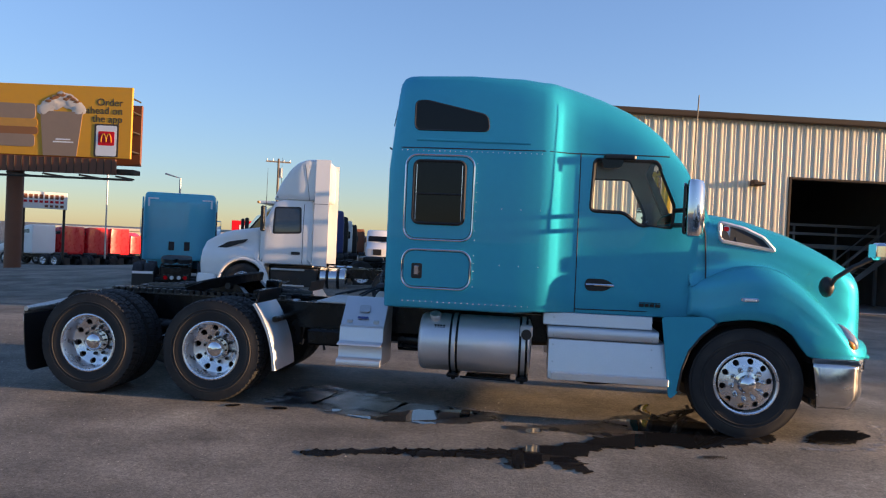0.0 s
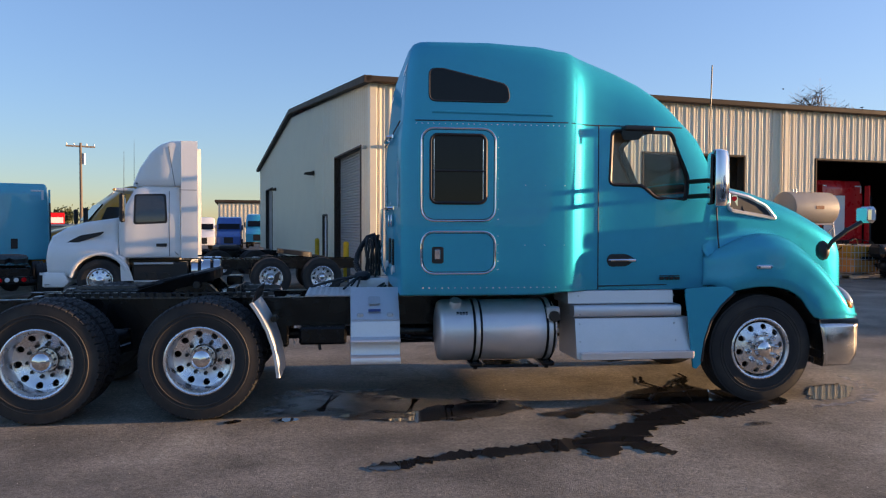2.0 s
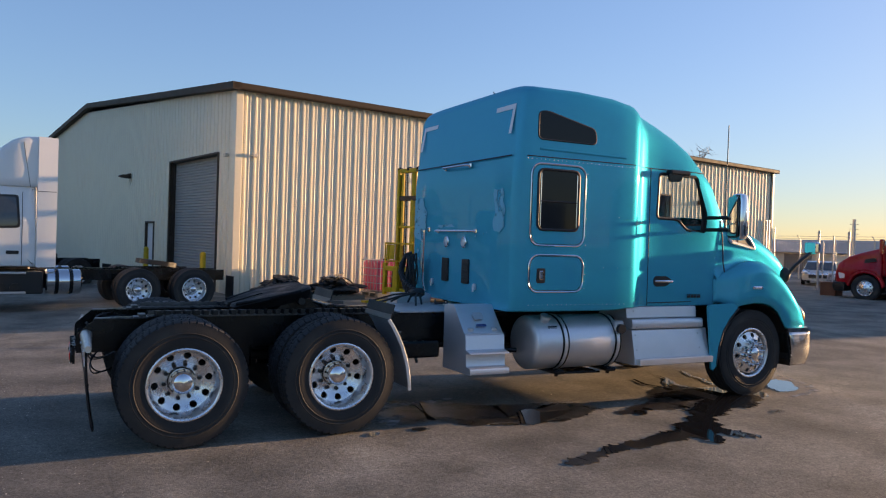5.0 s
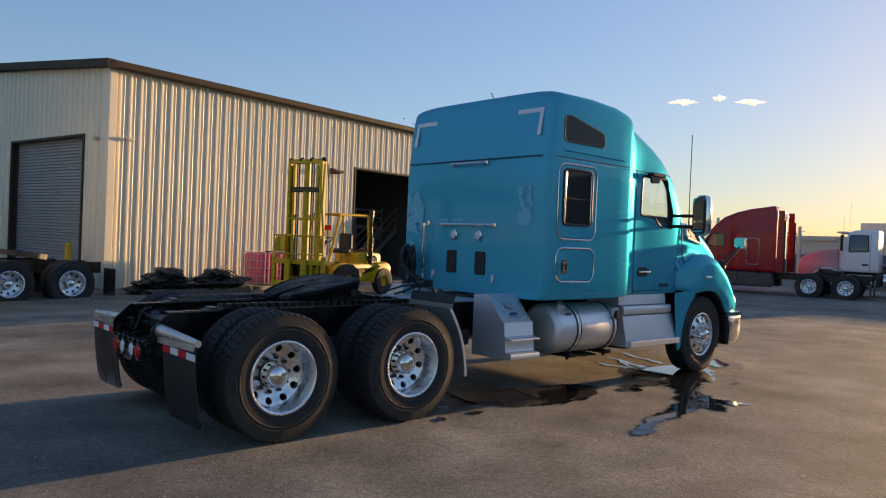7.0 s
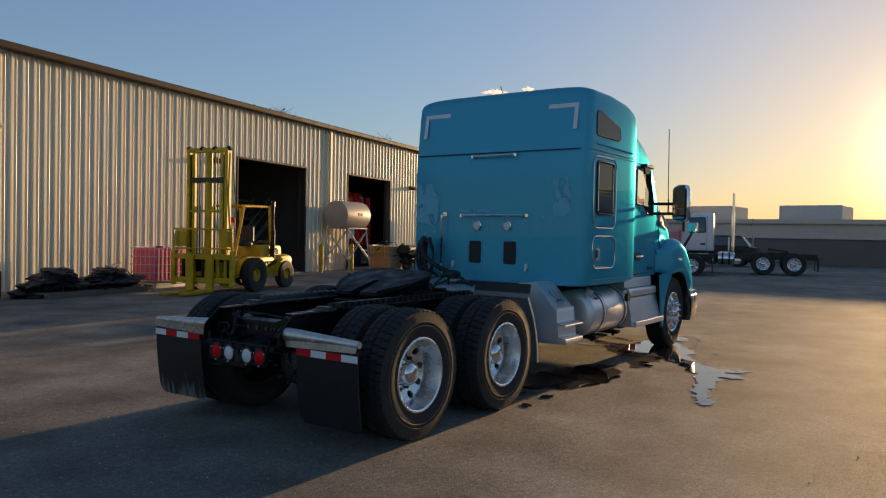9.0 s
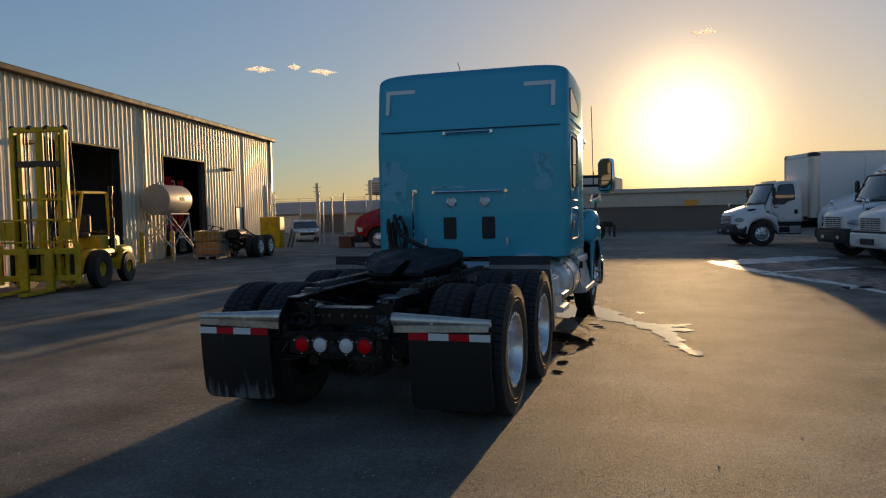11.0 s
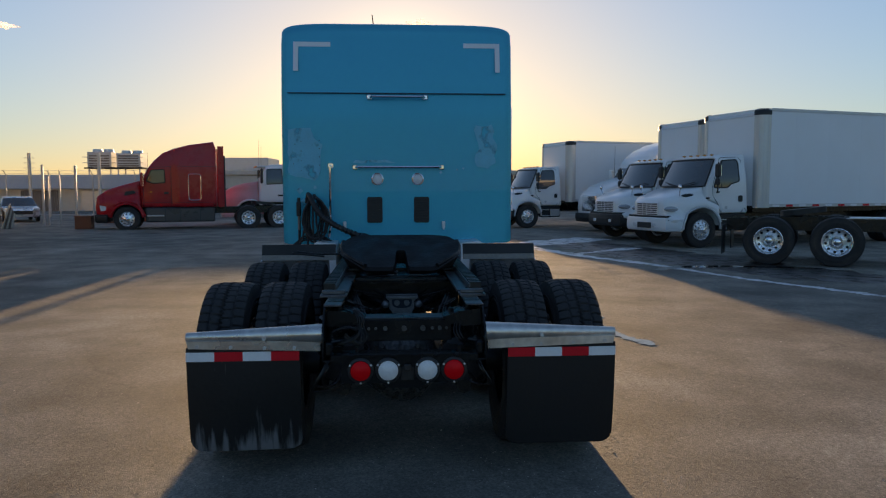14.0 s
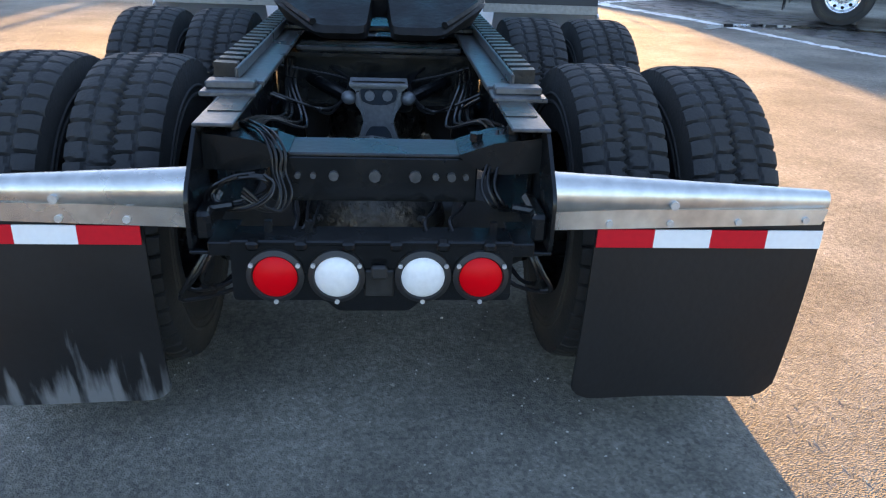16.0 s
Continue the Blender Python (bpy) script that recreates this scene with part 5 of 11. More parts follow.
    part("roof_antenna", bm, M_PLASTIC, TRUCK)


front_end()


def sleeper_back():
    X = -1.578
    bm = bmesh.new()
    cbox(bm, X - 0.006, X + 0.004, -1.13, 1.13, 2.618, 2.630, 0.002)
    part("roof_seam", bm, M_SEAM, TRUCK)
    def rail(y0, y1, z, name="grab_handle"):
        bm = bmesh.new()
        tube(bm, [(X, y0, z), (X - 0.06, y0 + 0.03 * (1 if y1 > y0 else -1), z), (X - 0.06, y1 - 0.03 * (1 if y1 > y0 else -1), z), (X, y1, z)], 0.014, 8)
        for y in (y0, y1):
            cbox(bm, X - 0.02, X + 0.01, y - 0.03, y + 0.03, z - 0.025, z + 0.025, 0.01)
        part(name, bm, M_CHROME, TRUCK, "chrome tubular grab handle")
    rail(-0.285, 0.29, 2.585)
    rail(-0.455, 0.445, 1.865)
    bm = bmesh.new()
    tube(bm, [(X, 0.70, 1.88), (X - 0.07, 0.70, 1.87), (X - 0.07, 0.70, 1.25), (X - 0.03, 0.72, 1.14)], 0.014, 8)
    cbox(bm, X - 0.02, X + 0.01, 0.67, 0.73, 1.85, 1.91, 0.01)
    part("grab_handle", bm, M_CHROME, TRUCK, "upright chrome grab handle")
    for y in (0.215, -0.205):
        bm = bmesh.new()
        lathe(bm, [(0.062, 0.0), (0.064, -0.02), (0.052, -0.026), (0.05, -0.015)], 24, "x", pose(X, y, 1.742))
        lamp = part("work_lamp", bm, M_CHROME, TRUCK, "round chrome-ringed work lamp")
        bm = bmesh.new()
        lathe(bm, [(0.05, -0.012), (0.03, -0.02), (0.0001, -0.022)], 20, "x", pose(X, y, 1.742))
        part("lamp_lens", bm, M_CLEARLENS, lamp)
    for y0, y1 in ((0.165, 0.325), (-0.325, -0.165)):
        bm = bmesh.new()
        prism(bm, rrect(y0, y1, 1.285, 1.555, 0.02), "x", X - 0.012, X + 0.004)
        v = part("air_vent", bm, M_PLASTIC, TRUCK, "black plastic louvred vent")
        bm = bmesh.new()
        for k in range(9):
            cbox(bm, X - 0.018, X - 0.012, y0 + 0.012, y1 - 0.012, 1.3 + k * 0.028, 1.312 + k * 0.028, 0.002)
        part("louvres", bm, M_PLASTIC, v)
    # reflective corner tapes, laid on the leaning upper wall
    def on_wall(y, z):
        return Vector((shell_bend(-1.575, z) - 0.006, y, z))
    def strip(y0, y1, z0, z1):
        bm = bmesh.new()
        k = 5
        a = [[bm.verts.new(on_wall(y, z0 + (z1 - z0) * i / k)) for y in (y0, y1)] for i in range(k + 1)]
        for p, q in zip(a, a[1:]):
            bm.faces.new((p[0], p[1], q[1], q[0]))
        part("reflective_tape", bm, M_TAPEW, TRUCK)
    for s in (-1, 1):
        strip(s * 1.02, s * 1.07, 2.85, 3.155)
        strip(s * 0.69, s * 1.02, 3.105, 3.155)
    for y in (-0.475, 0.56):
        bm = bmesh.new()
        cbox(bm, X - 0.03, X + 0.002, y - 0.018, y + 0.018, 1.23, 1.3, 0.006)
        cbox(bm, X - 0.04, X - 0.02, y - 0.01, y + 0.01, 1.21, 1.28, 0.004)
        part("latch", bm, M_ALU, TRUCK)
    # hoses and their stand
    rng = random.Random(4)
    runs = []
    # air lines hung in narrow loops from the stand
    for k in range(6):
        w, top, low = 0.055 + 0.016 * k, 1.585 - 0.008 * k, 1.16 - 0.022 * (k % 4)
        cy, x0 = 0.865 - 0.006 * k, X - 0.10 - 0.028 * k
        half = [(0.0, 1.0), (0.45, 0.93), (0.9, 0.7), (1.0, 0.42), (0.8, 0.16), (0.4, 0.02), (0.0, 0.0)]
        loop = half + [(-u, v) for u, v in reversed(half[1:-1])] + [half[0]]
        runs.append(([(x0 + rng.uniform(-0.01, 0.01), cy + u * w + rng.uniform(-0.008, 0.008), low + (top - low) * v) for u, v in loop], 0.009 + 0.003 * (k % 2)))
    # lines hanging to the deck
    for k in range(4):
        runs.append(([(X - 0.12 - 0.02 * k, 0.93 - 0.03 * k, 1.5), (X - 0.14 - 0.03 * k, 0.95 - 0.04 * k, 1.3), (X - 0.16 - 0.03 * k, 0.98 - 0.06 * k, 1.12), (X - 0.1 - 0.05 * k, 1.06 - 0.13 * k, 1.03)], 0.010))
    for k in range(3):
        runs.append(([(X - 0.12, 1.08, 1.04 + 0.01 * k), (X - 0.13, 0.98, 1.11 + 0.02 * k), (X - 0.12, 0.82, 1.14 + 0.02 * k), (X - 0.15, 0.68, 1.10)], 0.010))
    # feeds spreading over the deck
    for k in range(6):
        y1, x1 = (0.34, 0.42, 0.1, 0.56, -0.05, 0.25)[k], X - (0.42, 0.6, 0.36, 0.78, 0.5, 0.85)[k]
        a, b = Vector((X - 0.3, 0.40 - 0.02 * k, 1.15)), Vector((x1, y1, 1.035))
        m1 = a.lerp(b, 0.5) + Vector((0, rng.uniform(-0.05, 0.05), 0.015))
        runs.append(([a, m1, b], 0.012))
    for k in range(3):
        runs.append(([(X - 0.06, 0.36 - 0.3 * k, 1.06), (X - 0.14, 0.2 - 0.3 * k, 1.03), (X - 0.1, 0.02 - 0.3 * k, 1.05)], 0.012))
    each("air_hose", M_PLASTIC, TRUCK, runs)
    # thick wrapped trunk hose sweeping down to the frame
    trunk = [Vector(p) for p in ((X - 0.12, 0.93, 1.50), (X - 0.15, 0.915, 1.585), (X - 0.22, 0.89, 1.56), (X - 0.29, 0.84, 1.46), (X - 0.34, 0.76, 1.36), (X - 0.36, 0.64, 1.28), (X - 0.35, 0.52, 1.22), (X - 0.32, 0.40, 1.17), (X - 0.28, 0.30, 1.12))]
    bm = bmesh.new()
    tube(bm, trunk, 0.026, 10)
    th = part("trunk_hose", bm, M_PLASTIC, TRUCK, "thick wrapped black air and power hose")
    bm = bmesh.new()
    for p, q in zip(trunk[3:], trunk[4:]):
        d = (q - p).normalized()
        for k in range(3):
            c = p.lerp(q, k / 3)
            cyl(bm, c - d * 0.008, c + d * 0.008, 0.032, None, 10)
    part("wrap", bm, M_WIRE, th)
    bm = bmesh.new()
    blob(bm, (X - 0.3, 0.37, 1.145), (0.09, 0.12, 0.05), 2, 0.4, None, 3)
    part("hose_knot", bm, M_PLASTIC, th)
    bm = bmesh.new()
    tube(bm, [(X - 0.08, 1.02, 1.0), (X - 0.08, 1.02, 1.52)], 0.014, 8)
    stand = part("hose_stand", bm, M_DARKMETAL, TRUCK)
    for y, z in ((1.02, 1.42), (0.93, 1.30)):
        bm = bmesh.new()
        cbox(bm, X - 0.13, X - 0.07, y - 0.022, y + 0.022, z - 0.06, z + 0.09, 0.01)
        cyl(bm, (X - 0.1, y, z + 0.09), (X - 0.1, y, z + 0.13), 0.017, None, 10)
        part("coupling", bm, M_DARKMETAL, stand)
        bm = bmesh.new()
        cyl(bm, (X - 0.1, y, z - 0.06), (X - 0.1, y, z - 0.2), 0.013, None, 10)
        part("coupling_sleeve", bm, M_BAND, stand)


sleeper_back()


# worn clear coat on the back wall
M_PEEL = material("peeled_clear_coat", (0.09, 0.48, 0.62), 0.5, vary=0.1, scale=8)
ragged(M_PEEL, 7.0, 0.33, 0.47)


def worn_patch(poly, sd, wob=0.03):
    bm = bmesh.new()
    rim = []
    n = len(poly)
    for i in range(n):
        a, b = Vector(poly[i]), Vector(poly[(i + 1) % n])
        for k in range(8):
            p = a.lerp(b, k / 8)
            rim.append(bm.verts.new((-1.5835, p.x + wob * noise.noise(Vector((p.x * 9, p.y * 9, sd))), p.y + wob * noise.noise(Vector((p.x * 9, p.y * 9, sd + 7))))))
    bm.faces.new(rim)
    return part("worn_patch", bm, M_PEEL, TRUCK, "dull patch of peeled clear coat")


worn_patch([(1.13, 1.78), (1.13, 2.24), (0.90, 2.26), (0.88, 2.16), (0.80, 2.1), (0.79, 1.84), (0.86, 1.72), (1.0, 1.76)], 1.3)
worn_patch([(-0.84, 1.86), (-0.83, 2.3), (-0.97, 2.33), (-1.03, 2.1), (-1.02, 1.9), (-0.93, 1.84)], 4.7, 0.05)
worn_patch([(0.47, 1.905), (0.45, 1.93), (0.1, 1.94), (0.02, 1.915), (0.2, 1.91)], 8.1, 0.015)
for y, z, r in ((1.02, 1.62, 0.035), (0.98, 1.5, 0.04), (0.86, 1.66, 0.02), (-0.62, 1.85, 0.012), (-0.68, 1.852, 0.012), (-0.45, 1.81, 0.018)):
    worn_patch([(y + r, z), (y, z + r), (y - r, z), (y, z - r)], y, 0.02)
bm = bmesh.new()
bmesh.ops.create_icosphere(bm, subdivisions=1, radius=0.006)
me = mesh_of(bm, "rivet", M_SEAM)
for y, z in [(0.81, 1.8 + 0.085 * k) for k in range(5)] + [(1.0, 1.83 + 0.1 * k) for k in range(4)] + [(0.9, 1.86), (1.08, 1.9), (1.06, 2.1)]:
    shared("rivet", me, TRUCK, pose(-1.584, y, z))
# ---- chassis of the teal tractor ----
def flowing(pts, k=5):
    """A smooth line through the given points."""
    p = [Vector(q) for q in pts]
    p = [2 * p[0] - p[1]] + p + [2 * p[-1] - p[-2]]
    out = []
    for a, b, c, d in zip(p, p[1:], p[2:], p[3:]):
        for i in range(k):
            t = i / k
            out.append(0.5 * (2 * b + (c - a) * t + (2 * a - 5 * b + 4 * c - d) * t * t + (3 * b - a - 3 * c + d) * t ** 3))
    return out + [p[-2]]


def c_rail(bm, s, x0, x1, z0, z1, yo, flange=0.08, t=0.01):
    y0, y1, y2 = s * (yo + 0.006), s * (yo - 0.006), s * (yo - flange)
    prism(bm, [(y0, z0 - 0.006), (y2, z0 - 0.006), (y2, z0 + 0.006), (y1, z0 + 0.006), (y1, z1 - 0.006), (y2, z1 - 0.006), (y2, z1 + 0.006), (y0, z1 + 0.006)], "x", x0, x1)


def i_section(x, z0, z1, half=0.07, web=0.006):
    """The outline of a rolled crossmember, in x and z."""
    return [(x - half, z0), (x + half, z0), (x + half, z0 + 0.014), (x + web, z0 + 0.014), (x + web, z1 - 0.014), (x + half, z1 - 0.014), (x + half, z1), (x - half, z1), (x - half, z1 - 0.014), (x - web, z1 - 0.014), (x - web, z0 + 0.014), (x - half, z0 + 0.014)]


def chassis():
    for s in (-1, 1):
        bm = bmesh.new()
        c_rail(bm, s, -5.15, 2.7, 0.72, 0.985, 0.43)
        part("frame_rail", bm, M_BLACK, TRUCK, "black painted steel frame channel")
        # tapered tail plates: a web with a flange all round
        line = [(-4.9, 0.985), (-5.27, 0.985), (-5.42, 0.85), (-5.42, 0.702), (-5.24, 0.702)]
        bm = bmesh.new()
        prism(bm, round_poly([(-4.9, 0.70), (-4.9, 0.985)] + line[1:4], 0.03), "y", s * 0.438, s * 0.448)
        part("tail_plate", bm, M_BLACK, TRUCK)
        bm = bmesh.new()
        cbox(bm, -5.275, -4.9, min(s * 0.349, s * 0.449), max(s * 0.349, s * 0.449), 0.978, 0.988, 0.003)
        part("rail_flange", bm, M_RAILTOP, TRUCK)
        bm = bmesh.new()
        cbox(bm, -5.415, -5.2, min(s * 0.355, s * 0.449), max(s * 0.355, s * 0.449), 0.697, 0.706, 0.003)
        part("lower_flange", bm, M_BLACK, TRUCK)
        # toothed slider rail
        bm = bmesh.new()
        cbox(bm, -4.85, -2.75, s * 0.335, s * 0.465, 0.99, 1.008, 0.003)
        cbox(bm, -4.85, -2.75, s * 0.408, s * 0.418, 1.01, 1.046, 0.003)
        cbox(bm, -4.97, -4.85, s * 0.34, s * 0.50, 0.985, 1.0, 0.003)
        cbox(bm, -4.93, -4.87, s * 0.35, s * 0.49, 1.0, 1.022, 0.004)
        rail = part("slider_rail", bm, M_RAILTOP, TRUCK, "greasy fifth wheel slider rail")
        bm = bmesh.new()
        for k in range(25):
            x = -4.8 + k * 0.081
            prism(bm, [(x, s * 0.418), (x + 0.042, s * 0.418), (x + 0.056, s * 0.492), (x + 0.014, s * 0.492)], "z", 1.008, 1.05)
        part("slider_teeth", bm, M_DARKMETAL, rail)
        # suspension: hangers, beam, air springs, shocks
        for xa in (-3.31, -4.63):
            bm = bmesh.new()
            lathe(bm, [(0.0001, 0.50), (0.11, 0.50), (0.125, 0.53), (0.12, 0.58), (0.128, 0.63), (0.12, 0.68), (0.11, 0.71), (0.0001, 0.71)], 20, "z", pose(xa - 0.32, s * 0.36, 0))
            part("air_spring", bm, M_RUBBER, TRUCK)
            bm = bmesh.new()
            tube(bm, [(xa + 0.62, s * 0.36, 0.55), (xa + 0.2, s * 0.36, 0.42), (xa - 0.4, s * 0.36, 0.45)], 0.045, 8)
            cbox(bm, xa + 0.54, xa + 0.7, s * 0.31, s * 0.41, 0.5, 0.78, 0.02)
            part("trailing_arm", bm, M_BLACK, TRUCK)
            bm = bmesh.new()
            cyl(bm, (xa - 0.12, s * 0.5, 0.4), (xa - 0.25, s * 0.47, 0.85), 0.032, None, 10)
            cyl(bm, (xa - 0.18, s * 0.49, 0.62), (xa - 0.25, s * 0.47, 0.85), 0.042, None, 10)
            part("shock_absorber", bm, M_BLACK, TRUCK)
            bm = bmesh.new()
            cyl(bm, (xa + 0.12, s * 0.52, 0.62), (xa + 0.34, s * 0.52, 0.66), 0.085, None, 16)
            part("brake_chamber", bm, M_DARKMETAL, TRUCK)
    # axles
    for xa in (-3.31, -4.63):
        bm = bmesh.new()
        cyl(bm, (xa, -1.0, TR), (xa, 1.0, TR), 0.075, None, 16)
        cyl(bm, (xa + 0.18, 0.02, TR), (xa + 0.48, 0.0, 0.58), 0.13, 0.07, 14)
        ax = part("drive_axle", bm, M_DARKMETAL, TRUCK)
        bm = bmesh.new()
        blob(bm, (xa, 0.02, TR), (0.25, 0.26, 0.26), 3, 0.06)
        part("axle_housing", bm, M_HOUSING, ax, "oily cast axle housing")
        for k in range(10):
            a = radians(36 * k + 18)
            bm = bmesh.new()
            cyl(bm, (xa - 0.22, 0.02 + 0.17 * math.cos(a), TR + 0.17 * math.sin(a)), (xa - 0.255, 0.02 + 0.185 * math.cos(a), TR + 0.185 * math.sin(a)), 0.014, None, 6)
            part("bolt", bm, M_HOUSING, ax)
    bm = bmesh.new()
    cyl(bm, (-2.8, 0, 0.57), (0.3, 0, 0.68), 0.055, None, 14)
    cyl(bm, (-4.2, 0, 0.57), (-3.5, 0, 0.56), 0.055, None, 14)
    part("drive_shaft", bm, M_DARKMETAL, TRUCK)
    bm = bmesh.new()
    cyl(bm, (1.907, -0.95, TR - 0.05), (1.907, 0.95, TR - 0.05), 0.06, None, 12)
    cbox(bm, 1.6, 2.2, -0.5, 0.5, 0.55, 0.7, 0.03)
    part("front_axle", bm, M_DARKMETAL, TRUCK)
    bm = bmesh.new()
    cbox(bm, 0.2, 2.6, -0.42, 0.42, 0.55, 1.2, 0.1)
    part("engine", bm, M_DARKMETAL, TRUCK)
    # crossmembers
    bm = bmesh.new()
    cbox(bm, -5.23, -5.08, -0.27, 0.27, 0.894, 0.904, 0.003)
    part("crossmember_top", bm, M_OILY, TRUCK)
    bm = bmesh.new()
    cbox(bm, -5.232, -5.22, -0.27, 0.27, 0.775, 0.893, 0.004)
    cbox(bm, -5.23, -5.15, -0.27, 0.27, 0.772, 0.78, 0.003)
    end = part("end_crossmember", bm, M_BLACK, TRUCK, "black rear closing crossmember with bolts")
    for y, r in ((0.241, 0.008), (0.2, 0.008), (0.16, 0.008), (0.107, 0.013), (0.0, 0.016), (-0.106, 0.016), (-0.16, 0.009), (-0.202, 0.012), (-0.24, 0.008)):
        bm = bmesh.new()
        cyl(bm, (-5.246, y, 0.845), (-5.228, y, 0.845), r, None, 8)
        part("bolt", bm, M_RAILTOP, end)
    for s in (-1, 1):
        bm = bmesh.new()
        prism(bm, round_poly([(s * 0.436, 0.955), (s * 0.31, 0.94), (s * 0.22, 0.908), (s * 0.22, 0.902), (s * 0.27, 0.868), (s * 0.34, 0.855), (s * 0.436, 0.862)], 0.01), "x", -5.245, -5.235)
        prism(bm, [(s * 0.436, 0.955), (s * 0.31, 0.94), (s * 0.22, 0.908), (s * 0.22, 0.899), (s * 0.31, 0.93), (s * 0.436, 0.945)], "x", -5.235, -5.09)
        gs = part("gusset", bm, M_BLACK, TRUCK)
        for y, z in ((0.27, 0.926), (0.37, 0.948)):
            bm = bmesh.new()
            cyl(bm, (-5.17, s * y, z), (-5.17, s * y, z + 0.022), 0.018, None, 6)
            part("bolt", bm, M_BLACK, gs)
        bm = bmesh.new()
        cbox(bm, -5.40, -5.22, s * 0.395, s * 0.436, 0.725, 0.80, 0.01)
        cyl(bm, (-5.34, s * 0.41, 0.79), (-5.34, s * 0.35, 0.80), 0.012, None, 8)
        part("inner_bracket", bm, M_BLACK, TRUCK)
    bm = bmesh.new()
    cbox(bm, -5.425, -5.33, -0.40, 0.40, 0.728, 0.736, 0.003)
    cbox(bm, -5.43, -5.42, -0.40, 0.40, 0.70, 0.736, 0.003)
    part("lower_angle", bm, M_BLACK, TRUCK)
    for y in (0.26, 0.16, -0.3):
        bm = bmesh.new()
        cyl(bm, (-5.38, y, 0.73), (-5.38, y, 0.775), 0.011, None, 6)
        part("stud", bm, M_BLACK, TRUCK)
    for x in (-3.95, -2.6, -1.8, -0.6):
        bm = bmesh.new()
        prism(bm, i_section(x, 0.74, 0.96), "y", -0.42, 0.42)
        part("crossmember", bm, M_BLACK, TRUCK)
    # pale blocks added ahead of the axles, standing in for sunlit strips on the crossmember
    for y0, y1, x in ((0.02, 0.3, -2.9), (0.1, 0.28, -3.02), (-0.2, -0.08, -2.88)):
        part("sunlit_strip_block", box(x - 0.04, x + 0.04, y0, y1, 0.90, 0.955, 0.01), M_ALU, TRUCK, "pale aluminium block added as a sunlit strip")
    # added shelf that carries the stand-in blocks
    part("strip_block_shelf", box(-3.08, -2.66, -0.42, 0.42, 0.885, 0.9, 0.004), M_BLACK, TRUCK)
    # cast bracket over the rear axle, with the torque rods behind it
    bm = bmesh.new()
    prism(bm, round_poly([(-0.11, 0.885), (0.11, 0.885), (0.112, 0.868), (0.088, 0.852), (0.09, 0.80), (0.066, 0.765), (0.058, 0.73), (0.072, 0.69), (0.085, 0.64), (-0.085, 0.64), (-0.072, 0.69), (-0.058, 0.73), (-0.066, 0.765), (-0.09, 0.80), (-0.088, 0.852), (-0.112, 0.868)], 0.01), "x", -4.22, -4.19)
    prism(bm, [(-0.112, 0.885), (0.112, 0.885), (0.112, 0.876), (-0.112, 0.876)], "x", -4.25, -4.12)
    for y in (-1, 1):
        prism(bm, [(y * 0.088, 0.852), (y * 0.076, 0.852), (y * 0.054, 0.765), (y * 0.066, 0.765)], "x", -4.24, -4.2)
        prism(bm, [(y * 0.058, 0.73), (y * 0.046, 0.73), (y * 0.073, 0.64), (y * 0.085, 0.64)], "x", -4.24, -4.2)
    cb = part("cast_bracket", bm, M_CAST, TRUCK, "grey cast suspension bracket")
    # near-black plates on the flat face paint the shade of cast hollows
    for poly in ([(-0.072, 0.862), (0.072, 0.862), (0.066, 0.815), (0.03, 0.80), (-0.03, 0.80), (-0.066, 0.815)], [(-0.058, 0.645), (0.058, 0.645), (0.05, 0.685), (0.03, 0.715), (-0.03, 0.715), (-0.05, 0.685)]):
        bm = bmesh.new()
        prism(bm, round_poly(poly, 0.012), "x", -4.226, -4.22)
        part("pocket_shade", bm, M_SEAM, cb)
    for y in (-0.034, 0.034):
        bm = bmesh.new()
        cyl(bm, (-4.245, y, 0.838), (-4.215, y, 0.838), 0.02, None, 8)
        part("bolt", bm, M_CAST, cb)
    for s in (-1, 1):
        bm = bmesh.new()
        blob(bm, (-4.215, s * 0.115, 0.825), (0.03, 0.03, 0.028), 2, 0.03)
        part("rod_eye", bm, M_CAST, cb)
    for s in (-1, 1):
        bm = bmesh.new()
        cyl(bm, (-4.16, s * 0.1, 0.80), (-3.85, s * 0.36, 0.86), 0.027, None, 10)
        blob(bm, (-4.16, s * 0.1, 0.8), (0.045, 0.045, 0.045), 2, 0.02)
        part("torque_rod", bm, M_BLACK, TRUCK)
    # loose wires and air lines, sagging in bundles
    rng = random.Random(11)
    runs = []

    def lead(pts, r, jit=0.006):
        runs.append((flowing([(x + rng.uniform(-jit, jit), y + rng.uniform(-jit, jit), z + rng.uniform(-jit, jit)) for x, y, z in pts]), r * 0.72))

    # along the inside of both rails
    for k in range(8):
        s = -1 if k % 2 else 1
        q = 0.012 * (k // 2)
        lead([(-5.1, s * (0.37 - q), 0.94 - q), (-4.85, s * (0.36 - q), 0.9), (-4.6, s * (0.31 - 2 * q), 0.85 - q), (-4.35, s * (0.34 - q), 0.9), (-4.0, s * (0.37 - q), 0.93 - q)], 0.007)
    # lines swung across to the bracket
    for k in range(4):
        s = -1 if k % 2 else 1
        q = 0.02 * (k // 2)
        lead([(-4.55 + q, s * 0.36, 0.91), (-4.45, s * (0.27 - q), 0.84), (-4.3, s * 0.17, 0.81 - q), (-4.05, s * 0.12, 0.85), (-3.95, s * 0.2, 0.9)], 0.008)
    for k in range(5):
        x = -4.05 + 0.16 * k
        lead([(x, -0.38, 0.92), (x + 0.06, -0.2, 0.86 + 0.012 * k), (x - 0.02, 0.0, 0.84), (x + 0.05, 0.2, 0.87), (x - 0.04, 0.38, 0.93)], 0.008, 0.012)
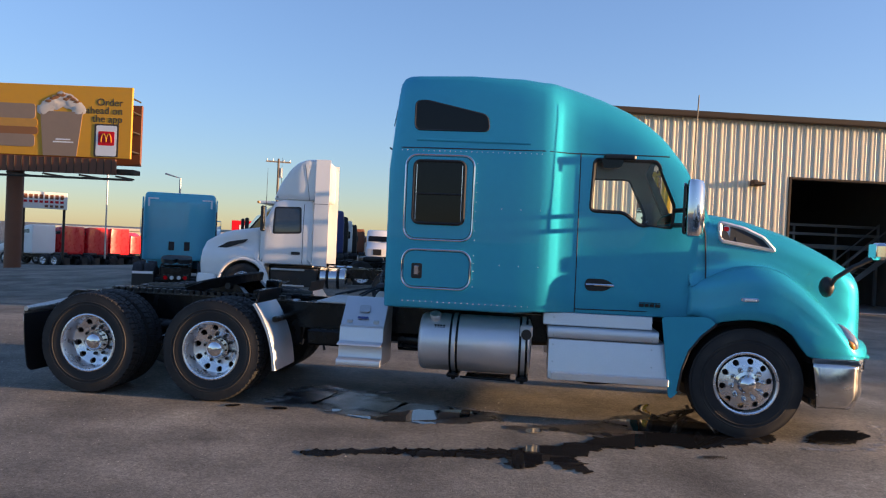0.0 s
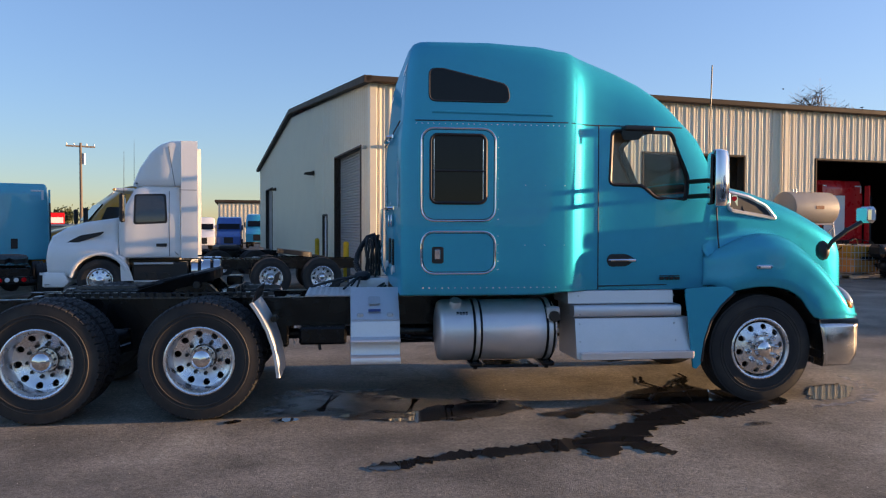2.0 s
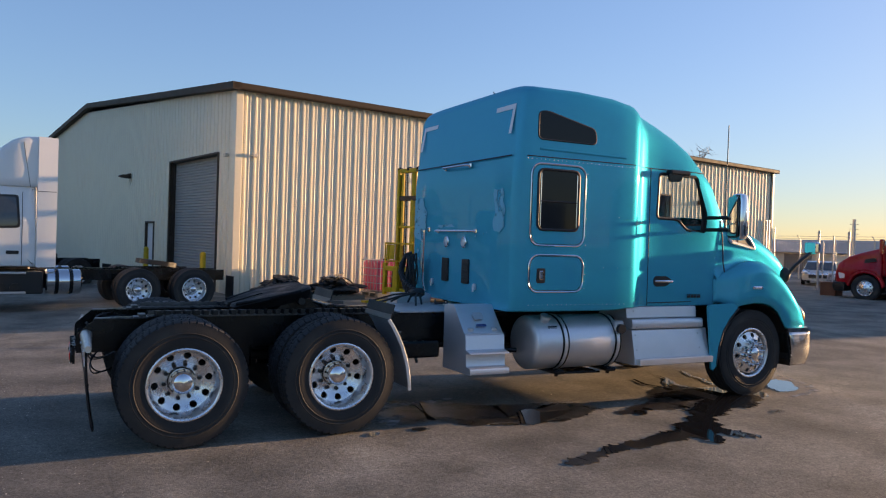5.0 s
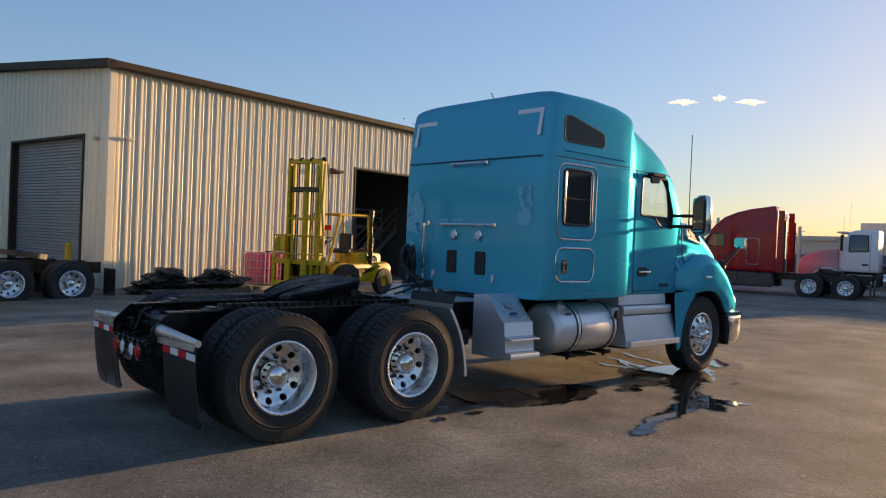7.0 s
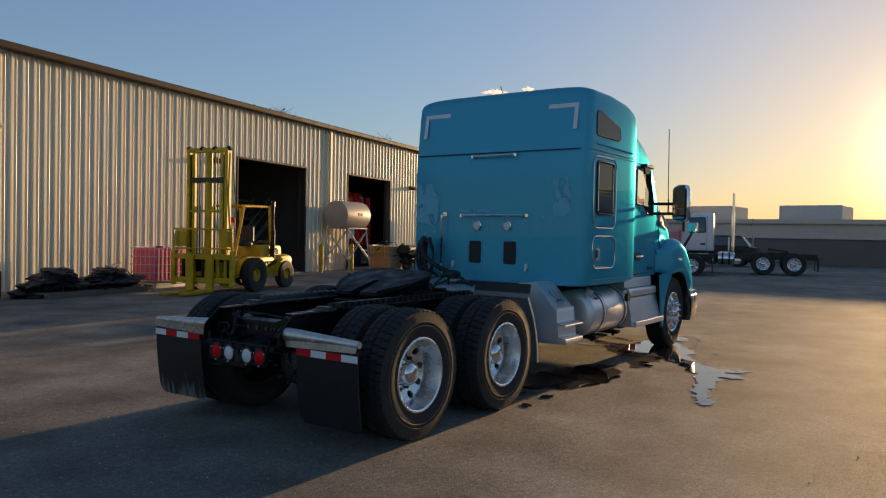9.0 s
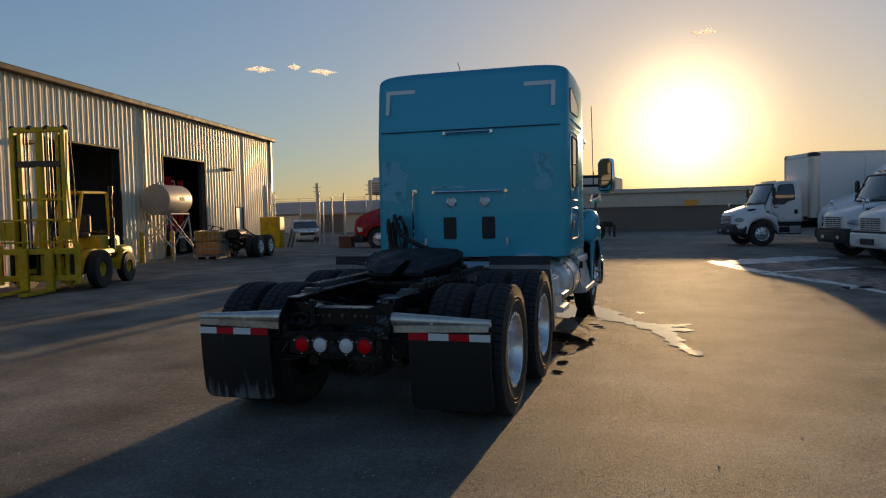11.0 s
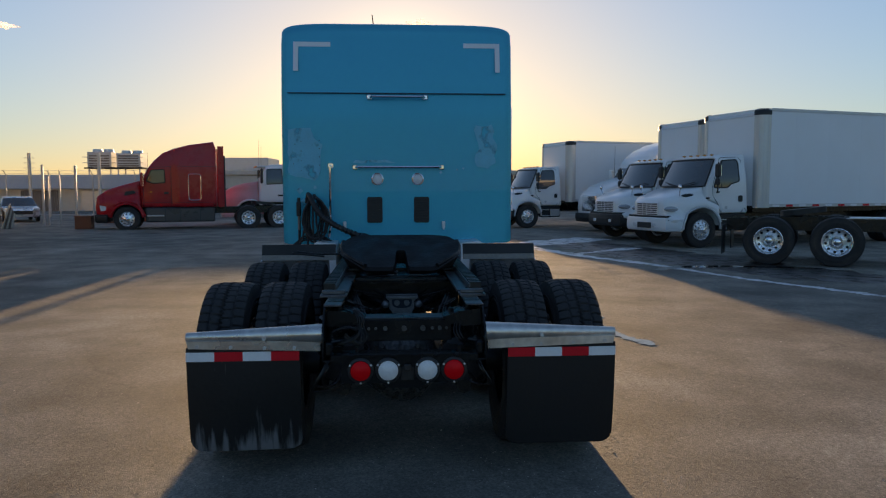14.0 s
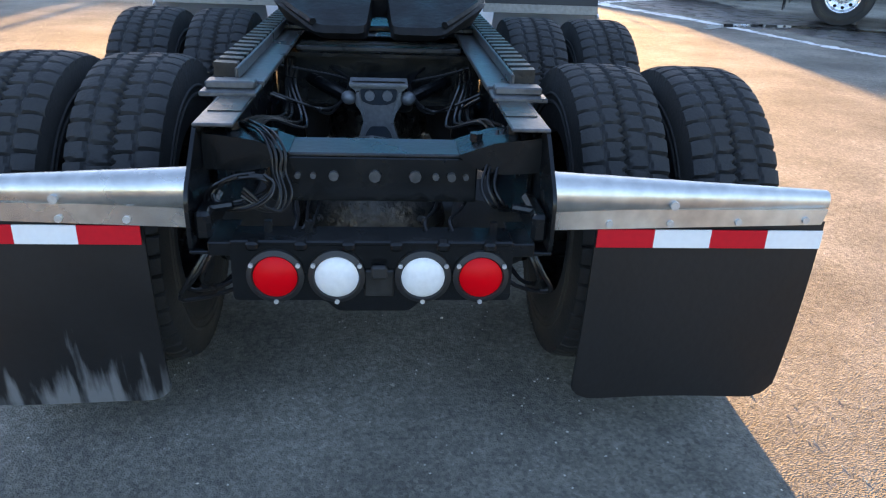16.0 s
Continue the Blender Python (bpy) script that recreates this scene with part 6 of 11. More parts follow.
    # coiled spare harness hung inside the left rail end
    for k in range(5):
        c = Vector((-5.3 - 0.006 * k, 0.335, 0.825))
        runs.append((flowing([c + Vector((0.012 * math.sin(2 * a + k), (0.062 + 0.005 * k) * math.cos(a) - 0.03 * math.sin(a), (0.034 + 0.004 * k) * math.sin(a))) for a in [0.5 * k + 1.9 * math.pi * i / 10 for i in range(11)]]), 0.004))
    for k in range(4):
        q = 0.011 * k
        lead([(-5.12, 0.36 - q, 0.955), (-5.2, 0.3 - q, 0.95), (-5.255, 0.262 - q, 0.91), (-5.27, 0.26 - q, 0.86), (-5.29, 0.245 - q, 0.815), (-5.31, 0.262 - q, 0.775), (-5.32, 0.3 - q, 0.785), (-5.31, 0.33, 0.80 + q)], 0.0055, 0.004)
    for y0, y1, x1 in ((0.2, 0.23, -4.9), (0.175, 0.17, -4.85), (0.16, 0.13, -4.85), (-0.13, -0.2, -4.9), (-0.2, -0.29, -5.0)):
        lead([(-5.37, y0, 0.742), (-5.33, y0 * 0.98, 0.758), (-5.22, (y0 + y1) / 2, 0.765), (x1, y1, 0.80)], 0.006, 0.004)
    for k in range(3):
        q = 0.014 * k
        lead([(-5.14, -0.36 + q, 0.95), (-5.22, -0.33 + q, 0.9), (-5.28, -0.31 + q, 0.84), (-5.3, -0.335 + q, 0.79), (-5.25, -0.35, 0.77)], 0.006, 0.004)
    # hanging behind the tail bar, outside the rails
    for k in range(5):
        s = 1 if k < 3 else -1
        q = 0.03 * (k % 3)
        lead([(-5.25, s * 0.4, 0.70), (-5.3, s * (0.42 + q), 0.64 - q), (-5.28, s * (0.46 + q), 0.56 - q), (-5.2, s * (0.42 - q), 0.52), (-5.05, s * 0.36, 0.58)], 0.009)
    each("wire", M_WIRE, TRUCK, runs)
    # tail lamp bar
    X = -5.44
    bm = bmesh.new()
    prism(bm, round_poly([(-0.345, 0.585), (-0.345, 0.735), (0.345, 0.735), (0.345, 0.585), (0.12, 0.585), (0.09, 0.555), (-0.09, 0.555), (-0.12, 0.585)], 0.015), "x", X, X + 0.02)
    cbox(bm, X, X + 0.1, -0.345, 0.345, 0.73, 0.745, 0.004)
    for k in range(6):
        cbox(bm, X - 0.02, X + 0.02, -0.3 + k * 0.115, -0.27 + k * 0.115, 0.725, 0.748, 0.006)
    bar = part("tail_lamp_bar", bm, M_BLACK, TRUCK, "black plate carrying four round lamps")
    for y, mt, lb in ((0.239, M_REDLENS, "round red tail lamp"), (0.09, M_CLEARLENS, "round clear reversing lamp"), (-0.122, M_CLEARLENS, "round clear reversing lamp"), (-0.266, M_REDLENS, "round red tail lamp")):
        bm = bmesh.new()
        lathe(bm, [(0.07, 0.0), (0.07, -0.012), (0.058, -0.018), (0.054, -0.012)], 28, "x", pose(X, y, 0.655))
        lm = part("tail_lamp", bm, M_PLASTIC, bar, lb)
        bm = bmesh.new()
        lathe(bm, [(0.054, -0.013), (0.04, -0.023), (0.0001, -0.026)], 28, "x", pose(X, y, 0.655))
        part("lens", bm, mt, lm)
        for a in (30, 150, 270):
            q = Vector((X - 0.015, y + 0.065 * math.cos(radians(a)), 0.655 + 0.065 * math.sin(radians(a))))
            bm = bmesh.new()
            cyl(bm, q, q - Vector((0.006, 0, 0)), 0.006, None, 8)
            part("screw", bm, M_ALU, lm)
    pb = part("plate_bracket", box(X - 0.012, X, -0.05, 0.022, 0.60, 0.672, 0.004), M_DARKMETAL, bar)
    part("plate_lamp", box(X - 0.03, X - 0.012, -0.034, 0.006, 0.655, 0.69, 0.006), M_PLASTIC, pb)
    # mud flaps on tapered hangers
    for s in (-1, 1):
        bm = bmesh.new()
        lp = []
        for k in range(8):
            t = k / 7
            y = s * (0.45 + 0.732 * t)
            r = 0.055 - 0.028 * t
            zc = 0.841 - 0.012 * t
            lp.append([Vector((-5.34 + r * math.cos(a) * 0.9, y, zc + r * math.sin(a))) for a in [2 * math.pi * i / 14 for i in range(14)]])
        rings(bm, lp)
        prism(bm, [(s * 0.46, 0.806), (s * 1.177, 0.814), (s * 1.167, 0.772), (s * 0.46, 0.751)], "x", -5.372, -5.362)
        bmesh.ops.recalc_face_normals(bm, faces=bm.faces)
        hg = part("flap_hanger", bm, M_HANGER, TRUCK, "tapered polished aluminium flap hanger")
        for y, z, r, xb in ((0.60, 0.771, 0.011, -5.385), (0.76, 0.772, 0.011, -5.385), (0.94, 0.778, 0.011, -5.385), (1.12, 0.785, 0.011, -5.385), (0.76, 0.825, 0.014, -5.395)):
            bm = bmesh.new()
            cyl(bm, (xb + 0.006, s * y, z), (xb + 0.025, s * y, z), r * 0.85, None, 8)
            part("bolt", bm, M_ALUDULL, hg)
        bm = bmesh.new()
        y0, y1 = s * 0.573, s * 1.183
        g = []
        for j in range(13):
            t = j / 12
            z = 0.776 - 0.596 * t
            row = []
            for i in range(17):
                u = 0.5 - 0.5 * math.cos(math.pi * i / 16)
                zz = z
                inset = 0.0
                if t > 0.9:
                    edge = min(u, 1 - u)
                    zz = max(z, 0.18 + 0.055 * (1 - math.sqrt(max(0, 1 - max(0, 1 - edge / 0.125) ** 2))))
                row.append(Vector((-5.355 + 0.06 * t * t + 0.008 * math.sin(5 * u + s), y0 + (y1 - y0) * u, zz)))
            g.append(row)
        fr = [[bm.verts.new(p) for p in r] for r in g]
        bk = [[bm.verts.new(p + Vector((0.01, 0, 0))) for p in r] for r in g]
        for q, flip in ((fr, False), (bk, True)):
            for a, b in zip(q, q[1:]):
                for i in range(16):
                    f = (a[i], a[i + 1], b[i + 1], b[i])
                    bm.faces.new(f[::-1] if flip else f)
        ring_f = fr[0] + [r[-1] for r in fr[1:]] + fr[-1][-2::-1] + [r[0] for r in fr[-2:0:-1]]
        ring_b = bk[0] + [r[-1] for r in bk[1:]] + bk[-1][-2::-1] + [r[0] for r in bk[-2:0:-1]]
        for i in range(len(ring_f)):
            j = (i + 1) % len(ring_f)
            bm.faces.new((ring_f[i], ring_b[i], ring_b[j], ring_f[j]))
        bmesh.ops.recalc_face_normals(bm, faces=bm.faces)
        fl = part("mud_flap", bm, M_FLAP if s > 0 else M_FLAPCLEAN, TRUCK, "black rubber mud flap with pale dried splashes" if s > 0 else "black rubber mud flap with faint scuffs")
        order = (M_TAPEW, M_TAPER, M_TAPEW, M_TAPER)
        for k in range(4):
            a, b = s * (1.183 - 0.152 * k), s * (1.183 - 0.152 * (k + 1))
            part("reflector_strip", box(-5.366, -5.360, min(a, b), max(a, b), 0.700, 0.751, 0.001), order[k], fl)
    # fifth wheel
    bm = bmesh.new()
    outline = round_poly([(-4.10, 0.055), (-4.10, 0.25), (-3.80, 0.45), (-3.50, 0.475), (-3.36, 0.40), (-3.32, 0.26), (-3.32, -0.26), (-3.36, -0.40), (-3.50, -0.475), (-3.80, -0.45), (-4.10, -0.25), (-4.10, -0.055), (-3.74, -0.035), (-3.74, 0.035)], 0.04)
    tilt = Matrix.Translation((-3.5, 0, 1.195)) @ Matrix.Rotation(radians(-13.5), 4, "Y") @ Matrix.Translation((3.5, 0, 0))
    top = [bm.verts.new(tilt @ Vector((-3.68 + (x + 3.68) * 0.95, y * 0.95, 0.03 - 0.015 * sstep(-3.75, -4.1, x)))) for x, y in outline]
    edge = [bm.verts.new(tilt @ Vector((x, y, 0.012 - 0.02 * sstep(-3.75, -4.1, x)))) for x, y in outline]
    low = [bm.verts.new(tilt @ Vector((-3.62 + (x + 3.62) * 0.93, y * 0.90, -0.075 + 0.03 * sstep(-3.75, -4.1, x)))) for x, y in outline]
    for i in range(len(outline)):
        j = (i + 1) % len(outline)
        bm.faces.new((edge[i], edge[j], top[j], top[i]))
        bm.faces.new((low[i], low[j], edge[j], edge[i]))
    bm.faces.new(top)
    bmesh.ops.recalc_face_normals(bm, faces=bm.faces)
    fw = part("fifth_wheel", bm, M_GREASE, TRUCK, "greasy black fifth wheel plate, tilted back")
    for s in (-1, 1):
        bm = bmesh.new()
        prism(bm, [(-3.72, 1.035), (-3.28, 1.035), (-3.38, 1.14), (-3.56, 1.14)], "y", s * 0.30, s * 0.40)
        part("fifth_wheel_bracket", bm, M_BLACK, fw)
        bm = bmesh.new()
        cyl(bm, (-3.47, s * 0.28, 1.12), (-3.47, s * 0.45, 1.12), 0.035, None, 12)
        part("pivot_pin", bm, M_DARKMETAL, fw)
        # grease swept up along the lip
        bm = bmesh.new()
        tube(bm, [tilt @ Vector((x, s * y, 0.02)) for x, y in ((-4.06, 0.26), (-3.9, 0.36), (-3.76, 0.435), (-3.6, 0.455), (-3.48, 0.45))], 0.016, 6)
        part("lip", bm, M_GREASE, fw)
    bm = bmesh.new()
    cbox(bm, -3.74, -3.16, -0.42, 0.42, 1.01, 1.035, 0.006)
    cbox(bm, -3.2, -3.12, -0.40, 0.40, 1.01, 1.085, 0.008)
    part("slider_plate", bm, M_BLACK, fw)
    for x in (-3.86, -3.98):
        part("slider_bar", box(x - 0.022, x + 0.022, -0.335, 0.335, 0.965, 0.985, 0.004), M_OILY, fw)
    part("release_arm", box(-3.3, -3.14, 0.28, 0.44, 1.06, 1.16, 0.015), M_BLACK, fw)
    bm = bmesh.new()
    tube(bm, [(-3.24, 0.36, 1.10), (-3.22, 0.70, 1.10), (-3.2, 0.86, 1.12), (-3.26, 0.88, 1.11), (-3.28, 0.62, 1.085)], 0.009, 6)
    part("release_handle", bm, M_DARKMETAL, fw)
    # deck plate behind the cab
    part("deck_plate", box(-2.45, -1.62, -0.46, 0.46, 0.995, 1.015, 0.004), M_ALUDULL, TRUCK, "diamond aluminium deck plate")
    bm = bmesh.new()
    for i in range(14):
        for j in range(12):
            cbox(bm, -2.42 + i * 0.058, -2.385 + i * 0.058, -0.43 + j * 0.075, -0.42 + j * 0.075, 1.014, 1.018, 0.001, None)
    tagged(part("tread_lugs", bm, M_ALUDULL, TRUCK), kind="stuff")
    # quarter fenders ahead of the drive tyres
    for s in (-1, 1):
        arc = [(-2.855, 1.03), (-2.805, 0.955), (-2.755, 0.865), (-2.71, 0.77), (-2.675, 0.67), (-2.65, 0.57), (-2.632, 0.46), (-2.622, 0.36)]
        bm = bmesh.new()
        lp = []
        for i, (x, z) in enumerate(arc):
            p, q = Vector(arc[max(0, i - 1)]), Vector(arc[min(len(arc) - 1, i + 1)])
            d = (q - p).normalized()
            n = Vector((-d.y, d.x))
            lp.append([Vector((x + n.x * o, s * y, z + n.y * o)) for y, o in ((0.62, 0.0), (1.185, 0.0), (1.205, -0.012), (1.205, -0.04), (1.197, -0.04), (1.195, -0.014), (1.18, -0.007), (0.62, -0.007))])
        rings(bm, lp)
        bmesh.ops.recalc_face_normals(bm, faces=bm.faces)
        qf = part("quarter_fender", bm, M_ALU, TRUCK, "slim polished quarter fender ahead of the drive tyres")
        bm = bmesh.new()
        prism(bm, [(-2.86, 1.02), (-2.85, 1.02), (-2.815, 1.15), (-2.825, 1.15)], "y", s * 0.56, s * 1.2)
        part("fender_flap", bm, M_FLAPCLEAN, qf, "upright black rubber flap")
        bm = bmesh.new()
        prism(bm, [(-2.868, 1.015), (-2.861, 1.015), (-2.849, 1.06), (-2.856, 1.06)], "y", s * 0.56, s * 1.2)
        part("flap_band", bm, M_BAND, qf)
        bm = bmesh.new()
        tube(bm, [(-2.72, s * 0.43, 0.85), (-2.7, s * 0.8, 0.85), (-2.69, s * 1.1, 0.86)], 0.03, 8)
        part("fender_arm", bm, M_BLACK, qf)
    # side boxes, steps and tanks
    for s in (-1, 1):
        bm = bmesh.new()
        prof = round_poly([(0.62, 1.10), (0.82, 1.115), (1.06, 0.845), (1.09, 0.83), (1.10, 0.69), (1.20, 0.67), (1.205, 0.66), (1.11, 0.655), (1.12, 0.53), (1.205, 0.52), (1.21, 0.46), (0.62, 0.45)], 0.012, 2)
        prism(bm, [(s * y, z) for y, z in prof], "x", -2.015, -1.575)
        bx = part("battery_box", bm, M_ALU, TRUCK, "silver aluminium battery box with step")
        bm = bmesh.new()
        tube(bm, [(-2.01, s * 1.075, 0.838), (-1.58, s * 1.075, 0.838)], 0.012, 6)
        for x in (-1.93, -1.66):
            cbox(bm, x - 0.03, x + 0.03, s * 1.0 - 0.05, s * 1.0 + 0.05, 0.86, 0.9, 0.01)
        part("lid_hinge", bm, M_ALUDULL, bx)
        bm = bmesh.new()
        tl = Matrix.Translation((-1.80, s * 0.93, 0.995)) @ Matrix.Rotation(radians(-s * 48), 4, "X")
        prism(bm, rrect(-0.055, 0.055, -0.035, 0.05, 0.02), "y", -0.004, 0.004, Matrix.Translation((-1.80, s * 0.944, 1.0)) @ Matrix.Rotation(radians(s * 42), 4, "X"))
        part("box_badge", bm, M_ALUDULL, bx)
        bm = bmesh.new()
        prism(bm, rrect(-0.055, 0.055, -0.012, 0.012, 0.004), "y", -0.004, 0.004, Matrix.Translation((-1.80, s * 1.015, 0.92)) @ Matrix.Rotation(radians(s * 42), 4, "X"))
        part("blue_label", bm, M_NAVY, bx)
        # fuel tank
        bm = bmesh.new()
        cy, cz, r = s * 0.885, 0.715, 0.285
        prof = [(0.0001, -1.225), (0.2, -1.222), (0.262, -1.208), (0.282, -1.185), (r, -1.16), (r, -0.17), (0.282, -0.145), (0.262, -0.122), (0.2, -0.108), (0.0001, -0.105)]
        lathe(bm, prof, 48, "x", pose(0, cy, cz))
        bmesh.ops.recalc_face_normals(bm, faces=bm.faces)
        tk = part("fuel_tank", bm, M_ALU, TRUCK, "round brushed aluminium fuel tank", 50)
        for x in (-0.865, -0.185):
            bm = bmesh.new()
            lathe(bm, [(r + 0.001, x - 0.022), (r + 0.009, x - 0.018), (r + 0.009, x + 0.018), (r + 0.001, x + 0.022)], 48, "x", pose(0, cy, cz))
            st = part("tank_strap", bm, M_ALU, tk)
            bm = bmesh.new()
            for d in (-0.031, 0.031):
                lathe(bm, [(r + 0.001, x + d - 0.012), (r + 0.007, x + d - 0.008), (r + 0.007, x + d + 0.008), (r + 0.001, x + d + 0.012)], 48, "x", pose(0, cy, cz))
            part("strap_liner", bm, M_BLACK, tk)
            bm = bmesh.new()
            cbox(bm, x - 0.06, x + 0.06, cy - 0.2, cy + 0.2, 0.39, 0.435, 0.015)
            cyl(bm, (x, cy - s * -0.12, 0.36), (x, cy - s * -0.12, 0.44), 0.02, None, 8)
            part("tank_bracket", bm, M_BLACK, tk)
        bm = bmesh.new()
        ax = Vector((0, s * 0.5, 0.86)).normalized()
        p = Vector((-1.06, cy, cz)) + ax * (r - 0.01)
        cyl(bm, p, p + ax * 0.05, 0.055, 0.052, 20)
        cyl(bm, p + ax * 0.05, p + ax * 0.065, 0.058, 0.05, 20)
        part("filler_cap", bm, M_ALUDULL, tk)
        bm = bmesh.new()
        q = (pose(-1.0, cy, cz)).translation + Vector((0, s * math.cos(0.65), math.sin(0.65))) * (r + 0.002)
        for i in range(4):
            for j in range(2):
                cbox(bm, q.x - 0.06 + i * 0.028, q.x - 0.04 + i * 0.028, q.y - 0.004, q.y + 0.004, q.z - 0.02 + j * 0.024, q.z - 0.004 + j * 0.024, 0.001)
        part("warning_label", bm, M_SEAM, tk)
        bm = bmesh.new()
        cbox(bm, -0.22, -0.10, s * 1.06, s * 1.16, 0.83, 0.95, 0.015)
        part("filter_bracket", bm, M_ALUDULL, TRUCK)
        bm = bmesh.new()
        cyl(bm, (-0.16, s * 1.13, 0.865), (-0.16, s * 1.2, 0.865), 0.05, None, 18)
        part("fuel_filter", bm, M_PLASTIC, TRUCK)
        bm = bmesh.new()
        cbox(bm, -0.75, -0.3, s * 0.7, s * 0.95, 0.37, 0.39, 0.004)
        tube(bm, [(-0.8, s * 0.95, 0.38), (-0.25, s * 0.95, 0.37)], 0.012, 6)
        part("under_tank_rail", bm, M_BLACK, TRUCK)
        # cab steps
        bm = bmesh.new()
        prism(bm, [(s * y, z) for y, z in round_poly([(0.60, 1.09), (1.06, 1.09), (1.075, 0.965), (0.60, 0.965)], 0.006, 1)], "x", 0.0, 1.03)
        sp = part("cab_step", bm, M_ALU, TRUCK, "brushed aluminium cab step box")
        bm = bmesh.new()
        prism(bm, [(s * y, z) for y, z in round_poly([(0.60, 0.962), (1.10, 0.955), (1.12, 0.94), (1.125, 0.86), (1.10, 0.845), (0.60, 0.845)], 0.006, 1)], "x", 0.045, 1.09)
        part("upper_step", bm, M_ALU, sp)
        bm = bmesh.new()
        prism(bm, [(s * y, z) for y, z in round_poly([(0.60, 0.84), (1.095, 0.835), (1.16, 0.53), (1.16, 0.455), (0.60, 0.45)], 0.006, 1)], "x", 0.06, 1.17)
        part("lower_step", bm, M_ALU, sp)
        bm = bmesh.new()
        cbox(bm, 0.09, 1.185, s * 1.15, s * 1.215, 0.455, 0.525, 0.006)
        for k in range(36):
            cbox(bm, 0.11 + k * 0.029, 0.125 + k * 0.029, s * 1.16, s * 1.212, 0.522, 0.53, 0.002)
        part("step_tread", bm, M_ALU, sp, "punched aluminium step tread")
        bm = bmesh.new()
        cyl(bm, (0, s * -0.01, 0), (0, s * 0.006, 0), 0.009, None, 8)
        screw = mesh_of(bm, "screw", M_ALUDULL)
        for x in (0.1, 1.03):
            for z, y in ((1.04, 1.066), (0.87, 1.124), (0.78, 1.108), (0.62, 1.14)):
                shared("screw", screw, sp, pose(x, s * y, z))
        bm = bmesh.new()
        tube(bm, [(0.14, s * 0.8, 0.44), (0.5, s * 0.85, 0.40), (1.1, s * 0.8, 0.44)], 0.03, 8)
        part("step_bracket", bm, M_BLACK, sp)
    # exhaust and air tanks under the frame
    for a, b, r in (((-1.5, 0.2, 0.6), (-0.7, 0.2, 0.6), 0.11), ((-1.55, -0.25, 0.62), (-0.9, -0.25, 0.62), 0.12)):
        bm = bmesh.new()
        cyl(bm, a, b, r, None, 16)
        part("air_tank", bm, M_BLACK, TRUCK)
    bm = bmesh.new()
    tube(bm, [(-1.5, -0.5, 0.6), (-1.35, -0.75, 0.62), (-1.24, -0.8, 0.62)], 0.025, 8)
    part("drain_pipe", bm, M_BLACK, TRUCK)
    part("valve_box", box(-2.5, -2.05, -0.62, -0.45, 0.55, 0.72, 0.02), M_BLACK, TRUCK)
    bm = bmesh.new()
    tube(bm, [(-2.35, -0.55, 0.72), (-2.3, -0.6, 0.5)], 0.015, 6)
    part("hose_end", bm, M_BLACK, TRUCK)
    # wheels
    wheel(TRUCK, 1.907, -0.985, -1, True, spin=9, nuts=True)
    wheel(TRUCK, 1.907, 0.985, 1, True, spin=40)
    dual(TRUCK, -3.31, 1.075, spin=5, nuts=True, near=True)
    dual(TRUCK, -4.63, 1.075, spin=23, nuts=True, near=True)


chassis()

# ---- other vehicles: x forward, origin on the ground under the front axle ----
M_SKIRT = material("grey_side_skirt", (0.06, 0.06, 0.065), 0.3, 0.3, vary=0.1)
M_POST = material("weathered_aluminium_post", (0.6, 0.59, 0.57), 0.48, 0.85, vary=0.1, scale=3, fine=60, bump=0.03)
M_GREYGLASS = material("vehicle_glass", (0.035, 0.04, 0.042), 0.05, 0.0, vary=0.3, scale=1.5, coat=0.9, rvary=0.02)


def shrink(poly, d):
    n = len(poly)
    area = sum(poly[i - 1][0] * poly[i][1] - poly[i][0] * poly[i - 1][1] for i in range(n))
    sg = 1 if area > 0 else -1
    out = []
    for i in range(n):
        p, a, b = Vector(poly[i]), Vector(poly[i - 1]), Vector(poly[(i + 1) % n])
        u, v = (p - a), (b - p)
        if u.length < 1e-6 or v.length < 1e-6:
            out.append(tuple(p))
            continue
        u.normalize(), v.normalize()
        na, nb = Vector((-u.y, u.x)) * sg, Vector((-v.y, v.x)) * sg
        m = na + nb
        if m.length < 0.2:
            m = na
        m = m.normalized() / max(0.5, m.normalized().dot(na))
        out.append(tuple(p + m * d))
    return out


def pillow(bm, poly, w, r=0.06, taper=None, m=None):
    """A side profile (x, z) drawn across from -w to w with rounded long edges. taper(x, z) narrows it."""
    rows = []
    for y, d in ((-w, r), (-w + r * 0.29, r * 0.29), (-w + r, 0.0), (0.0, 0.0), (w - r, 0.0), (w - r * 0.29, r * 0.29), (w, r)):
        rows.append([Vector((x, y, z)) for x, z in (shrink(poly, d) if d else poly)])
    vs = rings(bm, rows)
    if taper:
        for axis, k in ((Vector((1, 0, 0)), 0), (Vector((0, 0, 1)), 1)):
            lo, hi = min(p[k] for p in poly), max(p[k] for p in poly)
            n = int((hi - lo) / 0.17)
            for i in range(1, n):
                c = lo + (hi - lo) * i / n
                bmesh.ops.bisect_plane(bm, geom=bm.verts[:] + bm.edges[:] + bm.faces[:], plane_co=axis * c, plane_no=axis)
        for v in bm.verts:
            v.co.y *= taper(v.co.x, v.co.z)
    xf(bm, bm.verts, m)
    bmesh.ops.recalc_face_normals(bm, faces=bm.faces)
    return bm


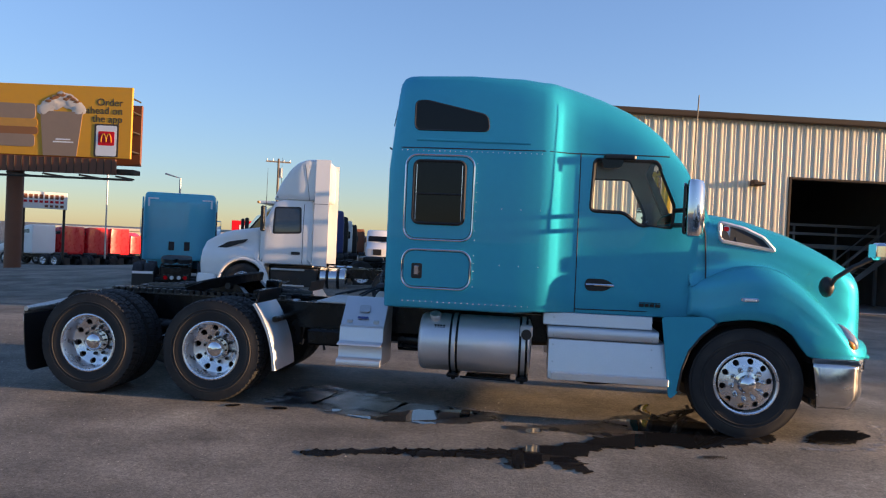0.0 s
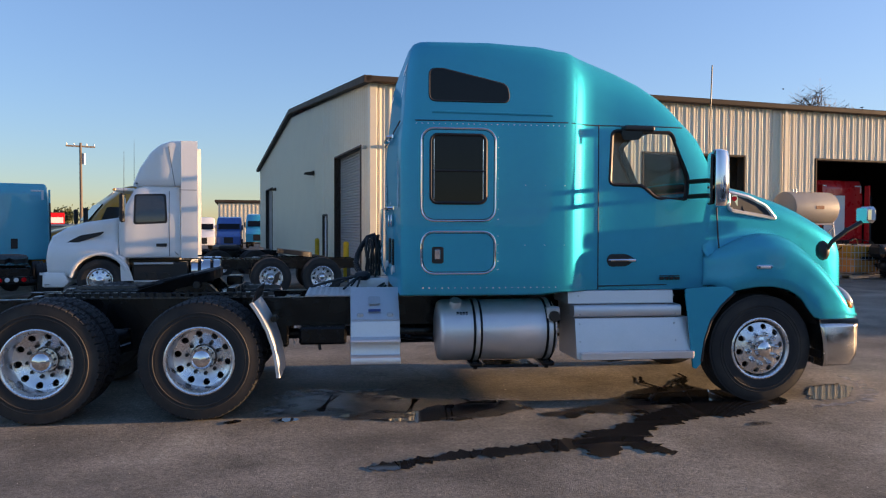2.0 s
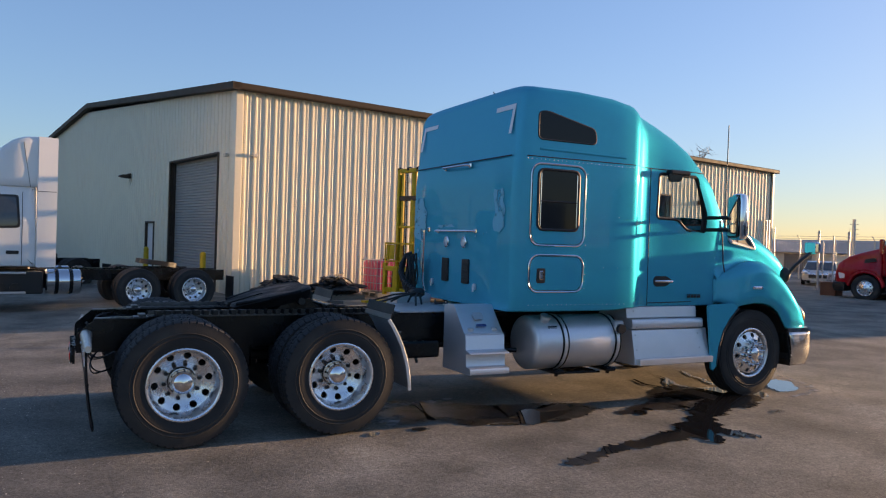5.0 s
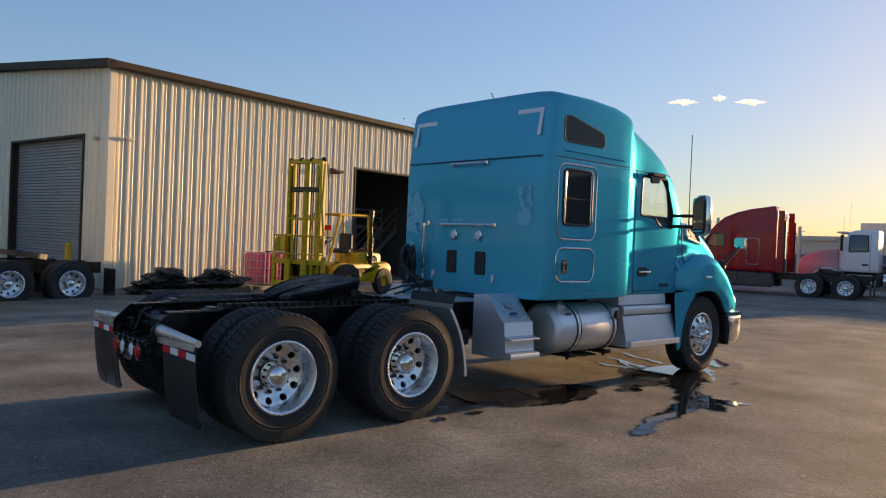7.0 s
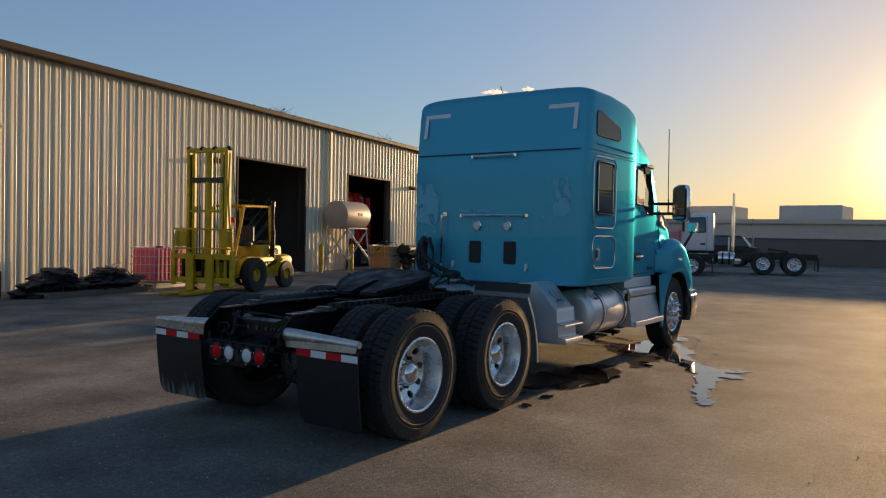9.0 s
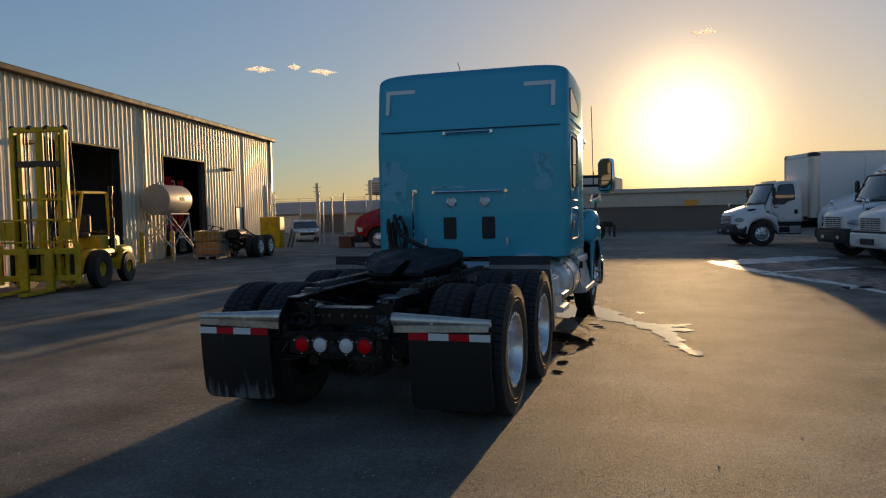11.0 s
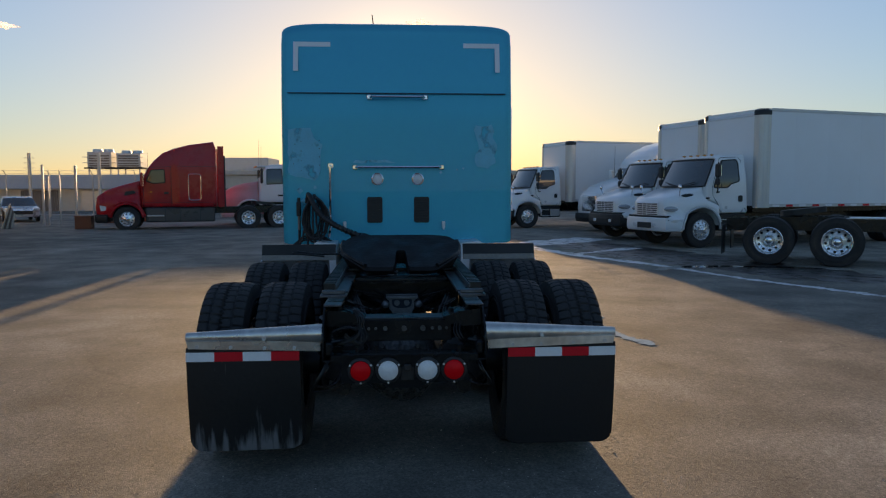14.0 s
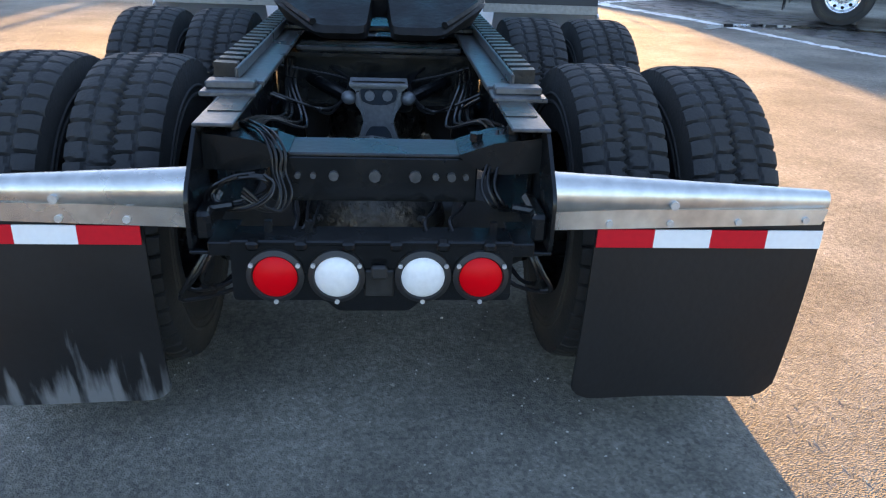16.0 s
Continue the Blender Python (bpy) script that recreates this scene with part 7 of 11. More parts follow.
def side_panel(poly, w, t=0.012, taper=None):
    bm = bmesh.new()
    for s in (-1, 1):
        k = taper or (lambda x, z: 1.0)
        a = [bm.verts.new((x, s * (w * k(x, z) + t), z)) for x, z in poly]
        b = [bm.verts.new((x, s * (w * k(x, z) - 0.02), z)) for x, z in poly]
        bm.faces.new(a)
        for i in range(len(a)):
            j = (i + 1) % len(a)
            bm.faces.new((a[i], a[j], b[j], b[i]))
    bmesh.ops.recalc_face_normals(bm, faces=bm.faces)
    return bm


def sided(name, poly, w, mat, parent, t=0.012, taper=None, label=""):
    """The same panel on both sides, one part each, lying on the tapered body."""
    for s in (-1, 1):
        bm = bmesh.new()
        a = [bm.verts.new((x, t, z)) for x, z in poly]
        b = [bm.verts.new((x, -0.02, z)) for x, z in poly]
        bm.faces.new(a)
        for i in range(len(a)):
            j = (i + 1) % len(a)
            bm.faces.new((a[i], a[j], b[j], b[i]))
        if taper:
            for axis, k in ((Vector((1, 0, 0)), 0), (Vector((0, 0, 1)), 1)):
                lo, hi = min(p[k] for p in poly), max(p[k] for p in poly)
                n = int((hi - lo) / 0.12)
                for i in range(1, n):
                    c = lo + (hi - lo) * i / n
                    bmesh.ops.bisect_plane(bm, geom=bm.verts[:] + bm.edges[:] + bm.faces[:], plane_co=axis * c, plane_no=axis)
        for v in bm.verts:
            v.co.y = s * (w * (taper(v.co.x, v.co.z) if taper else 1.0) + v.co.y)
        bmesh.ops.recalc_face_normals(bm, faces=bm.faces)
        part(name, bm, mat, parent, label)


def arch_poly(top, r=0.62, cx=0.0, cz=TR, z0=0.62):
    """A fender outline from front to back over the wheel: the top points given, then the arch."""
    a0 = math.degrees(math.asin(max(-1, min(1, (z0 - cz) / r))))
    arc = [(cx + r * math.cos(radians(a)), cz + r * math.sin(radians(a))) for a in [180 - a0 - (180 - 2 * a0) * i / 10 for i in range(11)]]
    return top + arc


def rear_chassis(t, x0, x1, tandem, mat=None, fw=True, tank=None, flaps=True):
    for s in (-1, 1):
        bm = bmesh.new()
        c_rail(bm, s, x1, x0, 0.72, 0.98, 0.43)
        part("frame_rail", bm, M_BLACK, t)
        if flaps:
            part("mud_flap", box(x1 - 0.02, x1, s * 0.6, s * 1.18, 0.2, 0.85, 0.004), M_FLAP, t)
        if tank:
            bm = bmesh.new()
            lathe(bm, [(0.0001, tank[0]), (0.25, tank[0]), (0.29, tank[0] - 0.03), (0.29, tank[1] + 0.03), (0.25, tank[1]), (0.0001, tank[1])], 28, "x", pose(0, s * 0.86, 0.72))
            bmesh.ops.recalc_face_normals(bm, faces=bm.faces)
            tk = part("fuel_tank", bm, tank[2], t)
            for k in (0.3, 0.7):
                bm = bmesh.new()
                x = tank[0] + (tank[1] - tank[0]) * k
                lathe(bm, [(0.292, x - 0.04), (0.3, x), (0.292, x + 0.04)], 28, "x", pose(0, s * 0.86, 0.72))
                part("tank_strap", bm, M_BLACK, tk)
    for x in (x1 + 0.1, tandem + 0.3, (x0 + tandem) / 2):
        part("crossmember", box(x - 0.06, x + 0.06, -0.42, 0.42, 0.74, 0.95, 0.01), M_BLACK, t)
    for xa in (tandem - 0.66, tandem + 0.66):
        bm = bmesh.new()
        cyl(bm, (xa, -1.0, TR), (xa, 1.0, TR), 0.08, None, 12)
        blob(bm, (xa, 0, TR), (0.22, 0.24, 0.22), 2, 0.05)
        part("drive_axle", bm, M_DARKMETAL, t)
        dual(t, xa, spin=xa * 40)
    bm = bmesh.new()
    cbox(bm, tandem - 0.75, tandem + 0.75, -0.4, 0.4, 0.98, 1.0, 0.01)
    for s in (-1, 1):
        cbox(bm, tandem - 0.9, tandem + 0.9, s * 0.36, s * 0.44, 0.98, 1.03, 0.01)
    part("slider_base", bm, M_BLACK, t)
    if fw:
        bm = bmesh.new()
        o = [(-0.5, 0.1), (-0.42, 0.36), (-0.2, 0.46), (0.28, 0.43), (0.46, 0.25), (0.46, -0.25), (0.28, -0.43), (-0.2, -0.46), (-0.42, -0.36), (-0.5, -0.1), (-0.2, 0)]
        prism(bm, round_poly(o, 0.05), "z", 0, 0.12, Matrix.Translation((tandem, 0, 1.08)) @ Matrix.Rotation(radians(-7), 4, "Y"))
        part("fifth_wheel", bm, M_TARP, t)


def mirrors(t, x, y, z0, z1, mat):
    for s in (-1, 1):
        bm = bmesh.new()
        cbox(bm, x - 0.06, x + 0.06, s * y - 0.11, s * y + 0.11, z0, z1, 0.04)
        mm = part("mirror", bm, mat, t)
        bm = bmesh.new()
        for z in (z0 + 0.1, z1 - 0.1):
            tube(bm, [(x - 0.02, s * (y - 0.32), z), (x, s * y, z)], 0.016, 6)
        part("mirror_arm", bm, M_PLASTIC, mm)
        part("mirror_glass", box(x - 0.068, x - 0.06, s * y - 0.09, s * y + 0.09, z0 + 0.03, z1 - 0.03, 0.003), M_MIRROR, mm)


def nose_taper(x, z):
    return 1.0 - 0.22 * sstep(0.2, 1.5, x)


def day_cab(label, paint, fairing, m, group="", tall=True, scoop=True, hood_paint=None, stack=False):
    t = thing("day_cab_truck", label, "truck", m, group)
    cabw = 1.06
    bm = bmesh.new()
    top = [(1.22, 0.68), (1.25, 1.0), (1.2, 1.4), (1.12, 1.6), (0.75, 1.82), (0.33, 1.95), (-0.42, 2.06), (-0.42, 1.15), (-0.58, 1.08), (-0.60, 0.62)]
    pillow(bm, arch_poly(top), 1.14, 0.12, lambda x, z: nose_taper(x, z) * (1 - 0.16 * sstep(1.25, 1.5, z)))
    hood = part("hood", bm, hood_paint or paint, t, "", 50)
    if stack:
        st = bmesh.new()
        cyl(st, (-2.75, -0.75, 1.0), (-2.75, -0.75, 3.0), 0.09, None, 14)
        cyl(st, (-2.75, -0.75, 3.0), (-2.75, -0.75, 3.9), 0.06, None, 12)
        part("exhaust_stack", st, M_CHROME, t, "tall chrome exhaust stack")
        part("headache_rack", box(-2.62, -2.55, -0.9, 0.9, 1.0, 1.75, 0.02), M_CHROME, t)
    arc = [(0.66 * math.cos(radians(a)), TR + 0.66 * math.sin(radians(a))) for a in range(8, 173, 15)]
    for s in (-1, 1):
        bm = bmesh.new()
        tube(bm, [(x, s * 1.13 * nose_taper(x, z), z) for x, z in arc], 0.05, 8)
        part("fender_flare", bm, paint, hood)
    part("bumper", pillow(bmesh.new(), round_poly([(0.8, 0.35), (1.33, 0.35), (1.32, 0.66), (1.29, 0.72), (0.8, 0.72), (0.68, 0.5)], 0.05), 1.18, 0.08, nose_taper), paint, t)
    if scoop:
        sided("hood_vent", round_poly([(0.75, 1.36), (0.0, 1.62), (-0.1, 1.72), (0.45, 1.62), (0.8, 1.43)], 0.04), 0.99, M_PLASTIC, hood, 0.016, nose_taper)
    sided("headlamp", round_poly([(0.95, 0.82), (1.03, 1.1), (0.85, 1.26), (0.75, 1.05)], 0.05), 1.08, M_LAMPGLASS, hood, 0.01, nose_taper)
    sided("turn_lamp", round_poly([(0.98, 0.80), (1.01, 0.92), (0.9, 0.95), (0.82, 0.85)], 0.03), 1.10, M_AMBER, hood, 0.012, nose_taper)
    bm = bmesh.new()
    cabtaper = lambda x, z: 1.0 - 0.1 * sstep(2.0, 2.9, z)
    pillow(bm, round_poly([(-0.42, 1.05), (-0.42, 2.04), (-0.78, 2.78), (-1.0, 2.86), (-1.88, 2.88), (-1.9, 1.05)], 0.06), cabw, 0.09, cabtaper)
    cab = part("cab", bm, paint, t)
    sided("window_seal", round_poly([(-0.77, 1.89), (-0.79, 2.65), (-1.53, 2.67), (-1.57, 1.93)], 0.08), cabw, M_PLASTIC, cab, 0.004, cabtaper)
    sided("door_window", round_poly([(-0.82, 1.94), (-0.84, 2.6), (-1.48, 2.62), (-1.52, 1.98)], 0.06), cabw, M_GREYGLASS, cab, 0.009, cabtaper)
    sided("door_seam", [(-1.6, 1.1), (-1.6, 2.74), (-1.613, 2.74), (-1.613, 1.1)], cabw, M_SEAM, cab, 0.004, cabtaper)
    sided("door_handle", rrect(-1.55, -1.3, 1.34, 1.42, 0.02), cabw, M_PLASTIC, cab, 0.02, cabtaper)
    bm = bmesh.new()
    v = [bm.verts.new(p) for p in ((-0.41, -0.93, 2.07), (-0.41, 0.93, 2.07), (-0.76, 0.86, 2.74), (-0.76, -0.86, 2.74))]
    bm.faces.new(v)
    part("windshield", bm, M_GREYGLASS, cab)
    if tall:
        bm = bmesh.new()
        prof = round_poly([(-0.72, 2.84), (-0.9, 3.3), (-1.17, 3.7), (-1.4, 3.9), (-1.65, 3.99), (-2.2, 4.02), (-2.22, 2.85)], 0.08)
        pillow(bm, prof, 1.03, 0.1, lambda x, z: 0.86 + 0.14 * sstep(-0.7, -1.6, x))
        part("roof_fairing", bm, fairing, t, "tall curved roof air fairing")
        bm = bmesh.new()
        tube(bm, [(-1.75, 1.032, 2.86), (-1.6, 1.032, 3.85)], 0.006, 6)
        part("fairing_seam", bm, M_SEAM, t)
        for s in (-1, 1):
            bm = bmesh.new()
            rings(bm, [[Vector((x, s * y, z)) for x, y in ((-2.29, 1.03 - q), (-2.29, 1.085 - q), (-1.9, 1.085 - q), (-1.885, 1.06 - q), (-1.885, 1.03 - q))] for z, q in ((1.05, 0.0), (2.8, 0.0), (3.9, 0.035), (4.0, 0.06))])
            bmesh.ops.recalc_face_normals(bm, faces=bm.faces)
            ext = part("side_extender", bm, fairing, t)
            part("extender_joint", box(-2.27, -1.89, min(s * 1.0855, s * 1.088), max(s * 1.0855, s * 1.088), 2.76, 2.772, 0.0008), M_SEAM, ext)
    vis = part("sun_visor", box(-0.78, -0.32, -0.9, 0.9, 2.72, 2.80, 0.03, None), paint, t)
    for y in (-0.86, -0.45, 0.0, 0.45, 0.86):
        part("marker_lamp", box(-0.36, -0.28, y - 0.06, y + 0.06, 2.73, 2.79, 0.015), M_AMBER, vis)
    mirrors(t, -0.55, 1.30, 1.95, 2.65, M_PLASTIC)
    for s in (-1, 1):
        st = part("step_box", box(-2.05, -0.75, min(s * 0.7, s * 1.1), max(s * 0.7, s * 1.1), 0.45, 0.95, 0.03), M_PLASTIC, t)
        for z in (0.46, 0.9):
            part("step", box(-1.7, -0.78, min(s * 1.1, s * 1.16), max(s * 1.1, s * 1.16), z, z + 0.05, 0.01), M_ALUDULL, st)
        for x in (-1.5, -1.2, -0.95):
            bm = bmesh.new()
            cyl(bm, (x, s * 1.1, 0.58), (x, s * 1.13, 0.58), 0.12, None, 16)
            part("air_tank", bm, M_DARKMETAL, st)
    bm = bmesh.new()
    cbox(bm, -1.85, 1.0, -0.42, 0.42, 0.6, 1.15, 0.05)
    part("engine", bm, M_DARKMETAL, t)
    for y in (-1.15, 1.15):
        bm = bmesh.new()
        cyl(bm, (-0.55, y * 0.86, 2.6), (-0.56, y * 0.86, 4.2 if y < 0 else 3.7), 0.008, 0.004, 6)
        part("antenna", bm, M_PLASTIC, t)
    for s in (-1, 1):
        wheel(t, 0, s * 0.985, s, True, spin=20)
    rear_chassis(t, 1.2, -6.4, -4.75, tank=(-2.1, -2.85, M_CHROME))
    return t


def sleeper_tractor(label, paint, m, group="", wb=5.55, rear=-3.45, ztop=3.55, skirts=True, name="sleeper_truck"):
    t = thing(name, label, "truck", m, group)
    bm = bmesh.new()
    top = [(1.18, 0.6), (1.22, 1.0), (1.16, 1.46), (0.75, 1.74), (0.1, 1.95), (-0.55, 2.12), (-0.55, 1.05), (-0.62, 0.6)]
    tap = lambda x, z: (1 - 0.2 * sstep(0.2, 1.2, x)) * (1 - 0.18 * sstep(1.2, 1.5, z))
    pillow(bm, arch_poly(top), 1.16, 0.12, tap)
    hood = part("hood", bm, paint, t, "", 50)
    arc = [(0.64 * math.cos(radians(a)), TR + 0.64 * math.sin(radians(a))) for a in range(6, 175, 12)]
    for s in (-1, 1):
        bm = bmesh.new()
        tube(bm, [(x, s * 1.14 * tap(x, z), z) for x, z in arc], 0.05, 8)
        part("fender_flare", bm, paint, hood)
    part("bumper", pillow(bmesh.new(), round_poly([(0.75, 0.36), (1.2, 0.36), (1.27, 0.5), (1.25, 0.72), (0.75, 0.72)], 0.04), 1.18, 0.08, lambda x, z: 1 - 0.12 * sstep(0.4, 1.2, x)), M_DARKMETAL, t)
    part("grille", box(1.17, 1.24, -0.5, 0.5, 0.8, 1.4, 0.03), M_CHROME, t)
    sided("hood_vent", round_poly([(0.1, 1.5), (-0.35, 1.58), (-0.3, 1.72), (0.05, 1.66)], 0.04), 0.99, M_PLASTIC, hood, 0.012)
    sided("headlamp", round_poly([(1.0, 0.85), (1.05, 1.1), (0.8, 1.05), (0.75, 0.9)], 0.05), 1.0, M_CLEARLENS, hood, 0.01)
    bm = bmesh.new()
    ct = lambda x, z: (1.0 if x < -1.9 else 0.92) - 0.06 * sstep(2.6, 3.5, z) - 0.05 * sstep(-1.2, -0.5, x)
    side = round_poly([(-0.55, 1.0), (-0.55, 2.1), (-0.86, 2.66), (-1.08, 2.94), (-1.45, ztop - 0.5), (-1.9, ztop - 0.31), (-2.5, ztop - 0.15), (rear + 0.1, ztop), (rear, ztop - 0.3), (rear, 1.0)], 0.06)
    pillow(bm, side, 1.19, 0.1, ct)
    cab = part("cab_body", bm, paint, t)
    dwin = round_poly([(-0.78, 2.1), (-0.98, 2.56), (-1.5, 2.58), (-1.52, 2.04), (-1.05, 2.0)], 0.05)
    sided("door_window", dwin, 1.19, M_GREYGLASS, cab, 0.006, ct)
    for s in (-1, 1):
        bm = bmesh.new()
        tube(bm, [(x, s * (1.19 * ct(x, z) + 0.006), z) for x, z in dwin], 0.02, 6, True)
        part("window_seal", bm, M_PLASTIC, cab)
        for seam in ([(-0.66, 1.05), (-0.66, 2.1), (-0.92, 2.66)], [(-0.92, 2.66), (-1.9, 2.72), (rear + 0.02, 2.72)], [(-0.6, 1.2), (rear + 0.02, 1.2)]):
            bm = bmesh.new()
            tube(bm, [(x, s * (1.19 * ct(x, z) - 0.001), z) for x, z in dense(seam, 0.12)], 0.007, 5)
            part("body_seam", bm, M_SEAM, cab)
    sided("door_handle", rrect(-1.66, -1.46, 1.56, 1.64, 0.03), 1.19, M_PLASTIC, cab, 0.02, ct)
    sided("cab_lamp", rrect(-1.0, -0.9, 1.62, 1.67, 0.02), 1.19, M_AMBER, cab, 0.015, ct)
    sided("door_seam", [(-1.75, 1.05), (-1.75, 2.7), (-1.765, 2.7), (-1.765, 1.05)], 1.19, M_SEAM, cab, 0.004, ct)
    sided("sleeper_hatch", rrect(-2.95, -2.45, 1.3, 2.4, 0.1), 1.19, paint, cab, 0.01, ct)
    for s in (-1, 1):
        bm = bmesh.new()
        tube(bm, [(x, s * 1.2, z) for x, z in rrect(-2.95, -2.45, 1.3, 2.4, 0.1)], 0.014, 6, True)
        part("hatch_trim", bm, M_CHROME, cab)
    bm = bmesh.new()
    v = [bm.verts.new(p) for p in ((-0.535, -0.95, 2.12), (-0.535, 0.95, 2.12), (-0.865, 0.9, 2.65), (-0.865, -0.9, 2.65))]
    bm.faces.new(v)
    part("windshield", bm, M_GREYGLASS, cab)
    ext = part("side_extender", box(rear - 0.30, rear - 0.05, -1.2, -1.16, 1.0, ztop - 0.2, 0.01), paint, t)
    part("extender_edge", box(rear - 0.36, rear - 0.30, -1.2, -1.16, 1.0, ztop - 0.6, 0.01), M_SEAM, ext)
    ext = part("side_extender", box(rear - 0.30, rear - 0.05, 1.16, 1.2, 1.0, ztop - 0.2, 0.01), paint, t)
    part("extender_edge", box(rear - 0.36, rear - 0.30, 1.16, 1.2, 1.0, ztop - 0.6, 0.01), M_SEAM, ext)
    if skirts:
        for s in (-1, 1):
            sk = part("side_skirt", box(rear + 0.1, -0.72, s * 0.7, s * 1.17, 0.38, 0.99, 0.05), M_SKIRT, t)
            for x in (-1.5, -2.1, -2.9):
                part("skirt_joint", box(x - 0.01, x + 0.01, min(s * 1.168, s * 1.175), max(s * 1.168, s * 1.175), 0.42, 0.96, 0.002), M_SEAM, sk)
            part("skirt_step", box(-1.45, -0.78, min(s * 1.16, s * 1.2), max(s * 1.16, s * 1.2), 0.62, 0.68, 0.01), M_ALUDULL, sk)
    mirrors(t, -0.62, 1.32, 1.85, 2.45, paint)
    bm = bmesh.new()
    cyl(bm, (-0.7, -1.2, 2.0), (-0.72, -1.2, 3.4), 0.008, 0.005, 6)
    part("antenna", bm, M_PLASTIC, t)
    part("engine", box(-3.3, 0.9, -0.42, 0.42, 0.6, 1.1, 0.05), M_DARKMETAL, t)
    for s in (-1, 1):
        wheel(t, 0, s * 0.985, s, True, spin=30)
        part("reflective_tape", box(rear - 0.012, rear - 0.004, s * 1.04, s * 0.98, ztop - 0.5, ztop - 0.2, 0.001), M_TAPEW, t)
        part("reflective_tape", box(rear - 0.012, rear - 0.004, s * 1.04, s * 0.7, ztop - 0.25, ztop - 0.2, 0.001), M_TAPEW, t)
        part("air_vent", box(rear - 0.02, rear - 0.002, s * 0.25 - 0.09, s * 0.25 + 0.09, 1.35, 1.65, 0.005), M_PLASTIC, t)
    rear_chassis(t, 0.9, -wb - 1.5, -wb, tank=None)
    part("tail_lamp_bar", box(-wb - 1.55, -wb - 1.5, -0.4, 0.4, 0.58, 0.74, 0.01), M_BLACK, t)
    for y, mt in ((0.27, M_REDLENS), (0.1, M_CLEARLENS), (-0.1, M_CLEARLENS), (-0.27, M_REDLENS)):
        bm = bmesh.new()
        cyl(bm, (-wb - 1.55, y, 0.66), (-wb - 1.575, y, 0.66), 0.06, 0.05, 18)
        part("tail_lamp", bm, mt, t)
    for s in (-1, 1):
        part("reflector_strip", box(-wb - 1.53, -wb - 1.522, s * 0.62, s * 1.18, 0.76, 0.83, 0.001), M_TAPEW, t)
    return t


def box_truck(label, m, box_len=7.6, white_bumper=True, group="white box trucks in a row", box_top=3.92):
    t = thing("box_truck", label, "truck", m, group)
    bm = bmesh.new()
    top = [(0.96, 0.72), (1.0, 0.98), (0.99, 1.28), (0.9, 1.39), (0.55, 1.5), (0.2, 1.6), (-0.16, 1.7), (-0.24, 1.34), (-0.62, 1.18), (-0.64, 0.62)]
    tap = lambda x, z: (1 - 0.3 * sstep(0.1, 1.05, x) * sstep(0.8, 1.0, z) - 0.08 * sstep(0.3, 1.05, x)) * (1 - 0.17 * sstep(1.28, 1.5, z))
    pillow(bm, arch_poly(top, 0.6), 1.13, 0.1, tap)
    hood = part("hood", bm, M_WHITE, t, "", 50)
    for s in (-1, 1):
        bm = bmesh.new()
        arc = [(0.62 * math.cos(radians(a)), 0.52 + 0.62 * math.sin(radians(a))) for a in range(0, 181, 15)]
        tube(bm, [(x, s * 1.13 * tap(x, z) , z) for x, z in arc], 0.035, 8)
        part("arch_lip", bm, M_ALUDULL, hood, "grey wheel arch lip")
        part("hood_latch", box(-0.28, -0.16, min(s * 1.04, s * 1.075), max(s * 1.04, s * 1.075), 1.36, 1.41, 0.01), M_PLASTIC, hood)
    bump = part("bumper", pillow(bmesh.new(), round_poly([(0.6, 0.45), (1.06, 0.45), (1.1, 0.55), (1.09, 0.84), (0.6, 0.84)], 0.04), 1.12, 0.08, lambda x, z: 1 - 0.16 * sstep(0.55, 1.1, x)), M_WHITE if white_bumper else M_PLASTIC, t)
    part("bumper_gap", box(0.7, 1.03, -0.9, 0.9, 0.84, 0.9, 0.01), M_PLASTIC, bump)
    for s in (-1, 1):
        part("fog_lamp", box(1.115, 1.145, min(s * 0.52, s * 0.38), max(s * 0.52, s * 0.38), 0.58, 0.68, 0.02), M_CLEARLENS, bump)
    part("bumper_slot", box(1.11, 1.135, -0.32, 0.32, 0.54, 0.7, 0.02), M_PLASTIC, bump)
    gr = part("grille", box(0.97, 1.035, -0.5, 0.5, 0.88, 1.27, 0.03), M_ALU, hood, "silver grille with dark slots")
    for k in range(6):
        part("grille_slot", box(1.03, 1.04, -0.46, 0.46, 0.912 + k * 0.058, 0.94 + k * 0.058, 0.003), M_SEAM, gr)
    for y in (-0.2, 0.0, 0.2):
        part("grille_bar", box(1.034, 1.048, y - 0.01, y + 0.01, 0.89, 1.26, 0.003), M_ALU, gr)
    for s in (-1, 1):
        bm = bmesh.new()
        blob(bm, (0.76, s * 0.76, 1.08), (0.25, 0.15, 0.085), 2, 0)
        part("headlamp", bm, M_LAMPGLASS, hood, "clear almond headlamp with bright bowl")
        bm = bmesh.new()
        blob(bm, (0.28, s * 0.9, 1.46), (0.27, 0.06, 0.055), 2, 0)
        part("hood_scoop", bm, M_DARKMETAL, hood)
        bm = bmesh.new()
        tube(bm, [(0.55, s * 0.8, 1.42), (0.58, s * 0.86, 1.52), (0.6, s * 0.9, 1.62)], 0.012, 6)
        blob(bm, (0.6, s * 0.9, 1.69), (0.04, 0.07, 0.08), 2, 0)
        part("hood_mirror", bm, M_CHROME, hood, "small convex hood mirror on a stalk")
    bm = bmesh.new()
    cabt = lambda x, z: 1.0 - 0.11 * sstep(1.8, 2.65, z)
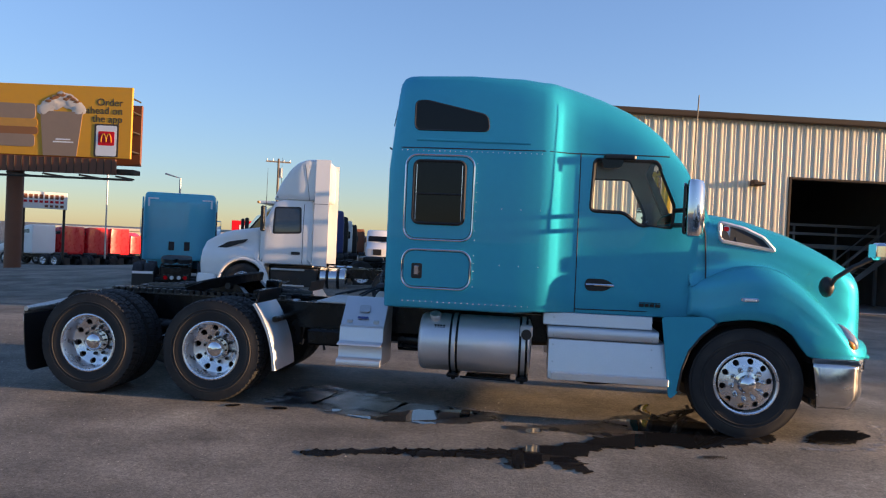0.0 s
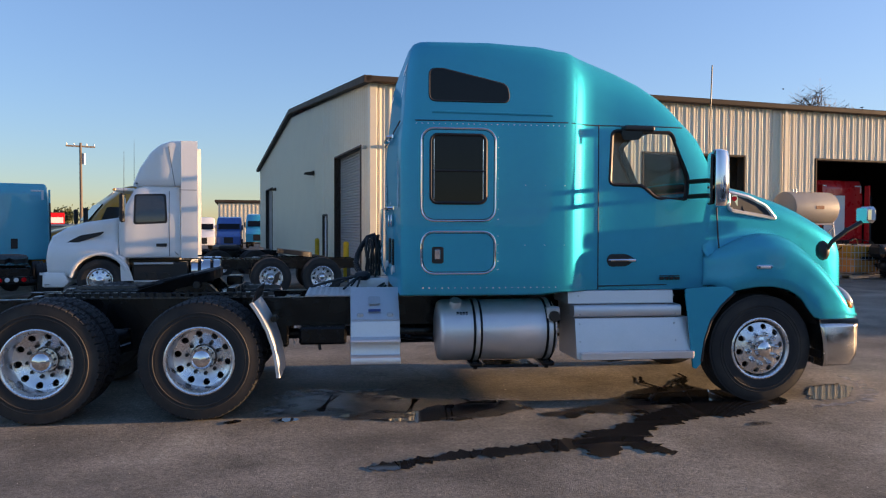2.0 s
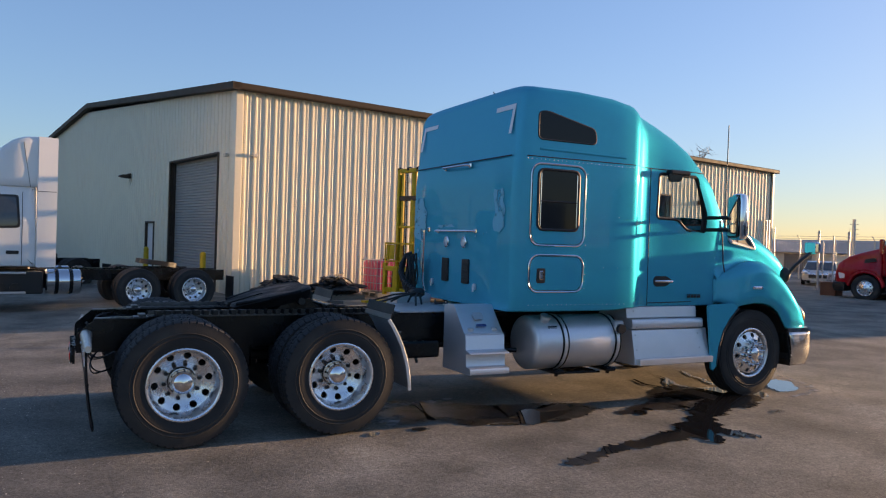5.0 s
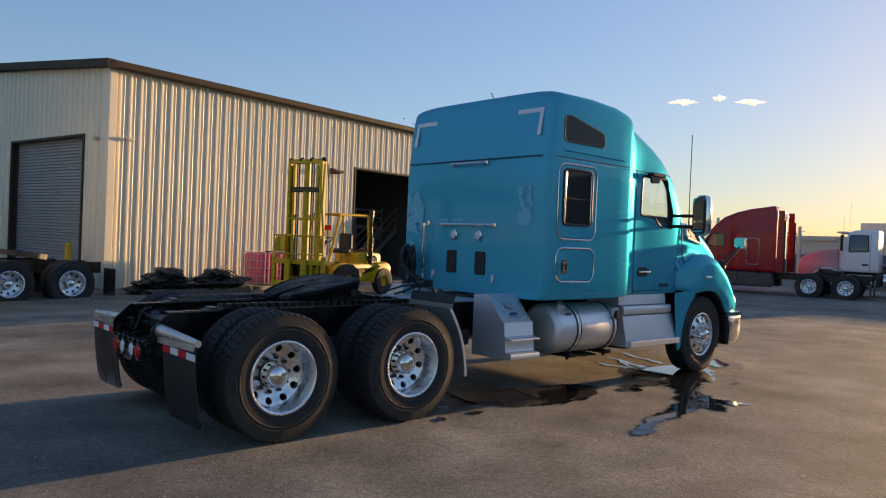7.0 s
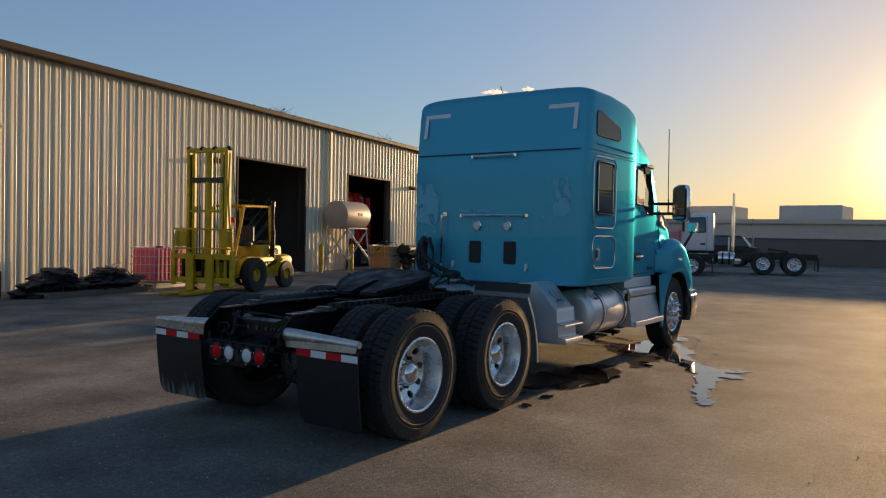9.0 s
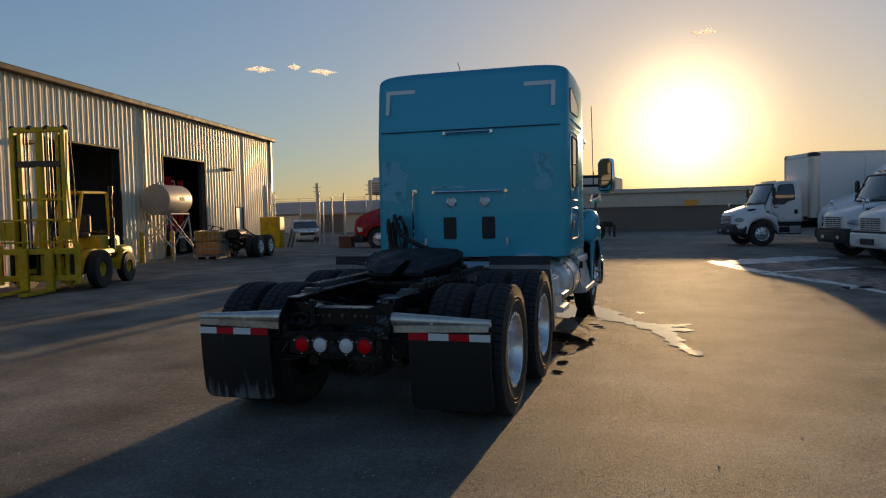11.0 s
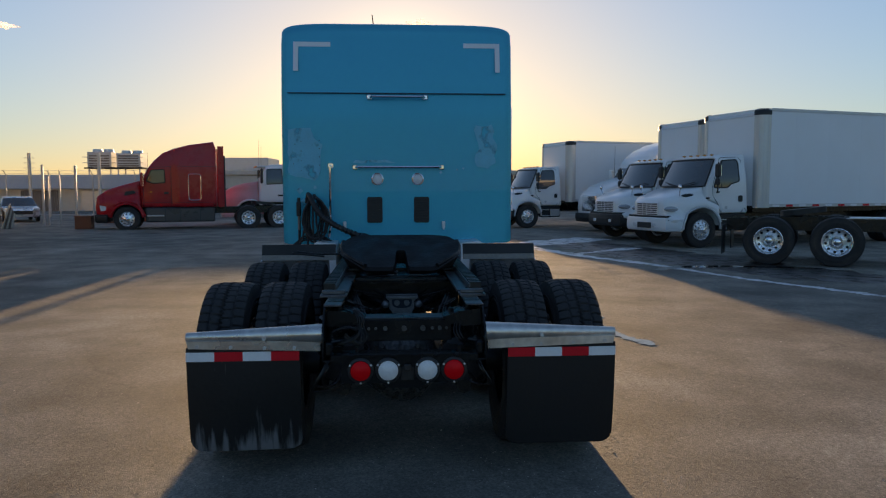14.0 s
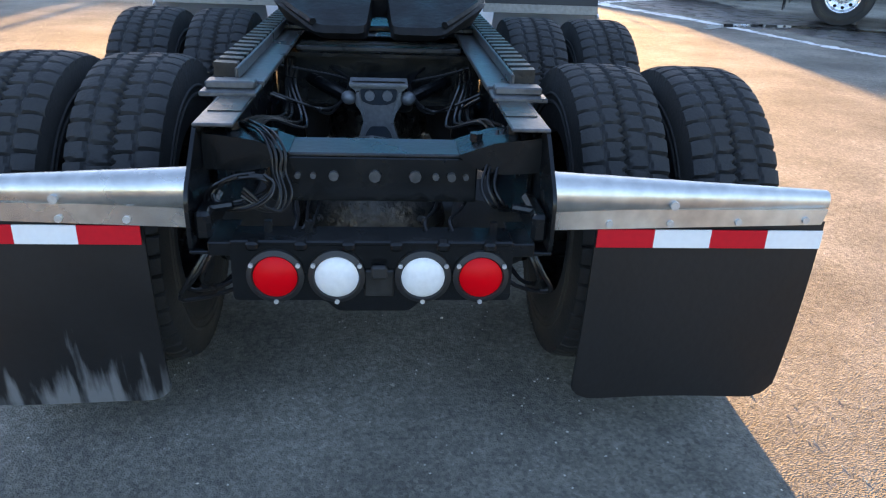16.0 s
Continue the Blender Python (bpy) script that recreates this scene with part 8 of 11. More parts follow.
    pillow(bm, round_poly([(-0.68, 0.95), (-0.6, 1.2), (-0.2, 1.38), (-0.18, 1.72), (-0.56, 2.5), (-0.72, 2.6), (-1.58, 2.64), (-1.66, 0.95)], 0.06), 1.06, 0.09, cabt)
    cab = part("cab", bm, M_WHITE, t)
    dw = round_poly([(-0.42, 1.68), (-0.47, 1.86), (-0.72, 2.44), (-1.24, 2.48), (-1.3, 2.4), (-1.3, 1.86), (-1.0, 1.78), (-0.9, 1.68)], 0.05)
    sided("door_window", dw, 1.06, M_GREYGLASS, cab, 0.006, cabt)
    for s in (-1, 1):
        bm = bmesh.new()
        tube(bm, [(x, s * (1.06 * cabt(x, z) + 0.006), z) for x, z in dw], 0.018, 6, True)
        part("window_seal", bm, M_PLASTIC, cab)
        bm = bmesh.new()
        tube(bm, [(-0.68, s * (1.06 * cabt(-1, 1.7) + 0.008), 1.7), (-0.74, s * (1.06 * cabt(-1, 2.42) + 0.008), 2.42)], 0.014, 6)
        part("quarter_bar", bm, M_PLASTIC, cab)
        bm = bmesh.new()
        seam = [(-0.66, 1.0), (-0.56, 1.25), (-0.4, 1.42), (-0.37, 1.7), (-0.42, 1.9), (-0.68, 2.52), (-1.3, 2.55), (-1.42, 2.45), (-1.44, 1.0)]
        tube(bm, [(x, s * (1.06 * cabt(x, z) - 0.002), z) for x, z in round_poly(seam, 0.05)], 0.007, 5)
        part("door_seam", bm, M_SEAM, cab)
        bm = bmesh.new()
        cyl(bm, (-0.86, s * 1.05, 1.12), (-0.86, s * 1.066, 1.12), 0.05, 0.045, 14)
        part("side_lamp", bm, M_ALUDULL, cab)
    sided("door_handle", rrect(-1.42, -1.28, 1.28, 1.46, 0.05), 1.06, M_PLASTIC, cab, 0.025, cabt)
    bm = bmesh.new()
    g = []
    for j in range(7):
        u = j / 6
        g.append([bm.verts.new((-0.15 - 0.37 * u + 0.1 * (1 - (2 * k / 12 - 1) ** 2), (0.99 - 0.08 * u) * (2 * k / 12 - 1), 1.72 + 0.76 * u)) for k in range(13)])
    for a, b in zip(g, g[1:]):
        for k in range(12):
            bm.faces.new((a[k], a[k + 1], b[k + 1], b[k]))
    ws = part("windshield", bm, M_GREYGLASS, cab)
    bm = bmesh.new()
    rim_pts = [(-0.15 + 0.1 * (1 - u * u), 0.99 * u, 1.72) for u in [k / 6 - 1 for k in range(13)]] + [(-0.52 + 0.1 * (1 - u * u), 0.91 * u, 2.48) for u in [1 - k / 6 for k in range(13)]]
    tube(bm, rim_pts, 0.026, 6, True)
    part("windshield_seal", bm, M_PLASTIC, ws)
    part("roof_visor", box(-0.66, -0.5, -0.86, 0.86, 2.50, 2.545, 0.02), M_WHITE, cab)
    for s in (-1, 1):
        bm = bmesh.new()
        tube(bm, [(-0.04, s * 0.12, 1.74), (-0.055, s * 0.4, 1.79), (-0.10, s * 0.68, 1.84)], 0.012, 6)
        part("wiper", bm, M_PLASTIC, ws)
    for y in (-0.6, -0.3, 0, 0.3, 0.6):
        bm = bmesh.new()
        blob(bm, (-0.7, y, 2.615), (0.07, 0.05, 0.03), 1, 0)
        part("marker_lamp", bm, M_AMBER, cab)
    for s in (-1, 1):
        bm = bmesh.new()
        cbox(bm, -0.42, -0.32, s * 1.27 - 0.09, s * 1.27 + 0.09, 1.98, 2.34, 0.04)
        mi = part("mirror", bm, M_PLASTIC, t, "tall black-backed door mirror")
        part("convex_mirror", box(-0.41, -0.33, s * 1.27 - 0.08, s * 1.27 + 0.08, 1.76, 1.93, 0.04), M_PLASTIC, mi)
        part("mirror_glass", box(-0.435, -0.42, s * 1.27 - 0.075, s * 1.27 + 0.075, 2.01, 2.31, 0.004), M_MIRROR, mi)
        bm = bmesh.new()
        tube(bm, [(-0.62, s * 1.05, 1.56), (-0.5, s * 1.1, 1.54), (-0.4, s * 1.24, 1.60), (-0.38, s * 1.27, 1.75), (-0.38, s * 1.27, 2.38)], 0.02, 6)
        part("mirror_arm", bm, M_PLASTIC, mi)
        st = part("cab_step", box(-1.6, -0.68, min(s * 0.75, s * 1.02), max(s * 0.75, s * 1.02), 0.46, 0.95, 0.03), M_PLASTIC, t)
        part("battery_cover", box(-1.56, -1.12, min(s * 1.0, s * 1.05), max(s * 1.0, s * 1.05), 0.5, 0.8, 0.02), M_ALUDULL, st)
        part("step_tread", box(-1.06, -0.72, min(s * 1.0, s * 1.07), max(s * 1.0, s * 1.07), 0.5, 0.54, 0.01), M_ALUDULL, st)
        part("step_tread", box(-1.06, -0.72, min(s * 1.0, s * 1.05), max(s * 1.0, s * 1.05), 0.76, 0.79, 0.008), M_ALUDULL, st)
        wheel(t, 0, s * 0.96, s, True, spin=12, scale=0.96, z=0.5, nuts=True)
        bm = bmesh.new()
        cbox(bm, -2.2 - box_len, 0.9, s * 0.40, s * 0.44, 0.7, 0.95, 0.01)
        part("frame_rail", bm, M_BLACK, t)
    # box body
    x0, x1, rc = -1.86, -1.86 - box_len, 0.24
    zb, zt = 1.16, box_top
    arc = [radians(a) for a in range(0, 91, 10)]
    bm = bmesh.new()
    plan = [(x1, -1.27), (x0 - rc, -1.27)] + [(x0 - rc + (rc - 0.01) * math.sin(a), -1.27 + rc - (rc - 0.01) * math.cos(a)) for a in arc]
    plan += [(x, -y) for x, y in plan[::-1]]
    rings(bm, [[Vector((x, y, z)) for x, y in plan] for z in (zb, zt - 0.02)])
    bmesh.ops.recalc_face_normals(bm, faces=bm.faces)
    body = part("cargo_box", bm, M_BOX, t, "white panelled cargo box")
    # rolled front edge of the roof
    bm = bmesh.new()
    roll = [(x0 - 0.2 + 0.21 * math.sin(a), zt - 0.2 + 0.21 * math.cos(a)) for a in arc]
    rings(bm, [[Vector((x, y, z)) for x, z in roll + [(x0 - 0.2, zt - 0.2)]] for y in (-1.06, 1.06)])
    bmesh.ops.recalc_face_normals(bm, faces=bm.faces)
    part("roof_edge", bm, M_ALUDULL, body, "rolled aluminium roof edge")
    for s in (-1, 1):
        bm = bmesh.new()
        out = [(x0 - 0.34, s * 1.276)] + [(x0 - rc + (rc + 0.006) * math.sin(a), s * (1.27 - rc + (rc + 0.006) * math.cos(a))) for a in arc] + [(x0 + 0.006, s * 0.98)]
        inn = [(x - 0.02 * (1 if k else 0), y - s * 0.012) for k, (x, y) in enumerate(out)]
        rings(bm, [[Vector((x, y, z)) for x, y in out + inn[::-1]] for z in (zb - 0.06, zt - 0.16)])
        bmesh.ops.recalc_face_normals(bm, faces=bm.faces)
        post = part("corner_post", bm, M_POST, body, "rounded bright aluminium corner post")
        for k in (1, 4, 7):
            x, y = out[k]
            part("post_rib", box(x - 0.008, x + 0.008, min(y, y + s * 0.01), max(y, y + s * 0.01), zb, zt - 0.2, 0.003), M_ALUDULL, post)
        bm = bmesh.new()
        cap = lambda q, z: [Vector((x0 - rc - 0.1 + (x - x0 + rc + 0.1) * q, s * 1.0 + (y - s * 1.0) * q, z)) for x, y in out + [(x0 - 0.34, s * 0.98)]]
        rings(bm, [cap(1.03, zt - 0.18), cap(1.03, zt - 0.07), cap(0.94, zt - 0.02), cap(0.8, zt + 0.005)])
        bmesh.ops.recalc_face_normals(bm, faces=bm.faces)
        part("roof_corner", bm, M_DARKMETAL, body, "dark cast roof corner cap")
        for z, mt in ((zb - 0.04, M_ALUDULL), (zt - 0.08, M_ALUDULL)):
            part("edge_rail", box(x1, x0 - 0.34, s * 1.268, s * 1.288, z, z + 0.09, 0.01), mt, body)
        for k in range(14):
            xa = x0 - 0.45 - k * (box_len - 0.6) / 14
            part("reflector_strip", box(xa - 0.26, xa, s * 1.289, s * 1.292, zb - 0.03, zb + 0.03, 0.001), M_TAPER if k % 2 else M_TAPEW, body)
        for k in range(1, 6):
            xa = x0 - k * box_len / 6
            part("panel_joint", box(xa - 0.01, xa, s * 1.268, s * 1.272, zb + 0.05, zt - 0.08, 0.001), M_BOX, body)
    part("under_rail", box(x1, x0 - 0.1, -0.9, 0.9, 0.95, zb - 0.01, 0.02), M_BLACK, body)
    dual(t, x1 + 2.2, 1.05, scale=0.96, z=0.5)
    return t


def car(label, cat, paint, m, L=4.7, H=1.45, hood=0.95, suv=False):
    t = thing("parked_car" if not suv else "parked_suv", label, cat, m)
    r = 0.33 if not suv else 0.38
    w = 0.9 if not suv else 0.97
    f, b = 0.95, 0.95 - L
    ra = -(L - 1.95)
    def arc(cx):
        return [(cx + (r + 0.06) * math.cos(radians(a)), r + (r + 0.06) * math.sin(radians(a))) for a in range(180, -1, -20)]
    z0 = 0.28
    poly = [(f, z0), (f, 0.6), (f - 0.15, hood * 0.8), (-0.2, hood), (-0.3, hood + 0.02), (b + 0.35, hood + 0.06), (b + 0.05, hood), (b, 0.6), (b + 0.05, z0)] + [(ra - r - 0.06, z0)] + arc(ra) + [(ra + r + 0.06, z0), (-r - 0.06, z0)] + arc(0) + [(r + 0.06, z0)]
    bm = bmesh.new()
    pillow(bm, poly, w, 0.1, lambda x, z: 1 - 0.12 * sstep(0.3, 0.95, abs(x - (f + b) / 2) / (L / 2)) )
    body = part("body", bm, paint, t, "", 50)
    rr = b + (0.25 if suv else 0.75)
    bm = bmesh.new()
    pillow(bm, round_poly([(-0.25, hood - 0.03), (-0.95, H - 0.05), (-1.3, H), (rr + 0.55, H - 0.03), (rr, hood - 0.03)], 0.08), w * 0.93, 0.12, lambda x, z: 1 - 0.14 * sstep(hood, H, z))
    part("cabin", bm, M_GREYGLASS, t)
    bm = bmesh.new()
    pillow(bm, round_poly([(-0.95, H - 0.045), (-1.3, H + 0.02), (rr + 0.55, H), (rr + 0.6, H - 0.05)], 0.02), w * 0.80, 0.05)
    part("roof", bm, paint, t)
    for s in (-1, 1):
        bm = bmesh.new()
        blob(bm, (f - 0.14, s * (w - 0.25), 0.68), (0.12, 0.17, 0.07), 2, 0)
        part("headlamp", bm, M_CLEARLENS, body)
        for x in (0, ra):
            wheel(t, x, s * (w - 0.12), s, True, z=r, scale=r / TR)
    part("grille", box(f - 0.03, f + 0.02, -0.45, 0.45, 0.42, 0.6, 0.02), M_PLASTIC, body)
    return t


def on_ground(x, y, deg):
    return pose(x, y, ground_z(x, y), 0, 0, deg)


day_cab("white day cab tractor with tall roof fairing, parked in the yard", M_WHITE, M_WHITE, on_ground(-8.145, 20.81, 188))
sleeper_tractor("dark red sleeper tractor with chrome trim, parked across the yard", M_RED, pose(23.42, 19.66, -0.08, 0, 0, 104), rear=-3.6, ztop=3.78)
box_truck("white box truck with white bumper, beside a tractor frame", on_ground(11.87, 0.1, 106.5))
box_truck("white box truck with black bumper, parked in a row", on_ground(15.1, 0.4, 106.5), white_bumper=False)
sleeper_tractor("white sleeper tractor with silver grille, parked between box trucks", M_WHITE, on_ground(19.65, -0.45, 106.5), ztop=3.7, skirts=False)
box_truck("white box truck with black bumper at the end of the row", on_ground(22.94, 2.98, 107), white_bumper=False, box_top=3.72)

# tractor frame in front of the row, only its tail in view
t = thing("tractor_chassis", "black tandem tractor frame with polished wheels", "truck", on_ground(4.47, -4.84, 239))
rear_chassis(t, 1.5, -6.2, -4.6, tank=(-1.6, -2.6, M_ALU))
part("deck_plate", box(-3.8, -2.6, -0.5, 0.5, 0.99, 1.01, 0.004), M_ALU, t)
bm = bmesh.new()
pillow(bm, round_poly([(-0.42, 1.05), (-0.42, 2.04), (-0.78, 2.78), (-2.42, 2.88), (-2.45, 1.05)], 0.06), 1.06, 0.09)
part("cab", bm, M_WHITE, t)
bm = bmesh.new()
pillow(bm, arch_poly([(1.4, 0.62), (1.45, 1.28), (0.75, 1.72), (-0.42, 2.06), (-0.42, 1.15), (-0.60, 0.62)]), 1.12, 0.12)
part("hood", bm, M_WHITE, t)
for s in (-1, 1):
    wheel(t, 0, s * 0.985, s, True)

# tractors beyond the red one
day_cab("white and faded red day cab tractor with chrome stack", M_WHITE, M_WHITE, on_ground(27.7, 15.4, 103), tall=False, scoop=False, hood_paint=M_PINK, stack=True)
car("silver sedan parked by the fence", "car", M_SILVER, on_ground(31.2, 27.9, 212), 4.8, 1.3, 0.8)
car("dark sport utility vehicle behind the tractors", "car", M_DARKMETAL, on_ground(37.5, 17.5, 95), 4.9, 1.85, 1.15, True)

# far side of the yard
sleeper_tractor("teal sleeper tractor seen from behind, parked in the yard", M_BLUE2, on_ground(-13.45, 27.2, 115), wb=5.6, rear=-3.3, ztop=3.32, skirts=False)

# ---- yard things by the workshop ----
def bl(s, n, z=0.0):
    """A place by the workshop: along its long wall, out from it."""
    return BM @ Vector((s, -n, z))


def bpose(s, n, deg=0.0, z=0.0):
    return Matrix.Translation(bl(s, n, z)) @ Matrix.Rotation(radians(BANG + deg), 4, "Z")


def forklift(m):
    """x is forward, origin on the ground under the mast."""
    t = thing("forklift", "large yellow forklift with tall mast, parked by the workshop", "forklift", m)
    for s in (-1, 1):
        bm = bmesh.new()
        cbox(bm, -0.10, 0.10, s * 0.60 - 0.05, s * 0.60 + 0.05, 0.15, 3.9, 0.012)
        cbox(bm, -0.04, 0.06, s * 0.45 - 0.045, s * 0.45 + 0.045, 0.2, 3.78, 0.01)
        part("mast_upright", bm, M_FKYELLOW, t)
        part("mast_channel", box(-0.07, 0.03, s * 0.525 - 0.025, s * 0.525 + 0.025, 0.2, 3.75, 0.006), M_BLACK, t, "black greased inner channel")
        bm = bmesh.new()
        for k in (0.24, 0.32):
            tube(bm, [(0.05, s * k, 1.0), (0.05, s * k, 3.8)], 0.018, 6)
        tube(bm, [(-0.1, s * 0.68, 3.8), (-0.16, s * 0.72, 2.6), (-0.2, s * 0.68, 1.2)], 0.014, 6)
        part("lift_chain", bm, M_BLACK, t)
        bm = bmesh.new()
        cbox(bm, 0.28, 0.38, s * 0.3 - 0.1, s * 0.3 + 0.1, 0.06, 1.04, 0.012)
        cbox(bm, 0.28, 1.5, s * 0.3 - 0.1, s * 0.3 + 0.1, 0.04, 0.1, 0.012)
        part("fork", bm, M_FKYELLOW, t)
    bm = bmesh.new()
    cyl(bm, (-0.02, 0.0, 0.3), (-0.02, 0.0, 3.0), 0.105, None, 16)
    cyl(bm, (-0.02, 0.0, 3.0), (-0.02, 0.0, 3.8), 0.09, None, 14)
    part("lift_cylinder", bm, M_FKYELLOW, t)
    for z0, z1, mt in ((3.80, 3.92, M_FKYELLOW), (0.44, 0.56, M_FKYELLOW), (2.98, 3.12, M_DARKMETAL), (2.18, 2.24, M_FKYELLOW), (0.85, 1.0, M_BLACK)):
        part("mast_crossbar", box(-0.1, 0.08, -0.64, 0.64, z0, z1, 0.012), mt, t)
    for y in (-0.62, -0.2, 0.2, 0.62):
        bm = bmesh.new()
        blob(bm, (0, y, 3.9), (0.12, 0.09, 0.08), 1, 0)
        part("mast_pulley", bm, M_BLACK, t)
    # carriage and load backrest
    bm = bmesh.new()
    for z in (0.35, 0.98):
        cbox(bm, 0.20, 0.28, -0.92, 0.92, z - 0.07, z + 0.07, 0.012)
    for s in (-1, 1):
        cbox(bm, 0.18, 0.28, s * 0.92 - 0.06, s * 0.92 + 0.06, 0.2, 1.15, 0.012)
        cbox(bm, 0.16, 0.24, s * 0.45 - 0.05, s * 0.45 + 0.05, 0.28, 1.1, 0.012)
    part("carriage", bm, M_FKYELLOW, t)
    for y in (-0.72, -0.1, 0.1, 0.72):
        bm = bmesh.new()
        cyl(bm, (0.08, y, 0.25), (0.08, y, 1.05), 0.05, None, 10)
        part("tilt_cylinder", bm, M_BLACK, t)
    part("mast_shield", box(-0.22, -0.16, -0.6, 0.6, 0.25, 1.05, 0.01), M_BLACK, t)
    bm = bmesh.new()
    tube(bm, [(0.24, -0.92, 1.1), (0.24, -0.92, 1.72), (0.24, 0.92, 1.72), (0.24, 0.92, 1.1)], 0.028, 8)
    tube(bm, [(0.24, -0.92, 1.2), (0.24, 0.92, 1.2)], 0.022, 8)
    for k in range(7):
        y = -0.78 + k * 0.26
        tube(bm, [(0.24, y, 1.1), (0.24, y, 1.72)], 0.014, 6)
    part("load_backrest", bm, M_FKYELLOW, t)
    part("backrest_plate", box(0.2, 0.22, 0.55, 0.9, 1.25, 1.68, 0.005), M_FKYELLOW, t)
    part("backrest_plate", box(0.2, 0.22, -0.9, -0.55, 1.25, 1.68, 0.005), M_FKYELLOW, t)
    # body
    bm = bmesh.new()
    body = arch_poly([(-0.35, 0.42), (-0.38, 0.9), (-1.25, 0.92), (-2.0, 0.95), (-2.6, 0.93), (-3.2, 0.9), (-3.3, 0.8), (-3.25, 0.45), (-3.1, 0.42), (-1.55, 0.35)], 0.52, -0.85, 0.42, 0.5)
    pillow(bm, body, 0.62, 0.06)
    part("chassis_body", bm, M_FKYELLOW, t, "worn yellow welded body", 45)
    bm = bmesh.new()
    pillow(bm, round_poly([(-1.9, 0.9), (-1.95, 1.24), (-2.1, 1.29), (-3.02, 1.27), (-3.1, 1.2), (-3.12, 0.9)], 0.05), 0.46, 0.05)
    eh = part("engine_hood", bm, M_FKYELLOW, t)
    for y in (-0.465, 0.465):
        part("hood_vent", box(-2.9, -2.4, y - 0.008, y + 0.008, 1.0, 1.15, 0.005), M_BLACK, eh)
    bm = bmesh.new()
    pillow(bm, round_poly([(-2.55, 0.5), (-2.6, 0.98), (-3.22, 1.0), (-3.38, 0.85), (-3.3, 0.5)], 0.12), 0.74, 0.14)
    part("counterweight", bm, M_FKYELLOW, t)
    for s in (-1, 1):
        bm = bmesh.new()
        arc = [(-0.85 + 0.58 * math.cos(radians(a)), 0.42 + 0.56 * math.sin(radians(a))) for a in range(5, 176, 17)]
        lo = []
        for x, z in arc:
            lo.append([Vector((x, s * 0.62, z)), Vector((x, s * 0.80, z)), Vector((x, s * 0.80, z - 0.05)), Vector((x, s * 0.62, z - 0.05))])
        rings(bm, lo)
        bmesh.ops.recalc_face_normals(bm, faces=bm.faces)
        part("fender", bm, M_FKYELLOW, t)
        bm = bmesh.new()
        arc = [(-2.85 + 0.48 * math.cos(radians(a)), 0.38 + 0.5 * math.sin(radians(a))) for a in range(5, 176, 17)]
        lo = [[Vector((x, s * 0.6, z)), Vector((x, s * 0.76, z)), Vector((x, s * 0.76, z - 0.06)), Vector((x, s * 0.6, z - 0.06))] for x, z in arc]
        rings(bm, lo)
        bmesh.ops.recalc_face_normals(bm, faces=bm.faces)
        part("fender", bm, M_FKYELLOW, t)
        for x, y, k in ((-0.85, 0.92, 0.92), (-2.85, 0.72, 0.78)):
            w = shared("wheel", FK_RIM, t, pose(x, s * y, 0.52 * k, 0, 0, 0 if s < 0 else 180) @ Matrix.Scale(0.7 * k, 4))
            shared("tyre", TYRE_DRIVE, w, Matrix.Scale(1 / 0.7, 4))
            bm = bmesh.new()
            lathe(bm, [(0.285, -0.10), (0.30, -0.15), (0.36, -0.185), (0.44, -0.175)], 40)
            part("sidewall", bm, M_RUBBER, w)
        # overhead guard
        bm = bmesh.new()
        tube(bm, [(-0.5, s * 0.5, 1.0), (-0.95, s * 0.5, 2.40), (-2.3, s * 0.5, 2.42), (-2.4, s * 0.5, 1.25)], 0.045, 8)
        part("guard_post", bm, M_FKYELLOW, t)
    bm = bmesh.new()
    for k in range(7):
        x = -1.1 - k * 0.19
        cbox(bm, x - 0.02, x + 0.02, -0.5, 0.5, 2.40, 2.44, 0.006)
    part("overhead_guard", bm, M_FKYELLOW, t)
    bm = bmesh.new()
    cbox(bm, -1.85, -1.35, -0.25, 0.25, 1.25, 1.38, 0.05)
    cbox(bm, -1.95, -1.8, -0.24, 0.24, 1.35, 1.85, 0.05)
    part("seat", bm, M_PLASTIC, t, "black padded seat")
    bm = bmesh.new()
    tube(bm, [Vector((-0.95, 0, 1.62)) + pose(0, 0, 0, 0, 30, 0) @ Vector((0.19 * math.cos(a), 0.19 * math.sin(a), 0)) for a in [2 * math.pi * i / 20 for i in range(20)]], 0.015, 6, True)
    cyl(bm, (-0.7, 0, 1.0), (-0.95, 0, 1.62), 0.03, None, 8)
    part("steering_wheel", bm, M_PLASTIC, t)
    bm = bmesh.new()
    cyl(bm, (-2.42, 0.55, 0.9), (-2.42, 0.55, 1.75), 0.075, None, 14)
    cyl(bm, (-2.42, 0.55, 1.75), (-2.42, 0.55, 2.4), 0.045, None, 12)
    cyl(bm, (-2.42, 0.55, 2.4), (-2.44, 0.55, 2.6), 0.07, 0.06, 12)
    part("exhaust_pipe", bm, M_BLACK, t)
    for k in range(6):
        bm = bmesh.new()
        tube(bm, [(-2.5 - 0.05 * k, 0.5, 1.15), (-2.55 - 0.06 * k, 0.3 - 0.05 * k, 1.36 + 0.02 * (k % 3)), (-2.75, -0.1 + 0.05 * k, 1.38), (-3.0 + 0.04 * k, -0.4, 1.3), (-2.9, -0.52, 1.0)], 0.026, 6)
        part("hydraulic_hose", bm, M_BLACK, t)
    rn = part("red_notice", box(-0.86, -0.845, -0.1, 0.28, 1.72, 2.08, 0.004), M_TAPEW, t, "white notice board with a red head")
    part("notice_head", box(-0.845, -0.84, -0.09, 0.27, 1.92, 2.07, 0.001), M_TAPER, rn)


